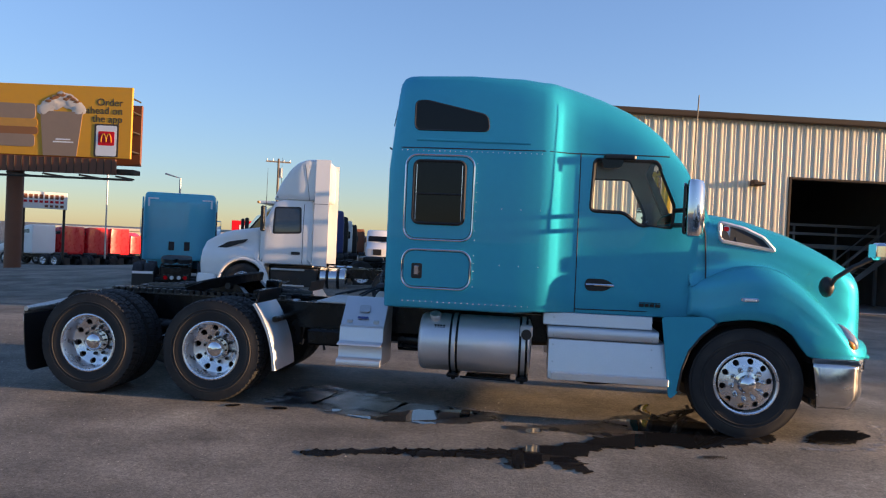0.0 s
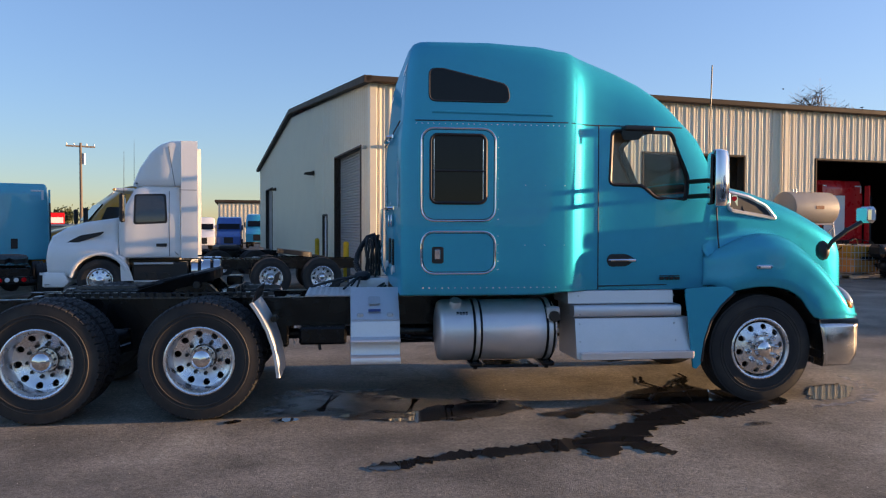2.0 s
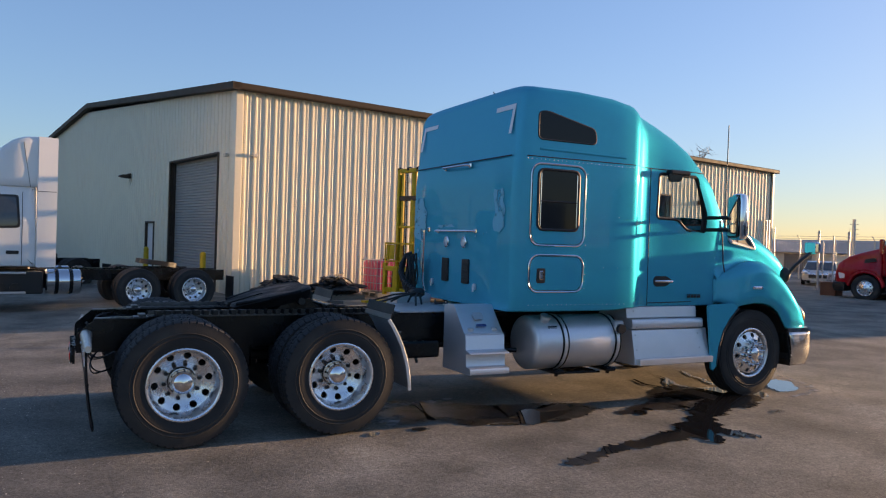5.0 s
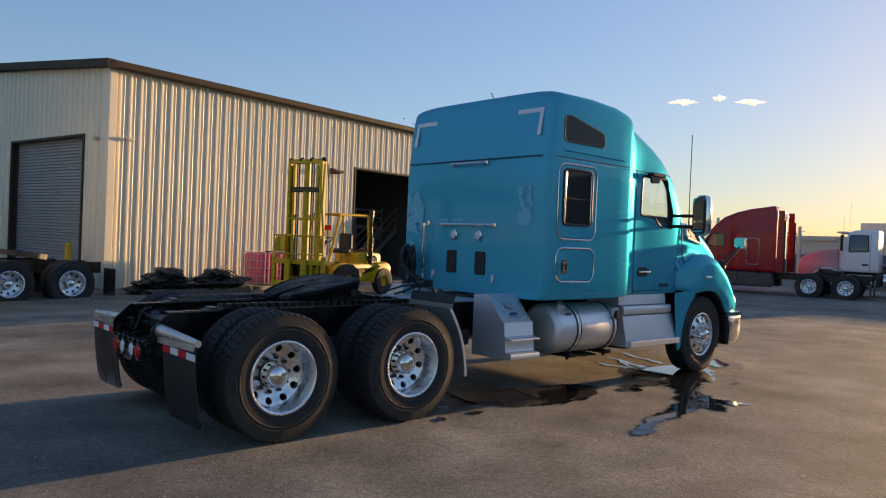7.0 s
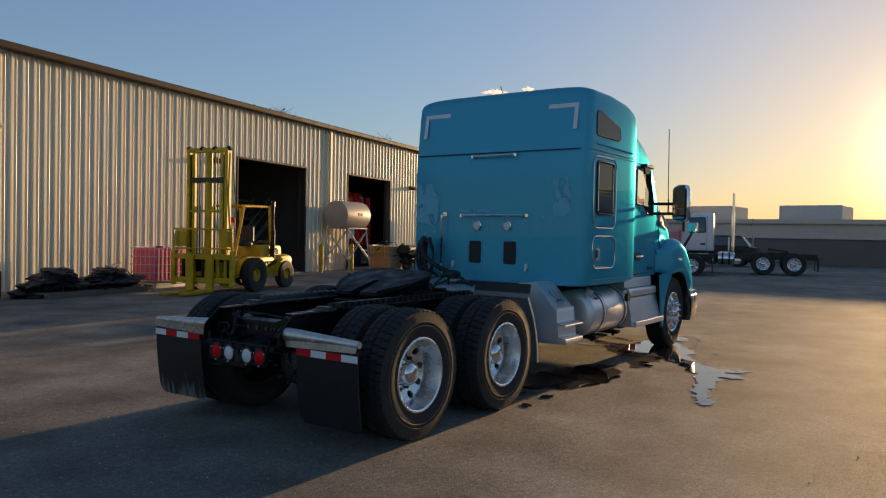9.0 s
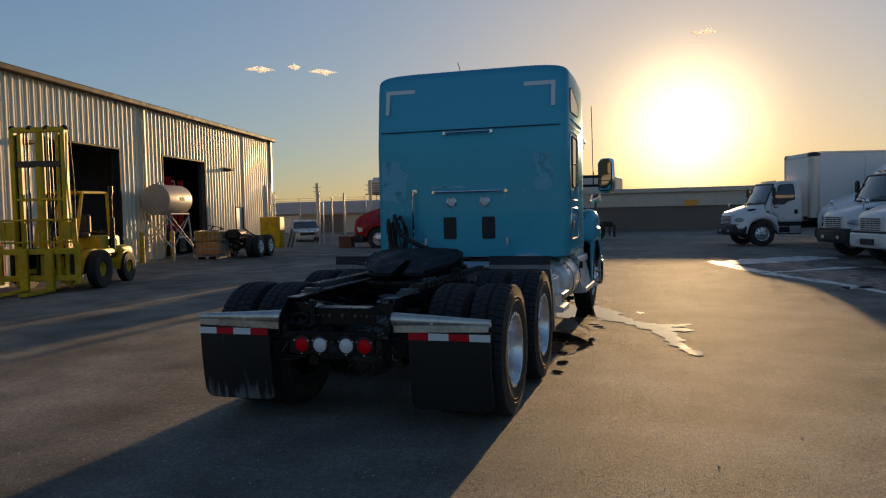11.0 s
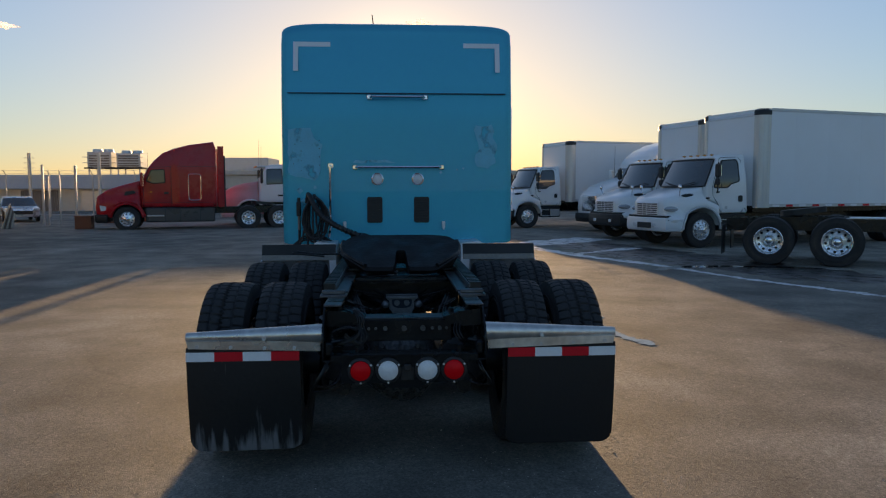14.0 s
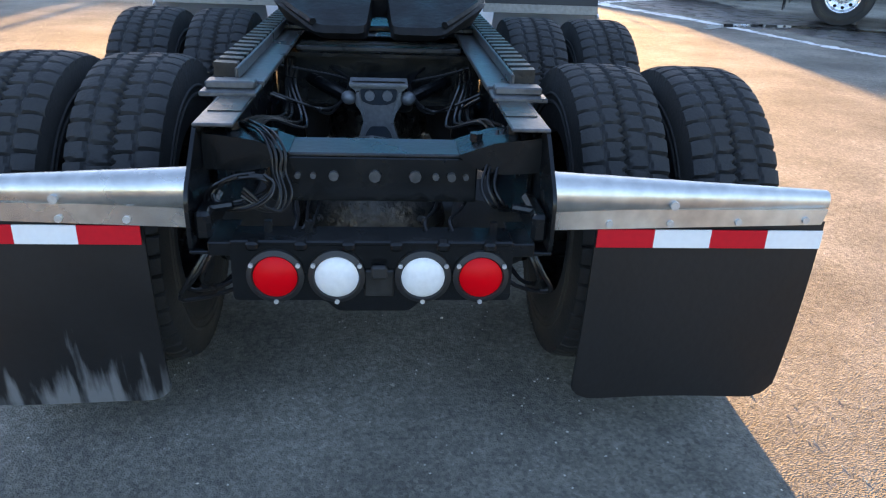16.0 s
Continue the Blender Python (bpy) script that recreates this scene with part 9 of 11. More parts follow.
bm = bmesh.new()
lathe(bm, [(0.0001, -0.03), (0.07, -0.05), (0.09, -0.02), (0.2, 0.02), (0.24, -0.06), (0.29, -0.12), (0.3, -0.1), (0.26, 0.1)], 28)
FK_RIM = mesh_of(bm, "wheel", M_FKYELLOW)
forklift(pose(3.0, 19.62, 0, 0, 0, 197) @ Matrix.Scale(0.95, 4))


def tote(m, fluid, label, level=1.0, grp="caged liquid totes"):
    t = thing("liquid_tote", label, "tote", m, grp)
    bm = bmesh.new()
    cbox(bm, -0.56, 0.56, -0.46, 0.46, 0.17, 0.17 + 0.93 * level, 0.07)
    part("fluid_tank", bm, fluid, t)
    if level < 1:
        bm = bmesh.new()
        cbox(bm, -0.56, 0.56, -0.46, 0.46, 0.175 + 0.93 * level, 1.1, 0.05)
        part("upper_tank", bm, M_CREAM if fluid is not M_ORANGEFLUID else M_YELLOWCAB, t)
    bm = bmesh.new()
    cyl(bm, (0, 0, 1.08), (0, 0, 1.14), 0.11, None, 16)
    part("cap", bm, M_BLACK, t)
    for z in (0.2, 0.42, 0.64, 0.86, 1.10):
        bm = bmesh.new()
        tube(bm, [(x, y, z) for x, y in rrect(-0.6, 0.6, -0.5, 0.5, 0.05, 2)], 0.011, 5, True)
        part("cage_ring", bm, M_GALV, t)
    bars = [([(-0.53 + k * 0.151, y, 0.15), (-0.53 + k * 0.151, y, 1.12)], 0.009) for k in range(8) for y in (-0.5, 0.5)]
    bars += [([(x, -0.42 + k * 0.168, 0.15), (x, -0.42 + k * 0.168, 1.12)], 0.009) for k in range(6) for x in (-0.6, 0.6)]
    each("cage_bar", M_GALV, t, bars)
    bm = bmesh.new()
    for y in (-0.42, 0, 0.42):
        cbox(bm, -0.6, 0.6, y - 0.06, y + 0.06, 0.0, 0.1, 0.01)
    cbox(bm, -0.6, 0.6, -0.5, 0.5, 0.1, 0.14, 0.01)
    part("pallet", bm, M_GALV, t)
    return t


tote(bpose(4.35, 1.35), M_PINKFLUID, "caged plastic tote of pink fluid on a pallet")
tote(bpose(15.95, 2.3), M_ORANGEFLUID, "caged plastic tote of dark orange fluid, hoses on top", 0.55)
bm = bmesh.new()
tube(bm, [bl(15.3, 2.2, 0.9), bl(15.6, 2.5, 1.25), bl(16.0, 2.3, 1.3), bl(16.3, 2.1, 1.18)], 0.02, 6)
tube(bm, [bl(15.7, 2.0, 1.15), bl(16.1, 2.1, 1.3), bl(16.6, 2.4, 1.2), bl(16.7, 2.8, 0.6), bl(16.6, 2.9, 0.02)], 0.018, 6)
tagged(part("loose_hose", bm, M_BLACK), "black rubber hoses lying over the tote", "hose")


def storage_tank(m):
    t = thing("fuel_storage_tank", "grey steel drum tank on a welded angle-iron stand", "tank", m)
    bm = bmesh.new()
    lathe(bm, [(0.0001, -0.95), (0.5, -0.95), (0.57, -0.93), (0.575, -0.9), (0.575, 0.9), (0.57, 0.93), (0.5, 0.95), (0.0001, 0.95)], 40, "x", pose(0, 0, 2.33))
    bmesh.ops.recalc_face_normals(bm, faces=bm.faces)
    part("drum", bm, M_TANK, t)
    for y in (-0.07, 0.07):
        bm = bmesh.new()
        cyl(bm, (-0.5, y, 2.88), (-0.5, y, 3.0), 0.03, None, 8)
        part("vent_pipe", bm, M_GALV, t)
    for sx in (-0.75, 0.75):
        for sy in (-0.5, 0.5):
            bm = bmesh.new()
            tube(bm, [(sx, sy * 0.9, 1.85), (sx * 1.15, sy * 1.25, 0.0)], 0.035, 6)
            part("leg", bm, M_GALV, t)
    bars = []
    for sx in (-0.75, 0.75):
        bars.append(([(sx, -0.5, 1.78), (sx, 0.5, 1.78)], 0.03))
        bars.append(([(sx * 1.1, -0.55, 0.5), (sx, 0.48, 1.7)], 0.022))
        bars.append(([(sx * 1.1, 0.55, 0.5), (sx, -0.48, 1.7)], 0.022))
    for sy in (-0.5, 0.5):
        bars.append(([(-0.75, sy, 1.78), (0.75, sy, 1.78)], 0.03))
        bars.append(([(-0.85, sy * 1.2, 0.5), (0.75, sy, 1.7)], 0.022))
        bars.append(([(0.85, sy * 1.2, 0.5), (-0.75, sy, 1.7)], 0.022))
    each("brace", M_GALV, t, bars)
    part("red_label", box(-0.1, 0.25, -0.585, -0.57, 2.3, 2.42, 0.002), M_BROWN, t)
    return t


storage_tank(bpose(15.35, 0.78))


def scrap_pile(m, seed, label):
    t = thing("scrap_pile", label, "scrap", m, "scrap heaps on pallets")
    rng = random.Random(seed)
    bm = bmesh.new()
    for k in range(6):
        cbox(bm, -0.75, 0.75, -0.5 + k * 0.18, -0.4 + k * 0.18, 0.1, 0.13, 0.006)
    for y in (-0.5, 0.0, 0.5):
        cbox(bm, -0.75, 0.75, y - 0.05, y + 0.05, 0.0, 0.1, 0.006)
    part("pallet", bm, M_WOOD, t)
    for k in range(11):
        q = k / 10
        bm = bmesh.new()
        blob(bm, (rng.uniform(-0.55, 0.55) * (1 - q), rng.uniform(-0.3, 0.3) * (1 - q), 0.16 + 0.36 * q), (rng.uniform(0.35, 0.6) * (1 - 0.5 * q), rng.uniform(0.25, 0.42), rng.uniform(0.1, 0.17)), 3, 0.9, None, k + seed)
        part("rubber_sheet", bm, M_TARP, t)
    for k in range(34):
        a, r = rng.uniform(0, 6.28), rng.uniform(0.25, 0.8)
        top = Vector((rng.uniform(-0.3, 0.3), rng.uniform(-0.2, 0.2), rng.uniform(0.4, 0.62)))
        end = Vector((r * math.cos(a), 0.62 * r * math.sin(a), 0.16))
        end2 = Vector((0.8 * math.cos(a + 2), 0.5 * math.sin(a + 2), 0.18))
        bm = bmesh.new()
        tube(bm, flowing([end, (end + top) / 2 + Vector((0, 0, 0.12)), top, (end2 + top) / 2 + Vector((0, 0, 0.1)), end2], 4), rng.uniform(0.01, 0.022), 6)
        part("hose", bm, M_PLASTIC, t)
    return t


scrap_pile(bpose(0.75, 1.75, 4), 1, "tangled black hoses and rubber scrap on a pallet")
p2 = scrap_pile(bpose(2.35, 1.65, -5), 7, "heap of black rubber sheets and hoses on a pallet")
part("tan_board", box(-0.35, 0.35, -0.12, 0.12, 0.58, 0.62, 0.01, pose(0, 0, 0, 12, 14, 25)), M_CREAM, p2)
part("tan_board", box(-0.1, 0.5, -0.1, 0.1, 0.6, 0.63, 0.01, pose(0, 0, 0, -10, -18, -30)), M_CREAM, p2)


def bollard(s, n, h=1.15):
    t = thing("bollard", "yellow painted steel bollard beside a shop door", "bollard", bpose(s, n), "yellow bollards")
    bm = bmesh.new()
    cyl(bm, (0, 0, 0), (0, 0, h - 0.06), 0.085, None, 18)
    blob(bm, (0, 0, h - 0.06), (0.085, 0.085, 0.06), 2, 0)
    part("post", bm, M_FKYELLOW, t)


for s, n in ((8.8, 0.55), (13.75, 0.55), (16.1, 0.55), (20.9, 0.55)):
    bollard(s, n)
for d in (0.75, 6.3):
    t = thing("bollard", "yellow painted steel bollard beside a shop door", "bollard", Matrix.Translation(BM @ Vector((-0.6, d, 0))), "yellow bollards")
    bm = bmesh.new()
    cyl(bm, (0, 0, 0), (0, 0, 1.15), 0.085, None, 18)
    blob(bm, (0, 0, 1.15), (0.085, 0.085, 0.06), 2, 0)
    part("post", bm, M_FKYELLOW, t)


def wall_light(m, label="dark wall-mounted lamp on the siding"):
    t = thing("wall_lamp", label, "lamp", m, "wall lamps on the workshop")
    bm = bmesh.new()
    cbox(bm, -0.11, 0.11, -0.09, 0.0, -0.1, 0.1, 0.02)
    part("bracket", bm, M_TRIM, t)
    bm = bmesh.new()
    prism(bm, round_poly([(-0.09, 0.06), (-0.40, 0.02), (-0.42, -0.06), (-0.09, -0.1)], 0.02), "x", -0.17, 0.17)
    part("housing", bm, M_TRIM, t)


for s in (8.06, 22.65):
    wall_light(BM @ pose(s, -0.04, 3.93))
for d in (10.65, 26.0):
    wall_light(BM @ pose(-0.04, d, 3.92) @ Matrix.Rotation(radians(-90), 4, "Z"))
for m in (BM @ pose(0.52, -0.06, 4.03), BM @ pose(-0.06, 0.5, 4.03) @ Matrix.Rotation(radians(-90), 4, "Z")):
    t = thing("camera_box", "small pale security camera box near the corner", "camera", m)
    part("housing", box(-0.08, 0.08, -0.1, 0.02, -0.05, 0.05, 0.02), M_CREAM, t)

# pipes, cabinet, pallets and frames at the far end of the long wall
for s, h in ((28.6, 3.4), (28.85, 3.4), (29.4, 3.0)):
    bm = bmesh.new()
    tube(bm, [bl(s, 0.15, 0), bl(s, 0.15, h)], 0.04, 8)
    tagged(part("conduit_pipe", bm, M_GALV), "grey steel conduit pipe standing at the wall", "pipe", "conduit pipes at the wall")
t = thing("utility_cabinet", "yellow painted steel utility cabinet by the wall", "cabinet", bpose(25.1, 1.5))
part("body", box(-0.35, 0.35, -0.52, 0.52, 0, 1.58, 0.02), M_FKYELLOW, t)
part("door", box(-0.365, -0.345, -0.48, 0.48, 0.08, 1.52, 0.008), M_FKYELLOW, t)
part("side_panel", box(0.36, 0.6, -0.45, 0.45, 0, 1.5, 0.01), M_CREAM, t)
for k in range(5):
    t = thing("leaning_board", "weathered board leaning against the yellow cabinet", "board", bpose(24.75 + 0.14 * k, 2.32 + 0.05 * k) @ pose(0, 0, 0.0, 20 - 3 * k, 7 * (k - 2), 0), "leaning boards")
    part("board", box(-0.1, 0.1, -0.02, 0.02, 0, 1.15 - 0.12 * k, 0.006), M_WOOD if k % 2 else M_CREAM, t)
t = thing("axle_frame", "bare black truck frame with wheels at the wall", "chassis", bpose(16.75, 3.1, 180) @ Matrix.Scale(0.84, 4))
rear_chassis(t, 1.2, -1.3, -0.2, fw=False, flaps=False)
part("gearbox", box(0.0, 1.0, -0.35, 0.35, 0.85, 1.35, 0.12), M_DARKMETAL, t)
for k in range(6):
    bm = bmesh.new()
    tube(bm, [(-0.9 + 0.35 * k, -0.5, 1.0), (-0.8 + 0.35 * k, 0.1 * (k % 3), 1.25 + 0.08 * (k % 2)), (-0.6 + 0.3 * k, 0.5, 1.02)], 0.03, 6)
    part("hose", bm, M_PLASTIC, t)
for s, n, h in ((27.9, 3.2, 2.84), (27.85, 3.45, 2.3), (27.8, 3.95, 2.6), (27.8, 4.63, 2.8)):
    t = thing("gate_post", "tall galvanised gate post with barbed wire arms", "post", bpose(s, n), "gate posts at the fence")
    bm = bmesh.new()
    cyl(bm, (0, 0, 0), (0, 0, h), 0.055 if h > 2.7 else 0.03, None, 10)
    part("post", bm, M_GALV, t)
    if h > 2.7:
        each("wire_arm", M_GALV, t, [([(0, -0.12, h - 0.1 - 0.17 * k), (0, 0.12, h - 0.1 - 0.17 * k)], 0.008) for k in range(5)])
t = thing("crate", "brown wooden crate on the ground beside the red tractor", "crate", pose(23.3, 21.5, 0, 0, 0, 10))
part("side", box(-0.32, 0.32, -0.32, 0.32, 0, 0.52, 0.01), M_BROWN, t)
part("lid", box(-0.34, 0.34, -0.34, 0.34, 0.52, 0.56, 0.01), M_BROWN, t)

# inside the bays
t = sleeper_tractor("bright red sleeper tractor backed inside the workshop", M_BRIGHTRED, BM @ pose(19.0, 4.5, 0.02, 0, 0, 90), wb=3.0, rear=-3.3, ztop=3.5, skirts=False)
part("rear_panel", box(-3.34, -3.3, -0.2, 1.0, 1.3, 2.9, 0.01), M_WHITE, t, "white rear wall panel")
for s, n, w2, h in ((10.2, 6.5, 1.8, 1.1), (13.4, 9.5, 1.3, 2.0), (9.9, 9.0, 1.5, 1.6), (17.2, 12.0, 1.6, 1.9)):
    t = thing("workbench", "grey steel workbench in the dim shop", "workbench", bpose(s, -n, z=0.02))
    for z in (h - 0.06, h * 0.45):
        part("shelf", box(-w2 / 2, w2 / 2, -0.35, 0.35, z, z + 0.05, 0.006), M_GALV, t)
    for sx in (-1, 1):
        for sy in (-1, 1):
            part("leg", box(sx * (w2 / 2 - 0.05) - 0.025, sx * (w2 / 2 - 0.05) + 0.025, sy * 0.3 - 0.025, sy * 0.3 + 0.025, 0, h, 0.004), M_GALV, t)
t = thing("mezzanine_stair", "pale steel stair and guard rails inside the shop", "stairs", bpose(11.3, -6.0, z=0.02))
for x0, x1 in ((-1.9, 0.2), (1.1, 2.2)):
    for z in (1.55, 1.85, 2.15):
        part("guard_rail", box(x0, x1, -0.03, 0.03, z, z + 0.06, 0.01), M_CREAM, t)
    for x in (x0, (x0 + x1) / 2, x1):
        part("rail_post", box(x - 0.03, x + 0.03, -0.035, 0.035, 1.05, 2.2, 0.01), M_CREAM, t)
for k in range(6):
    part("stair_tread", box(0.2 + 0.15 * k, 0.4 + 0.15 * k, -0.4, 0.4, 0.05 + 0.17 * k, 0.09 + 0.17 * k, 0.01), M_CREAM, t)
for y in (-0.42, 0.42):
    bm = bmesh.new()
    tube(bm, [(0.0, y, 0.9), (1.1, y, 2.15)], 0.03, 6)
    tube(bm, [(0.1, y, 0.0), (1.2, y, 1.05)], 0.06, 6)
    part("stringer", bm, M_CREAM, t)
part("platform", box(-2.0, 2.3, 0.0, 1.6, 0.95, 1.05, 0.02), M_WOOD, t)
for x in (-1.9, 2.2):
    part("platform_leg", box(x - 0.05, x + 0.05, 0.05, 0.15, 0.0, 0.95, 0.01), M_WOOD, t)
# ---- the far side: parked trucks, signs, low buildings, trees ----
def from_eye(az, dist, ex=-0.2, ey=0.0):
    return ex + dist * math.cos(radians(az)), ey + dist * math.sin(radians(az))


def simple_tractor(label, paint, m, grp, ztop=3.5):
    """A far sleeper tractor, seen from behind and aside."""
    t = thing("parked_truck", label, "truck", m, grp)
    ct = lambda x, z: 1.0 - 0.06 * sstep(2.6, 3.5, z)
    bm = bmesh.new()
    pillow(bm, round_poly([(-0.5, 1.0), (-0.5, 2.0), (-0.95, 2.6), (-1.7, 3.2), (-2.4, ztop - 0.1), (-3.3, ztop), (-3.3, 1.0)], 0.1), 1.18, 0.12, ct)
    part("cab_body", bm, paint, t)
    bm = bmesh.new()
    pillow(bm, arch_poly([(1.15, 0.6), (1.18, 1.35), (0.6, 1.68), (-0.5, 1.98), (-0.5, 1.0), (-0.62, 0.6)]), 1.12, 0.12)
    part("hood", bm, paint, t)
    sided("door_window", round_poly([(-0.8, 1.98), (-1.02, 2.5), (-1.6, 2.5), (-1.6, 1.98)], 0.06), 1.18, M_GREYGLASS, t, 0.006, ct)
    bm = bmesh.new()
    prism(bm, [(-0.5, 2.06), (-0.48, 2.08), (-0.9, 2.6), (-0.94, 2.58)], "y", -1.0, 1.0)
    part("windshield", bm, M_DARKGLASS, t)
    part("grille", box(1.14, 1.2, -0.42, 0.42, 0.72, 1.3, 0.02), M_PLASTIC, t)
    for s in (-1, 1):
        part("mirror", box(-0.45, -0.32, s * 1.24 - 0.08, s * 1.24 + 0.08, 1.95, 2.45, 0.03), M_PLASTIC, t)
    sided("roof_window", round_poly([(-2.3, 2.75), (-2.3, 3.0), (-2.9, 3.1), (-2.95, 2.75)], 0.06), 1.18, M_GREYGLASS, t, 0.006, ct)
    bm = bmesh.new()
    for s in (-1, 1):
        cbox(bm, -7.0, 0.8, s * 0.40, s * 0.46, 0.7, 1.0, 0.01)
    part("frame_rail", bm, M_BLACK, t)
    part("fifth_wheel", box(-5.6, -4.8, -0.45, 0.45, 1.0, 1.2, 0.08), M_TARP, t)
    for s in (-1, 1):
        part("mud_flap", box(-7.02, -7.0, s * 0.6, s * 1.18, 0.2, 0.85, 0.004), M_FLAP, t)
        for x in (0, -4.6, -5.9):
            wheel(t, x, s * (1.0 if x == 0 else 1.075), s, x == 0)
            if x:
                wheel(t, x, s * 0.74, s, inner=True)
    return t


k = 0
for az, d in ((126.4, 75), (124.6, 76.5), (123.1, 78), (121.7, 80), (120.4, 84)):
    x, y = from_eye(az, d)
    first = k == 0
    simple_tractor("white parked sleeper tractor in a far row" if first else "bright red parked sleeper tractor in a far row", M_WHITE if first else M_BRIGHTRED, on_ground(x, y, 165), "far row of tractors", 3.5 if k < 4 else 2.9)
    k += 1
for edge, d, mt, lb in ((104.07, 42, M_NAVY, "dark blue parked tractor behind the white day cab"), (103.79, 50, M_DARKMETAL, "black parked tractor in the back row"), (103.51, 56, M_WHITE, "white parked tractor in the back row"), (103.18, 63, M_DARKMETAL, "black parked tractor in the back row"), (102.64, 78, M_BROWN, "brown parked tractor in the back row")):
    x, y = from_eye(edge + math.degrees(1.18 / d), d + 3.3)
    simple_tractor(lb, mt, on_ground(x, y, 104), "back row of tractors", 3.4)
x, y = from_eye(101.6, 75)
simple_tractor("white parked tractor far down the lane", M_WHITE, on_ground(x, y, -80), "back row of tractors", 3.0)
x, y = from_eye(107.5, 27, -2.9, 0.6)
simple_tractor("ochre yellow tractor behind the white day cab", M_YELLOWCAB, on_ground(x, y, 205), "back row of tractors", 3.3)
for az, d, mt, lb in ((98.4, 75, M_MIDBLUE, "blue parked tractor far behind the workshop"), (100.4, 78, M_WHITE, "white parked tractor far behind the workshop"), (96.3, 74, M_BLUE2, "teal parked tractor far behind the workshop")):
    x, y = from_eye(az, d, -2.08, 0.54)
    simple_tractor(lb, mt, on_ground(x, y, az + 178), "back row of tractors", 3.3)



def pole(az, d, h):
    x, y = from_eye(az, d)
    t = thing("utility_pole", "wooden utility pole with crossarm and transformer", "utility pole", pose(x, y, -1.0, 0, 0, 25))
    bm = bmesh.new()
    cyl(bm, (0, 0, 0), (0, 0, h), 0.17, 0.12, 12)
    part("post", bm, M_WOOD, t)
    part("crossarm", box(-1.4, 1.4, -0.07, 0.07, h - 0.45, h - 0.28, 0.02), M_WOOD, t)
    for xx in (-1.3, -0.6, 0.6, 1.3):
        bm = bmesh.new()
        cyl(bm, (xx, 0, h - 0.3), (xx, 0, h - 0.05), 0.06, 0.04, 8)
        part("insulator", bm, M_GALV, t)
    bm = bmesh.new()
    cyl(bm, (0.3, 0, h - 2.2), (0.3, 0, h - 1.1), 0.2, None, 12)
    part("transformer", bm, M_GALV, t)


pole(109.3, 88, 11.2)
for az, d, h in ((121.0, 70, 6.0), (116.2, 60, 5.5)):
    x, y = from_eye(az, d)
    bm = bmesh.new()
    tube(bm, [(x, y, -1.2), (x, y, h), (x - 1.2, y, h + 0.3)], 0.07, 8)
    tagged(part("street_lamp", bm, M_GALV), "slim grey street lamp post", "street lamp", "street lamps")


def sign_text(txt, size, mat, m, parent, name="lettering"):
    cu = bpy.data.curves.new(name, "FONT")
    cu.body, cu.size, cu.align_x, cu.extrude = txt, size, "RIGHT", 0.01
    tmp = new("tmp_text", cu)
    bpy.context.view_layer.update()
    me = bpy.data.meshes.new_from_object(tmp.evaluated_get(bpy.context.evaluated_depsgraph_get()))
    bpy.data.objects.remove(tmp)
    me.materials.append(mat)
    ob = new(name, me)
    ob.parent, ob.matrix_basis = parent, m
    return ob


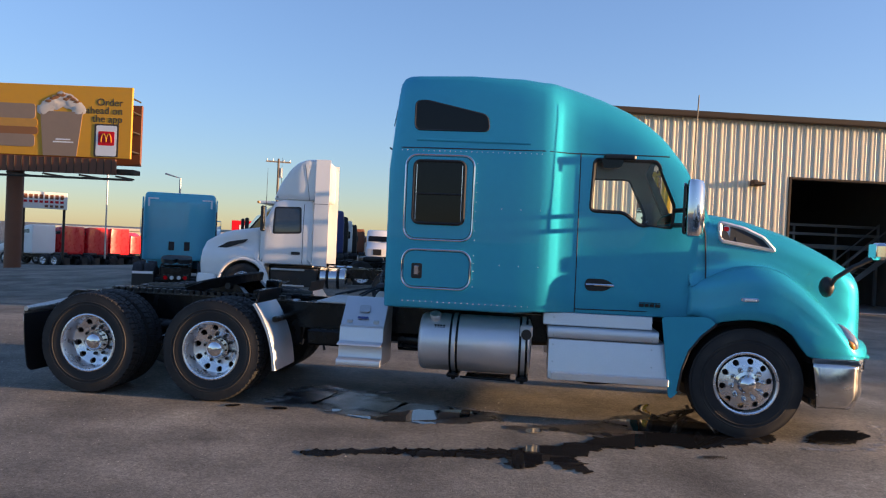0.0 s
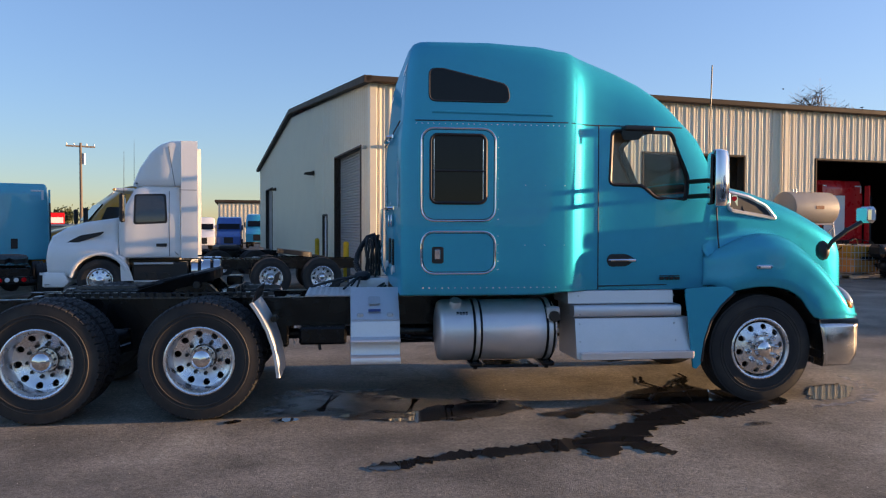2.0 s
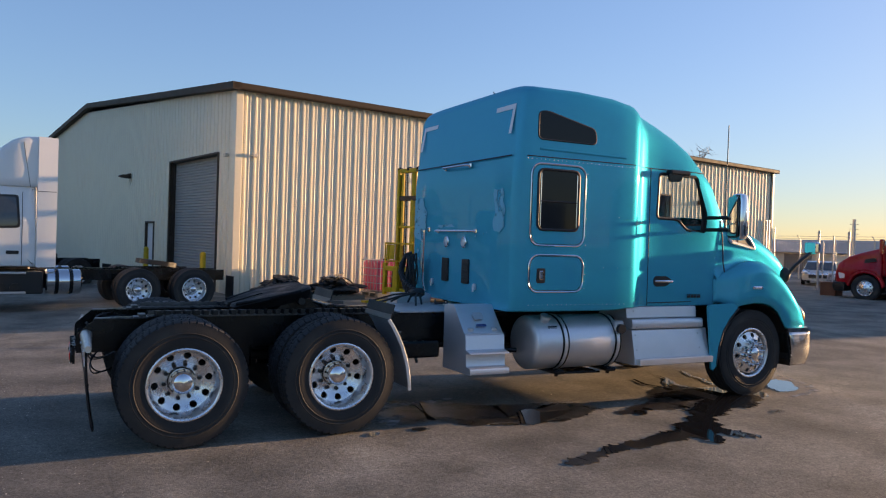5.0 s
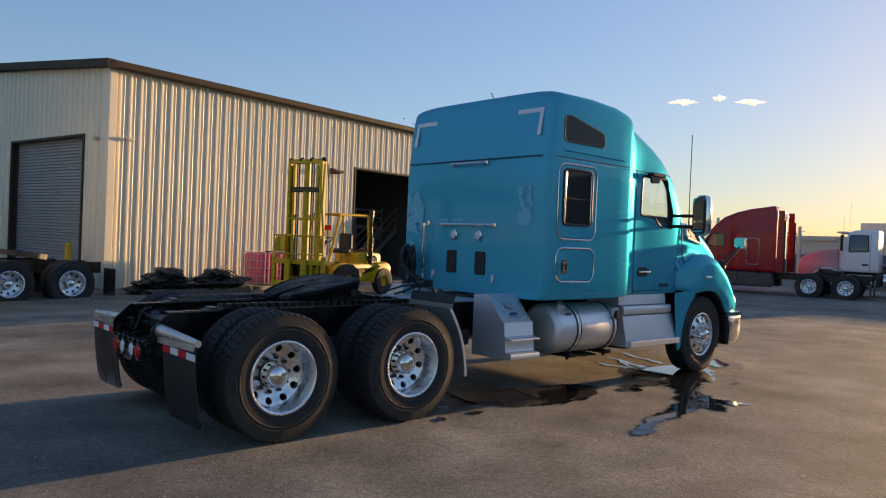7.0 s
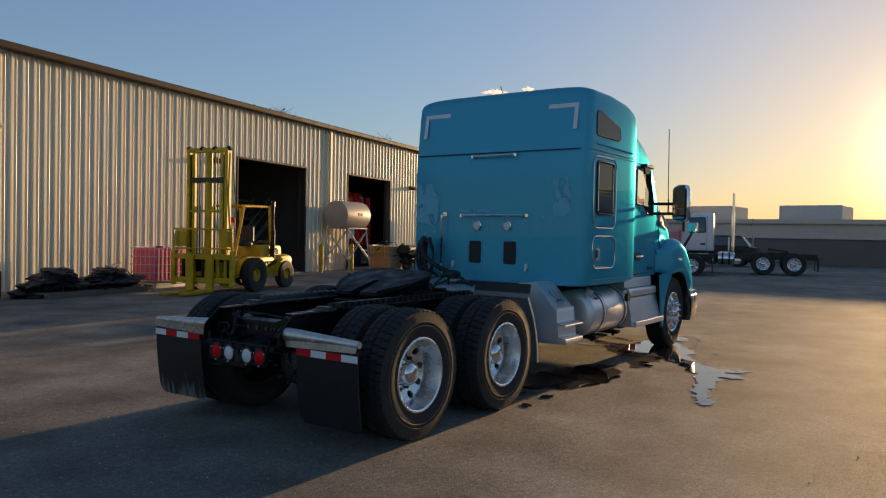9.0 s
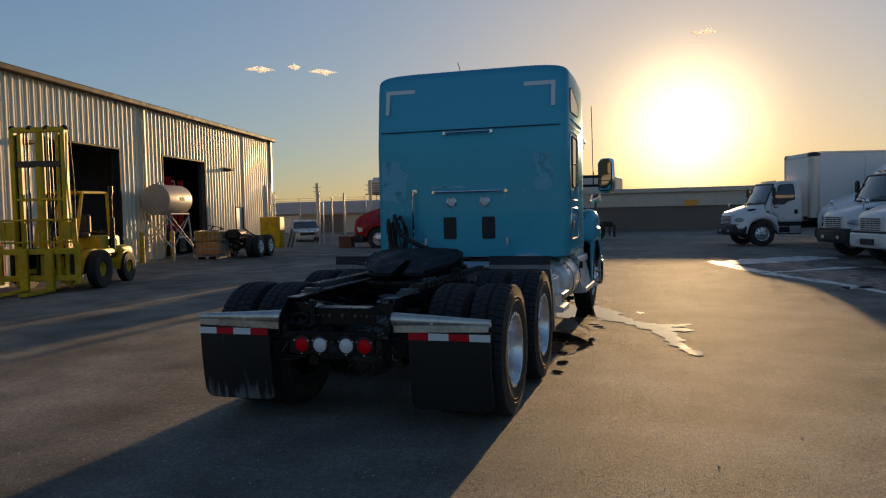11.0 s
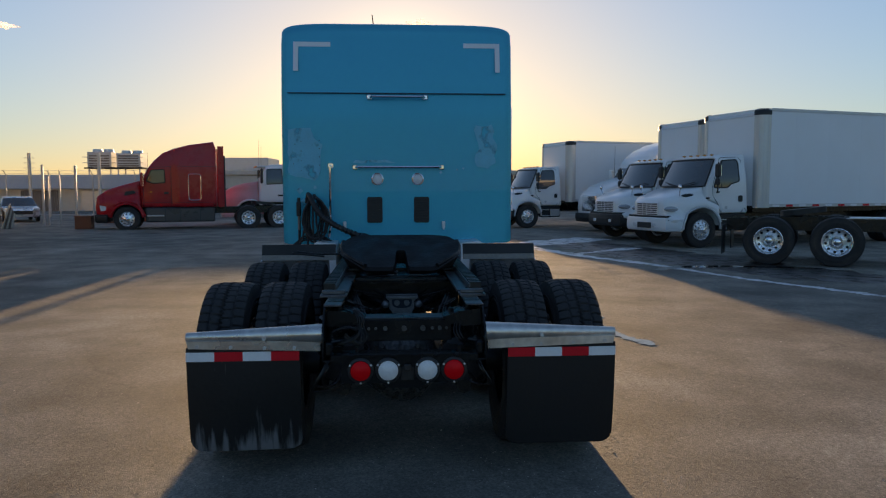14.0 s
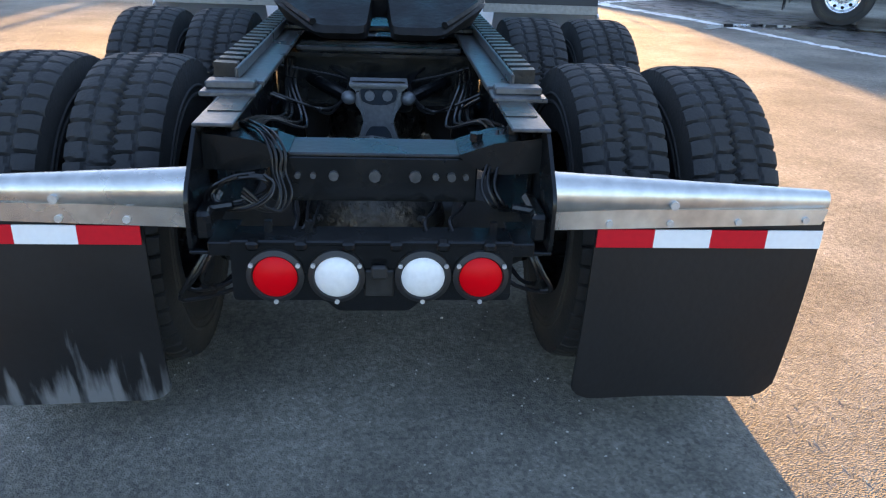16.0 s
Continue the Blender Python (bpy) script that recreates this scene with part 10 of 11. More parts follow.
def billboard():
    # local x runs along the face, -y is its front
    x, y = from_eye(119.55, 49)
    t = thing("billboard", "large orange-yellow advertising billboard on a steel column", "billboard", pose(x, y, 0, 0, 0, 5))
    W, Z0, Z1 = 14.6, 5.75, 10.05
    face = part("face_panel", box(-W, 0, -0.12, 0.06, Z0, Z1, 0.02), M_BILL, t)
    # drink cup and stacked bun as plain flat shapes
    dk, tan, cream, brown = (material("print_" + n, c, 0.6, vary=0.08) for n, c in (("dark", (0.06, 0.045, 0.035)), ("tan", (0.3, 0.21, 0.15)), ("cream", (0.66, 0.58, 0.5)), ("brown", (0.3, 0.12, 0.04))))
    bm = bmesh.new()
    prism(bm, [(-5.35, Z0 + 0.02), (-3.3, Z0 + 0.02), (-3.0, Z0 + 2.7), (-5.6, Z0 + 2.7)], "y", -0.15, -0.122)
    part("printed_cup", bm, tan, face)
    bm = bmesh.new()
    rng = random.Random(3)
    for k in range(16):
        u = k / 15
        blob(bm, (-5.4 + 2.2 * u, -0.13, Z0 + 2.8 + 0.8 * math.sin(math.pi * u) * rng.uniform(0.5, 1.0)), (0.42, 0.03, 0.34), 2, 0.5, None, k)
    part("printed_cream_top", bm, cream, face)
    bm = bmesh.new()
    for k in range(9):
        u = k / 8
        blob(bm, (-5.1 + 1.7 * u, -0.16, Z0 + 3.3 + 0.5 * math.sin(math.pi * u) * rng.uniform(0.3, 1.0)), (0.22, 0.02, 0.1), 1, 0.6, None, k)
    part("printed_drizzle", bm, brown, face)
    for i, (za, zb, mt, w) in enumerate(((0.5, 1.25, tan, 2.6), (1.25, 1.7, brown, 2.8), (1.7, 2.2, M_YELLOWCAB, 2.75), (2.2, 3.1, tan, 2.6))):
        bm = bmesh.new()
        prism(bm, rrect(-8.5, -8.5 + w, Z0 + za, Z0 + zb, 0.22), "y", -0.15 - 0.004 * i, -0.122)
        part("printed_bun", bm, mt, face)
    for k, txt in enumerate(("Order", "ahead on", "the app")):
        sign_text(txt, 0.62, dk, Matrix.Translation((-0.55, -0.125, Z1 - 1.15 - 0.5 * k)) @ Matrix.Rotation(radians(90), 4, "X"), face)
    bm = bmesh.new()
    prism(bm, rrect(-2.25, -0.75, Z0 + 0.05, Z0 + 2.05, 0.12), "y", -0.14, -0.122)
    part("printed_phone", bm, dk, face)
    bm = bmesh.new()
    prism(bm, rrect(-2.13, -0.87, Z0 + 0.12, Z0 + 1.95, 0.08), "y", -0.146, -0.141)
    part("printed_screen", bm, M_TAPEW, face)
    bm = bmesh.new()
    prism(bm, rrect(-2.0, -1.0, Z0 + 0.75, Z0 + 1.6, 0.08), "y", -0.152, -0.147)
    part("printed_square", bm, M_TAPER, face)
    bm = bmesh.new()
    for cx in (-1.66, -1.34):
        tube(bm, [(cx + 0.15 * math.cos(a), -0.155, Z0 + 0.95 + 0.5 * math.sin(a)) for a in [math.pi * i / 10 for i in range(11)]], 0.03, 6)
    part("printed_arcs", bm, M_BILL, face)
    bm = bmesh.new()
    cbox(bm, -4.75, -3.5, -0.16, -0.152, Z0 + 0.82, Z0 + 0.9, 0.01)
    cbox(bm, -4.6, -3.7, -0.16, -0.152, Z0 + 0.98, Z0 + 1.06, 0.01)
    part("printed_bars", bm, M_TAPEW, face)
    # apron, catwalk, frame, column
    part("apron", box(-W, -0.9, -0.1, 0.1, Z0 - 1.0, Z0 - 0.05, 0.02), M_BROWN, t, "red-brown slatted apron under the face")
    bm = bmesh.new()
    for k in range(30):
        cbox(bm, -W + 0.1 + k * 0.46, -W + 0.14 + k * 0.46, -0.13, -0.1, Z0 - 1.0, Z0 - 0.06, 0.005)
    part("apron_slats", bm, M_TRIM, t)
    bm = bmesh.new()
    cbox(bm, -W, 0.3, -1.0, -0.3, Z0 - 1.35, Z0 - 1.25, 0.02)
    cbox(bm, -W, 0.0, 0.3, 1.4, Z0 - 0.9, Z0 - 0.6, 0.05)
    for k in range(7):
        cbox(bm, -W + 1 + k * 2.2, -W + 1.12 + k * 2.2, -1.1, 1.2, Z0 - 1.2, Z0 - 1.1, 0.01)
    part("catwalk", bm, M_TRIM, t)
    part("rear_face", box(-W + 0.5, -0.1, 1.5, 1.7, Z0 - 0.3, Z1 - 0.8, 0.02), M_BROWN, t)
    for z in (Z0 + 0.5, Z0 + 1.7, Z0 + 2.9, Z0 + 3.7):
        bm = bmesh.new()
        tube(bm, [(-0.1, 0.1, z), (-0.2, 1.5, z)], 0.05, 6)
        part("end_brace", bm, M_TRIM, t)
    bm = bmesh.new()
    cyl(bm, (-7.5, 0.7, -1.3), (-7.5, 0.7, Z0 - 0.6), 0.48, None, 24)
    part("column", bm, M_BROWN, t, "thick brown steel column")


billboard()

# dealer sign beyond the red trucks
x, y = from_eye(124.85, 66)
t = thing("yard_sign", "white rectangular roadside sign with dark and red bars", "sign", pose(x, y, 0, 0, 0, 34))
panel = part("panel", box(-1.6, 1.6, -0.12, 0.12, 2.75, 4.05, 0.03), M_WHITE, t)
for z0, z1, first, mt in ((3.5, 3.85, 0, M_BROWN), (3.2, 3.38, 0, M_TAPER), (2.86, 3.05, 4, M_BROWN)):
    for k in range(first, 8):
        part("sign_bar", box(-1.42 + k * 0.36, -1.18 + k * 0.36, -0.14, -0.12, z0, z1, 0.01), mt, panel)
for sx in (-1.4, 1.4):
    bm = bmesh.new()
    cyl(bm, (sx, 0.2, -1.2), (sx, 0.2, 3.0), 0.1, None, 10)
    part("post", bm, M_TRIM, t)


def low_building(name, label, x0, x1, y0, y1, h, m, wall, roof, bays=0, base=-0.6):
    t = thing(name, label, "building", m)
    part("wall_block", box(x0, x1, y0, y1, base, h, 0.05), wall, t)
    part("roof", box(x0 - 0.4, x1 + 0.4, y0 - 0.4, y1 + 0.4, h, h + 0.35, 0.05), roof, t)
    for k in range(bays):
        a = y0 + 2 + k * (y1 - y0 - 4) / bays
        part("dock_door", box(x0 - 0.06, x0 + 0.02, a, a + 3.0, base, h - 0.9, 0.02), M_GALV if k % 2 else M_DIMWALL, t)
    return t


# warehouse along the west side, towards the sun; its wall colour is dimmed for backlight
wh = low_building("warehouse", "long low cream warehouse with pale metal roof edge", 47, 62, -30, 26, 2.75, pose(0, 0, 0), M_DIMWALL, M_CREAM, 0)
part("fascia", box(46.85, 46.98, -30, 26, 1.75, 2.75, 0.02), M_CREAM, wh)
wn = low_building("warehouse", "long low warehouse with pale blue metal roof behind a fence", 50, 66, 27, 75, 2.55, pose(0, 0, 0, 0, 0, -4), M_CREAM, M_BLUEROOF, 9)
part("roof_slope", box(49.3, 50, 26.5, 75.4, 1.75, 2.9, 0.05), M_BLUEROOF, wn)
for y in (14, 21.6):
    part("roof_box", box(49, 53, y, y + 4.2, 3.0, 4.2, 0.05), M_GALV, wn)
for y, h in ((31.1, 1.25), (28.8, 1.15)):
    t = thing("cooling_tower", "grey rooftop cooling unit on a steel frame above the warehouse", "air conditioner", pose(53, y, 2.9), "rooftop cooling units")
    for yy in (0.05, 1.75):
        for xx in (0.05, 1.75):
            part("leg", box(xx, xx + 0.1, yy, yy + 0.1, 0.0, 0.6, 0.01), M_GALV, t)
    part("base_frame", box(-0.2, 2.1, -0.2, 2.1, 0.5, 0.6, 0.02), M_TRIM, t)
    part("casing", box(0, 1.9, 0, 1.9, 0.6, 0.6 + h, 0.04), M_GALV, t)
    for k in range(5):
        part("louvre", box(-0.04, 0.01, 0.15, 1.75, 0.68 + k * 0.2, 0.78 + k * 0.2, 0.01), M_DIMWALL, t)
    for yy in (0.5, 1.4):
        bm = bmesh.new()
        cyl(bm, (0.95, yy, 0.6 + h), (0.95, yy, 0.85 + h), 0.4, 0.36, 16)
        part("fan_shroud", bm, M_ALUDULL, t)
    for z in (0.95, 1.4):
        part("guard_rail", box(-0.2, -0.16, -0.3, 2.2, z, z + 0.04, 0.01), M_GALV, t)
for y, mt in ((4.5, M_AMBER), (-3.5, M_AMBER)):
    t = thing("door_sign", "small orange sign high on a warehouse wall", "sign", pose(46.8, y, 1.75), "orange wall signs")
    part("panel", box(-0.05, 0.0, 0, 0.9, 0, 0.45, 0.01), mt, t)

# fence
def fence():
    t = thing("chain_fence", "chain-link fence with steel posts and barbed wire arms", "fence", pose(0, 0, 0))
    for k in range(14):
        y = 14 + k * 2.6
        bm = bmesh.new()
        cyl(bm, (38.5, y, 0), (38.5, y, 2.6), 0.05, None, 8)
        tube(bm, [(38.5, y, 2.6), (38.2, y, 2.9)], 0.025, 6)
        part("post", bm, M_GALV, t)
    bm = bmesh.new()
    for z in (0.15, 2.5, 2.7, 2.85):
        tube(bm, [(38.5 - max(0, z - 2.6), 14, z), (38.5 - max(0, z - 2.6), 47.8, z)], 0.012, 5)
    for k in range(230):
        y = 14 + k * 0.147
        tube(bm, [(38.5, y, 0.1), (38.5, y + 0.12, 2.5)], 0.004, 3)
    part("wire_mesh", bm, M_GALV, t)
    for y, h in ((30.3, 3.9), (26.2, 3.9), (21.0, 3.4)):
        bm = bmesh.new()
        cyl(bm, (37.5, y, 0), (37.5, y, h), 0.10, None, 10)
        for z in (h - 0.9, h - 0.6, h - 0.3):
            tube(bm, [(37.5, y - 0.3, z), (37.5, y + 0.3, z)], 0.02, 5)
        part("gate_post", bm, M_GALV, t)


fence()
for x, y in ((29.6, 22.4), (31.0, 22.0)):
    t = thing("brown_crate", "brown weathered crate by the fence", "crate", pose(x, y, 0, 0, 0, 15))
    part("sides", box(-0.6, 0.6, -0.6, 0.6, 0, 1.1, 0.02), M_BROWN, t)

# tan shed and low buildings behind the workshop
x, y = from_eye(99.15, 100, -2.08, 0.54)
shed = low_building("tan_shed", "low tan metal shed behind the yard", 0, 14, 0, 16, 4.55, pose(x, y, 0, 0, 0, 8), M_METALWALL, M_TRIM)
for k in range(28):
    part("siding_rib", box(0.25 + k * 0.5, 0.37 + k * 0.5, -0.025, 0.02, -0.6, 4.5, 0.005), M_METALWALL, shed)
x, y = from_eye(118.5, 105)
low_building("roadside_building", "low tan roadside building far away", -12, 12, 0, 10, 2.2, pose(x, y, -1.2, 0, 0, 25), M_CREAM, M_CREAM)
x, y = from_eye(106.0, 120)
low_building("roadside_building", "low pale roadside building far away", -16, 16, 0, 10, 2.6, pose(x, y, -1.2, 0, 0, 15), M_CREAM, M_GALV)
x, y = from_eye(111.5, 75)
t = thing("red_sign", "small red and white roadside sign", "sign", pose(x, y, -1, 0, 0, 22))
part("panel", box(-1.3, 1.3, -0.08, 0.08, 2.7, 3.7, 0.02), M_TAPER, t)
part("white_field", box(-0.6, 1.2, -0.1, -0.08, 2.8, 3.3, 0.01), M_TAPEW, t)
part("post", box(-0.15, 0.15, 0, 0.2, 0, 2.7, 0.02), M_TRIM, t)


def leaf_tree(label, x, y, z, h, r, seed, bare=False):
    t = thing("tree", label, "tree", pose(x, y, z))
    rng = random.Random(seed)
    bm = bmesh.new()
    tips = []
    def grow(p, d, ln, rad, depth):
        q = p + d * ln
        tube(bm, [p, p.lerp(q, 0.5) + Vector((rng.uniform(-1, 1), rng.uniform(-1, 1), 0)) * ln * 0.05, q], rad, 5)
        if depth == 0:
            tips.append(q)
            return
        for _ in range(3 if depth > 1 or bare else 2):
            nd = (d + Vector((rng.uniform(-1, 1), rng.uniform(-1, 1), rng.uniform(-0.1, 0.7))) * 0.75).normalized()
            grow(q, nd, ln * rng.uniform(0.6, 0.85), rad * 0.62, depth - 1)
    grow(Vector((0, 0, 0)), Vector((0, 0, 1)), h * 0.3, h * 0.022, 5 if bare else 4)
    part("trunk", bm, M_TWIG if bare else M_WOOD, t)
    bm = bmesh.new()
    for q in tips:
        for _ in range(6 if bare else 0):
            u = Vector((rng.uniform(-1, 1), rng.uniform(-1, 1), rng.uniform(-0.3, 1))).normalized()
            v = u.orthogonal().normalized() * 0.014
            n = q + u * rng.uniform(0.4, 1.0)
            bm.faces.new([bm.verts.new(p) for p in (q - v, q + v, n + v * 0.5, n - v * 0.5)])
        for _ in range(2 if bare else 12):
            c = q + Vector((rng.gauss(0, 1), rng.gauss(0, 1), rng.gauss(0, 0.7))) * (0.35 if bare else r * 0.16)
            u = Vector((rng.uniform(-1, 1), rng.uniform(-1, 1), rng.uniform(-1, 1))).normalized()
            v = u.orthogonal().normalized()
            s = rng.uniform(0.07, 0.14) if bare else rng.uniform(0.15, 0.35)
            bm.faces.new([bm.verts.new(c + u * s), bm.verts.new(c + v * s * 0.6), bm.verts.new(c - u * s), bm.verts.new(c - v * s * 0.6)])
    part("crown", bm, M_TWIG if bare else M_LEAF, t)


def tree_at(az, d, ex, ey, *rest):
    x, y = from_eye(az, d, ex, ey)
    leaf_tree(rest[0], x, y, *rest[1:])


for k, (x, y, h) in enumerate(((26.9, 42.9, 8.9), (28.7, 41.9, 9.5), (30.4, 40.4, 9.1), (31.4, 42.9, 8.6))):
    leaf_tree("bare tree with reddish twigs behind the workshop", x, y, 0, h, 2.6, 3 + 5 * k, True)
tree_at(107.0, 130, -2.9, 0.6, "round dark green tree on the horizon", -1, 5.5, 5, 4)
tree_at(108.8, 135, -2.9, 0.6, "round dark green tree on the horizon", -1, 5.0, 4, 6)
tree_at(-14.2, 95, -10.4, 7.5, "thin dark tree behind the box trucks", -1, 9.5, 2, 9)


def cloud(az, el, w, seed):
    d = 1500
    x, y = from_eye(az, d * math.cos(radians(el)), -10.4, 5.9)
    z = 1.6 + d * math.sin(radians(el))
    bm = bmesh.new()
    rng = random.Random(seed)
    for k in range(9):
        u = k / 8 * 2 - 1
        blob(bm, (0, u * w * 0.5, rng.uniform(0, 3)), (8, w * 0.16, rng.uniform(3, 7) * (1.1 - abs(u))), 3, 0.6, None, k + seed)
    ob = part("cloud", bm, M_CLOUD, None)
    ob.matrix_basis = pose(x, y, z, 0, 0, az)
    tagged(ob, "small pale evening cloud", "cloud", "evening clouds")


for az, el, w, sd in ((30.9, 10.7, 42, 1), (28.4, 10.9, 18, 2), (26.3, 10.6, 42, 3), (-2.0, 12.3, 40, 4)):
    cloud(az, el, w, sd)

# ---- wet patches and pale marks on the asphalt ----
M_WET = material("standing_water", (0.02, 0.02, 0.02), 0.03, vary=0.2, spec=0.6, rvary=0.02)
M_DAMP = material("damp_asphalt", (0.028, 0.025, 0.024), 0.35, vary=0.4, scale=4, fine=70, bump=0.3)
M_CHALK = material("dried_pale_film", (0.3, 0.295, 0.285), 0.7, vary=0.3, scale=3)
M_WASH = material("pale_washed_film", (0.7, 0.7, 0.69), 0.4, vary=0.2, scale=3)
ragged(M_WASH, 4.0, 0.25, 0.5)
ragged(M_CHALK, 5.0, 0.36, 0.62)
ragged(M_DAMP, 3.0, 0.27, 0.5)


def patch(label, spine, width, mat, z, seed, name="puddle", jag=0.035):
    """A ragged flat patch along a spine of (x, y) with its half widths."""
    rng = random.Random(seed)
    pts = []
    for (x0, y0), (x1, y1), w0, w1 in zip(spine, spine[1:], width, width[1:]):
        k = max(3, int(math.dist((x0, y0), (x1, y1)) / 0.015))
        pts += [(x0 + (x1 - x0) * i / k, y0 + (y1 - y0) * i / k, w0 + (w1 - w0) * i / k) for i in range(k)]
    left, right = [], []
    for i, (x, y, w) in enumerate(pts):
        a, b = pts[max(0, i - 1)], pts[min(len(pts) - 1, i + 1)]
        d = Vector((b[0] - a[0], b[1] - a[1])).normalized()
        n = Vector((-d.y, d.x))
        wl = w * (1 + 0.5 * noise.noise(Vector((x * 1.9, y * 1.9, seed)))) + min(w, 0.06) * (noise.noise(Vector((x * 6, y * 6, seed))) + 0.7 * noise.noise(Vector((x * 24, y * 24, seed))))
        wr = w * (1 + 0.5 * noise.noise(Vector((x * 1.9, y * 1.9, seed + 9)))) + min(w, 0.06) * (noise.noise(Vector((x * 6, y * 6, seed + 5))) + 0.7 * noise.noise(Vector((x * 24, y * 24, seed + 5))))
        wl += min(w, jag) * (1.2 * noise.noise(Vector((x * 55, y * 55, seed))) + max(0.0, noise.noise(Vector((x * 17, y * 17, seed + 2)))) * 2.6)
        wr += min(w, jag) * (1.2 * noise.noise(Vector((x * 55, y * 55, seed + 3))) + max(0.0, noise.noise(Vector((x * 17, y * 17, seed + 4)))) * 2.6)
        left.append((x + n.x * max(0.006, wl), y + n.y * max(0.006, wl)))
        right.append((x - n.x * max(0.006, wr), y - n.y * max(0.006, wr)))
    bm = bmesh.new()
    vl, vr = [bm.verts.new((*p, z)) for p in left], [bm.verts.new((*p, z)) for p in right]
    for i in range(len(vl) - 1):
        bm.faces.new((vr[i], vr[i + 1], vl[i + 1], vl[i]))
    bmesh.ops.recalc_face_normals(bm, faces=bm.faces)
    for f in bm.faces:
        if f.normal.z < 0:
            f.normal_flip()
    tagged(part(name, bm, mat), label, "puddle", "wet patches on the asphalt")


def pool(label, x, y, rx, ry, deg, mat, z, seed):
    """A ragged flat pool about one middle."""
    bm = bmesh.new()
    mid, rim = bm.verts.new((x, y, z)), []
    c, d = math.cos(radians(deg)), math.sin(radians(deg))
    for i in range(180):
        a = 2 * math.pi * i / 180
        u, v = math.cos(a), math.sin(a)
        q = 1 + 0.3 * noise.noise(Vector((2 * u, 2 * v, seed))) + 0.16 * noise.noise(Vector((6 * u, 6 * v, seed))) + 0.12 * noise.noise(Vector((19 * u, 19 * v, seed)))
        rim.append(bm.verts.new((x + q * (rx * u * c - ry * v * d), y + q * (rx * u * d + ry * v * c), z)))
    for i in range(180):
        bm.faces.new((mid, rim[i], rim[(i + 1) % 180]))
    tagged(part("puddle", bm, mat), label, "puddle", "wet patches on the asphalt")


RUN = [(-1.91, 5.72), (-1.7, 5.715), (-1.57, 5.78), (-1.41, 5.85), (-1.29, 5.92), (-1.05, 5.95), (-0.57, 6.01), (-0.36, 6.07), (-0.12, 6.12), (0.1, 6.25), (0.35, 6.45), (0.55, 6.65), (0.78, 6.78), (1.05, 6.9), (1.4, 7.05), (1.75, 7.2), (2.05, 7.28), (2.25, 7.32)]
patch("thin run of water across the asphalt", RUN, [0.01, 0.10, 0.07, 0.05, 0.085, 0.1, 0.1, 0.12, 0.16, 0.17, 0.14, 0.13, 0.16, 0.2, 0.26, 0.26, 0.2, 0.04], M_WET, 0.006, 3)
patch("side arm of the run of water", [(-0.1, 6.08), (-0.15, 5.85), (-0.19, 5.69)], [0.14, 0.1, 0.03], M_WET, 0.0063, 5)
patch("side arm of the run of water", [(0.08, 6.2), (0.25, 5.9), (0.4, 5.76)], [0.14, 0.11, 0.025], M_WET, 0.0066, 6)
patch("damp asphalt beside the run of water", [(-0.3, 6.95), (0.1, 7.08), (0.6, 7.2), (1.05, 7.45), (1.7, 7.7)], [0.05, 0.13, 0.24, 0.42, 0.4], M_DAMP, 0.0042, 7)
patch("wet asphalt under the truck", [(-2.7, 7.75), (-2.2, 7.7), (-1.8, 7.5), (-1.48, 7.36), (-0.87, 7.29), (-0.35, 7.39)], [0.4, 0.45, 0.42, 0.36, 0.3, 0.14], M_DAMP, 0.004, 8)
pool("puddle around the front tyre", 1.5, 7.5, 0.78, 0.27, 4, M_WET, 0.0055, 9)
pool("puddle ahead of the front tyre", 2.87, 7.55, 0.46, 0.19, 44, M_WET, 0.0055, 10)
pool("shallow puddle under the fuel tank", -1.05, 7.27, 0.52, 0.2, 28, M_WET, 0.0057, 11)
patch("thin wet edge under the fuel tank", [(-1.85, 7.0), (-1.4, 6.94), (-0.95, 6.92)], [0.02, 0.04, 0.02], M_WET, 0.006, 12)
for k, (x, y, w) in enumerate(((-2.55, 7.07, 0.06), (-2.03, 7.15, 0.06), (-3.02, 7.05, 0.05), (-0.05, 6.93, 0.07), (0.14, 7.03, 0.05), (0.62, 6.98, 0.05))):
    pool("small wet drip on the asphalt", x, y, 1.5 * w, w, 20 * k, M_WET, 0.0068, 40 + k)
pool("small damp spot on the asphalt", 1.47, 6.47, 0.11, 0.055, 10, M_DAMP, 0.005, 13)
for k, line in enumerate(([(2.39, 8.82), (2.2, 8.45), (2.17, 8.2), (2.0, 7.85)], [(1.74, 8.62), (1.72, 8.4), (1.55, 8.1), (1.46, 7.79)], [(1.23, 8.49), (1.12, 8.2), (1.2, 7.95), (1.17, 7.74)], [(1.72, 8.4), (1.5, 8.2), (1.3, 7.9)])):
    patch("thin branching wet streak under the cab step", line, [0.012, 0.022, 0.018, 0.05][:len(line)], M_WET, 0.0059 + 0.0002 * k, 50 + k)
patch("pale dried ring beside the front wheel", [(2.35, 6.98), (2.62, 7.02), (3.0, 7.16), (3.32, 7.52), (3.49, 7.98), (3.5, 8.3)], [0.02, 0.03, 0.04, 0.05, 0.05, 0.02], M_CHALK, 0.006, 14, "dried_stain")
patch("pale dried film under the truck", [(-2.75, 7.92), (-2.5, 8.0), (-2.15, 8.1), (-1.52, 8.16)], [0.1, 0.09, 0.06, 0.03], M_CHALK, 0.0062, 31, "dried_stain")
patch("pale dried film under the truck", [(-2.8, 7.55), (-2.6, 7.4)], [0.12, 0.22], M_CHALK, 0.0062, 32, "dried_stain")
patch("pale dried film under the truck", [(-0.95, 7.64), (-0.36, 7.61)], [0.03, 0.05], M_CHALK, 0.0062, 33, "dried_stain")
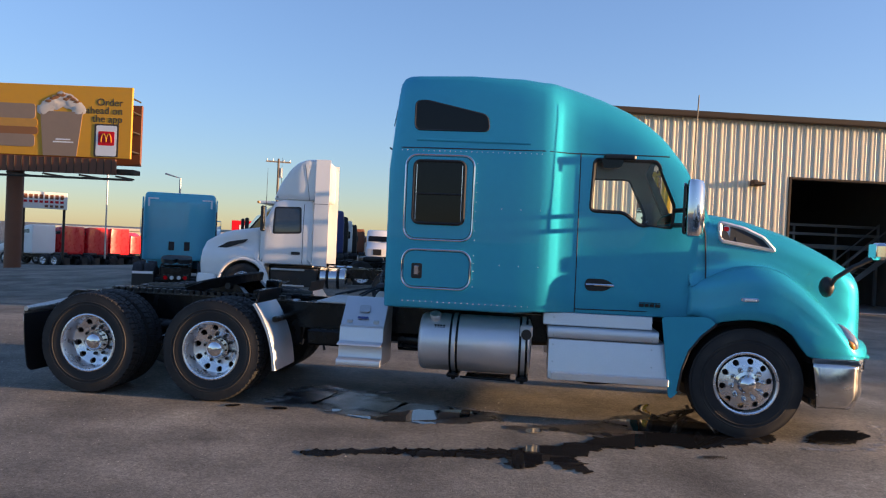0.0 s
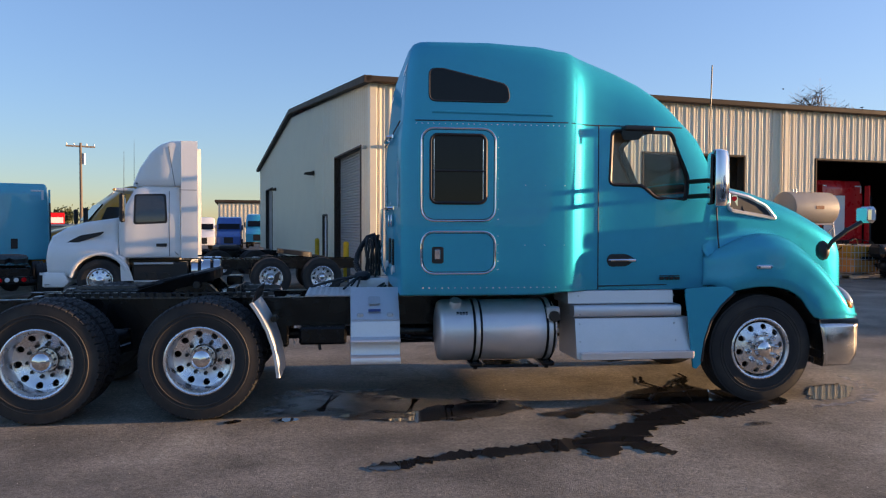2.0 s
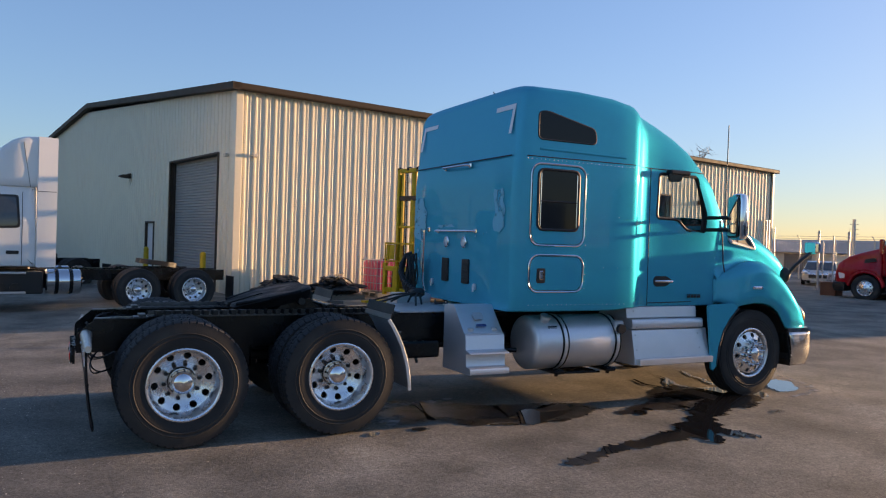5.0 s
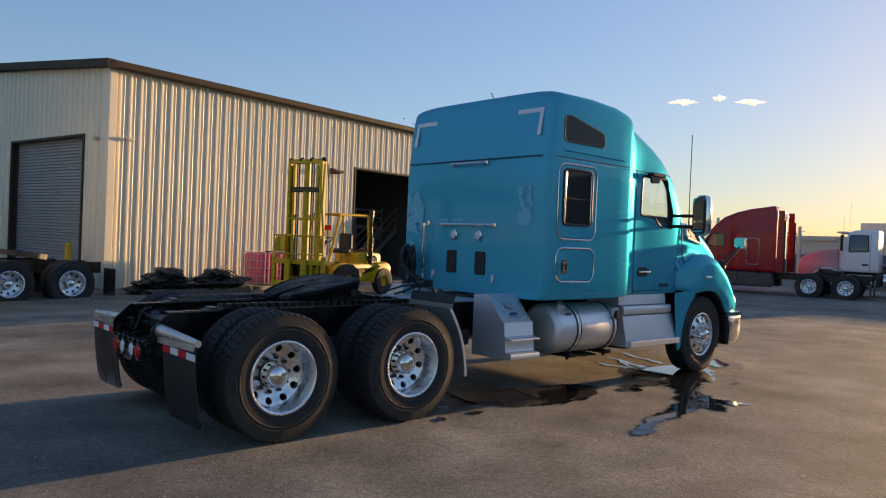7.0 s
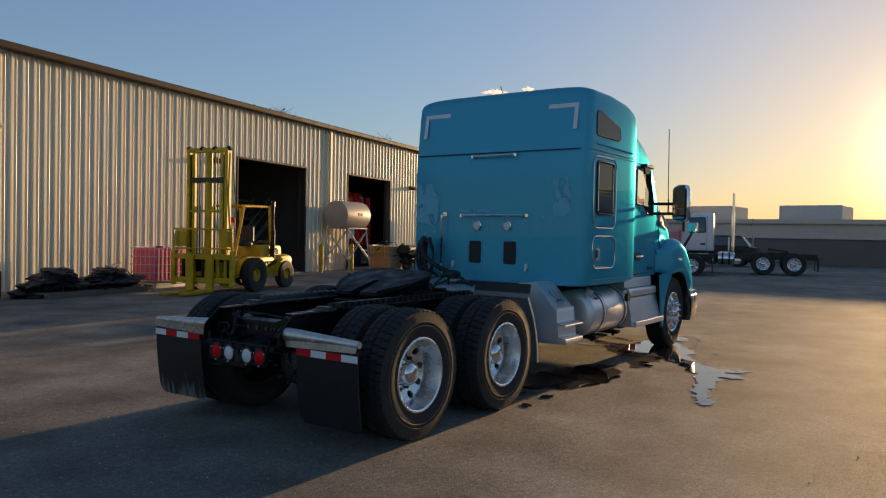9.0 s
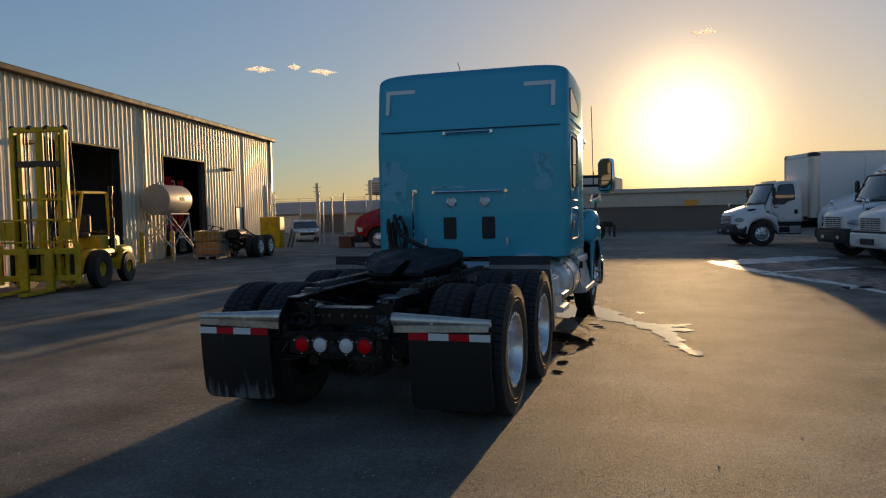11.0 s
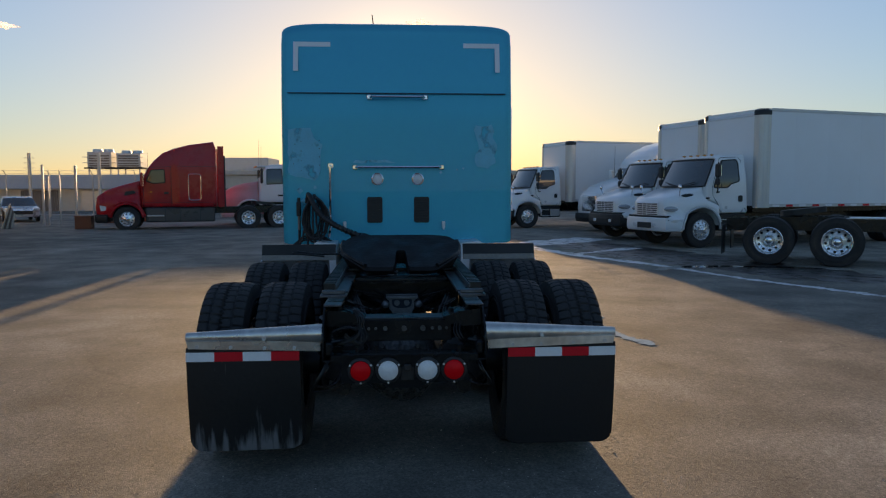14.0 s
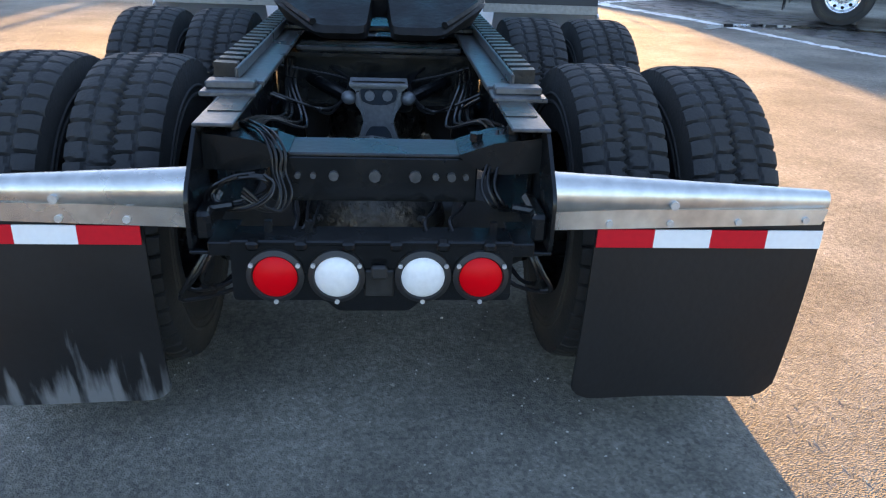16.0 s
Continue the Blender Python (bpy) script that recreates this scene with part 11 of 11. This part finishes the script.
patch("pale wash line before the box trucks", [(13.2, 4.75), (11.6, 4.6), (9.4, 3.97), (8.3, 3.62), (7.2, 3.1), (6.0, 2.65), (3.7, 2.0), (1.3, 0.9), (0.5, 0.2)], [0.3, 0.22, 0.2, 0.17, 0.15, 0.11, 0.08, 0.1, 0.1], M_WASH, 0.004, 20, "dried_stain")
patch("broad pale wash film before the box trucks", [(12.2, 4.45), (12.9, 3.9), (13.9, 3.0), (15.1, 1.6)], [0.2, 0.8, 0.85, 0.6], M_WASH, 0.0043, 22, "dried_stain")
patch("pale wash branch before the box trucks", [(9.2, 3.75), (9.6, 3.2), (9.9, 2.8), (10.7, 1.9), (10.9, 1.5)], [0.08, 0.1, 0.14, 0.3, 0.1], M_WASH, 0.0046, 21, "dried_stain")
patch("wet asphalt before the box trucks", [(14, 3.0), (10, 2.2), (6, 1.0), (3, -0.3)], [0.8, 1.2, 1.2, 0.8], M_DAMP, 0.0035, 23)
patch("thin puddle along the wash line", [(5.2, 3.05), (5.5, 2.8), (5.8, 2.3), (5.85, 1.4), (5.6, 0.3), (5.2, -0.4)], [0.05, 0.16, 0.2, 0.17, 0.16, 0.05], M_WET, 0.006, 24)


# loose stones on the yard
def loose_stones():
    rng = random.Random(77)
    m = material("loose_stone", (0.32, 0.29, 0.25), 0.85, vary=0.3, scale=30)
    nt = m.node_tree
    geo = nt.nodes.new("ShaderNodeNewGeometry")
    mr = nt.nodes.new("ShaderNodeMapRange")
    mr.inputs["To Min"].default_value, mr.inputs["To Max"].default_value = 0.4, 2.2
    nt.links.new(geo.outputs["Random Per Island"], mr.inputs["Value"])
    b = nt.nodes["Principled BSDF"]
    src = b.inputs["Base Color"].links[0].from_socket
    sc = nt.nodes.new("ShaderNodeVectorMath")
    sc.operation = "SCALE"
    nt.links.new(src, sc.inputs[0])
    nt.links.new(mr.outputs[0], sc.inputs["Scale"])
    nt.links.new(sc.outputs[0], b.inputs["Base Color"])
    verts, faces = [], []
    oct_f = ((0, 2, 4), (2, 1, 4), (1, 3, 4), (3, 0, 4))
    for _ in range(8000):
        u = rng.random()
        if u < 0.55:
            x, y = rng.uniform(-13, 7), rng.uniform(0.5, 13)
        else:
            x, y = rng.gauss(-6.5, 2.2), rng.gauss(6.8, 3.0)
        r = rng.uniform(0.002, 0.005) * (2.0 if rng.random() < 0.04 else 1.0)
        a = rng.uniform(0, 6.3)
        k = len(verts)
        for dx, dy, dz in ((1, 0, 0), (-1, 0, 0), (0, 1, 0), (0, -1, 0), (0.2, 0.1, 0.8)):
            f = r * rng.uniform(0.7, 1.4)
            verts.append((x + f * (dx * math.cos(a) - dy * math.sin(a)), y + f * (dx * math.sin(a) + dy * math.cos(a)), 0.001 + f * dz))
        faces += [tuple(k + i for i in q) for q in oct_f]
    me = bpy.data.meshes.new("gravel")
    me.from_pydata(verts, [], faces)
    me.materials.append(m)
    tagged(new("gravel", me), "scattered small loose stones on the asphalt", "gravel", kind="stuff")


loose_stones()
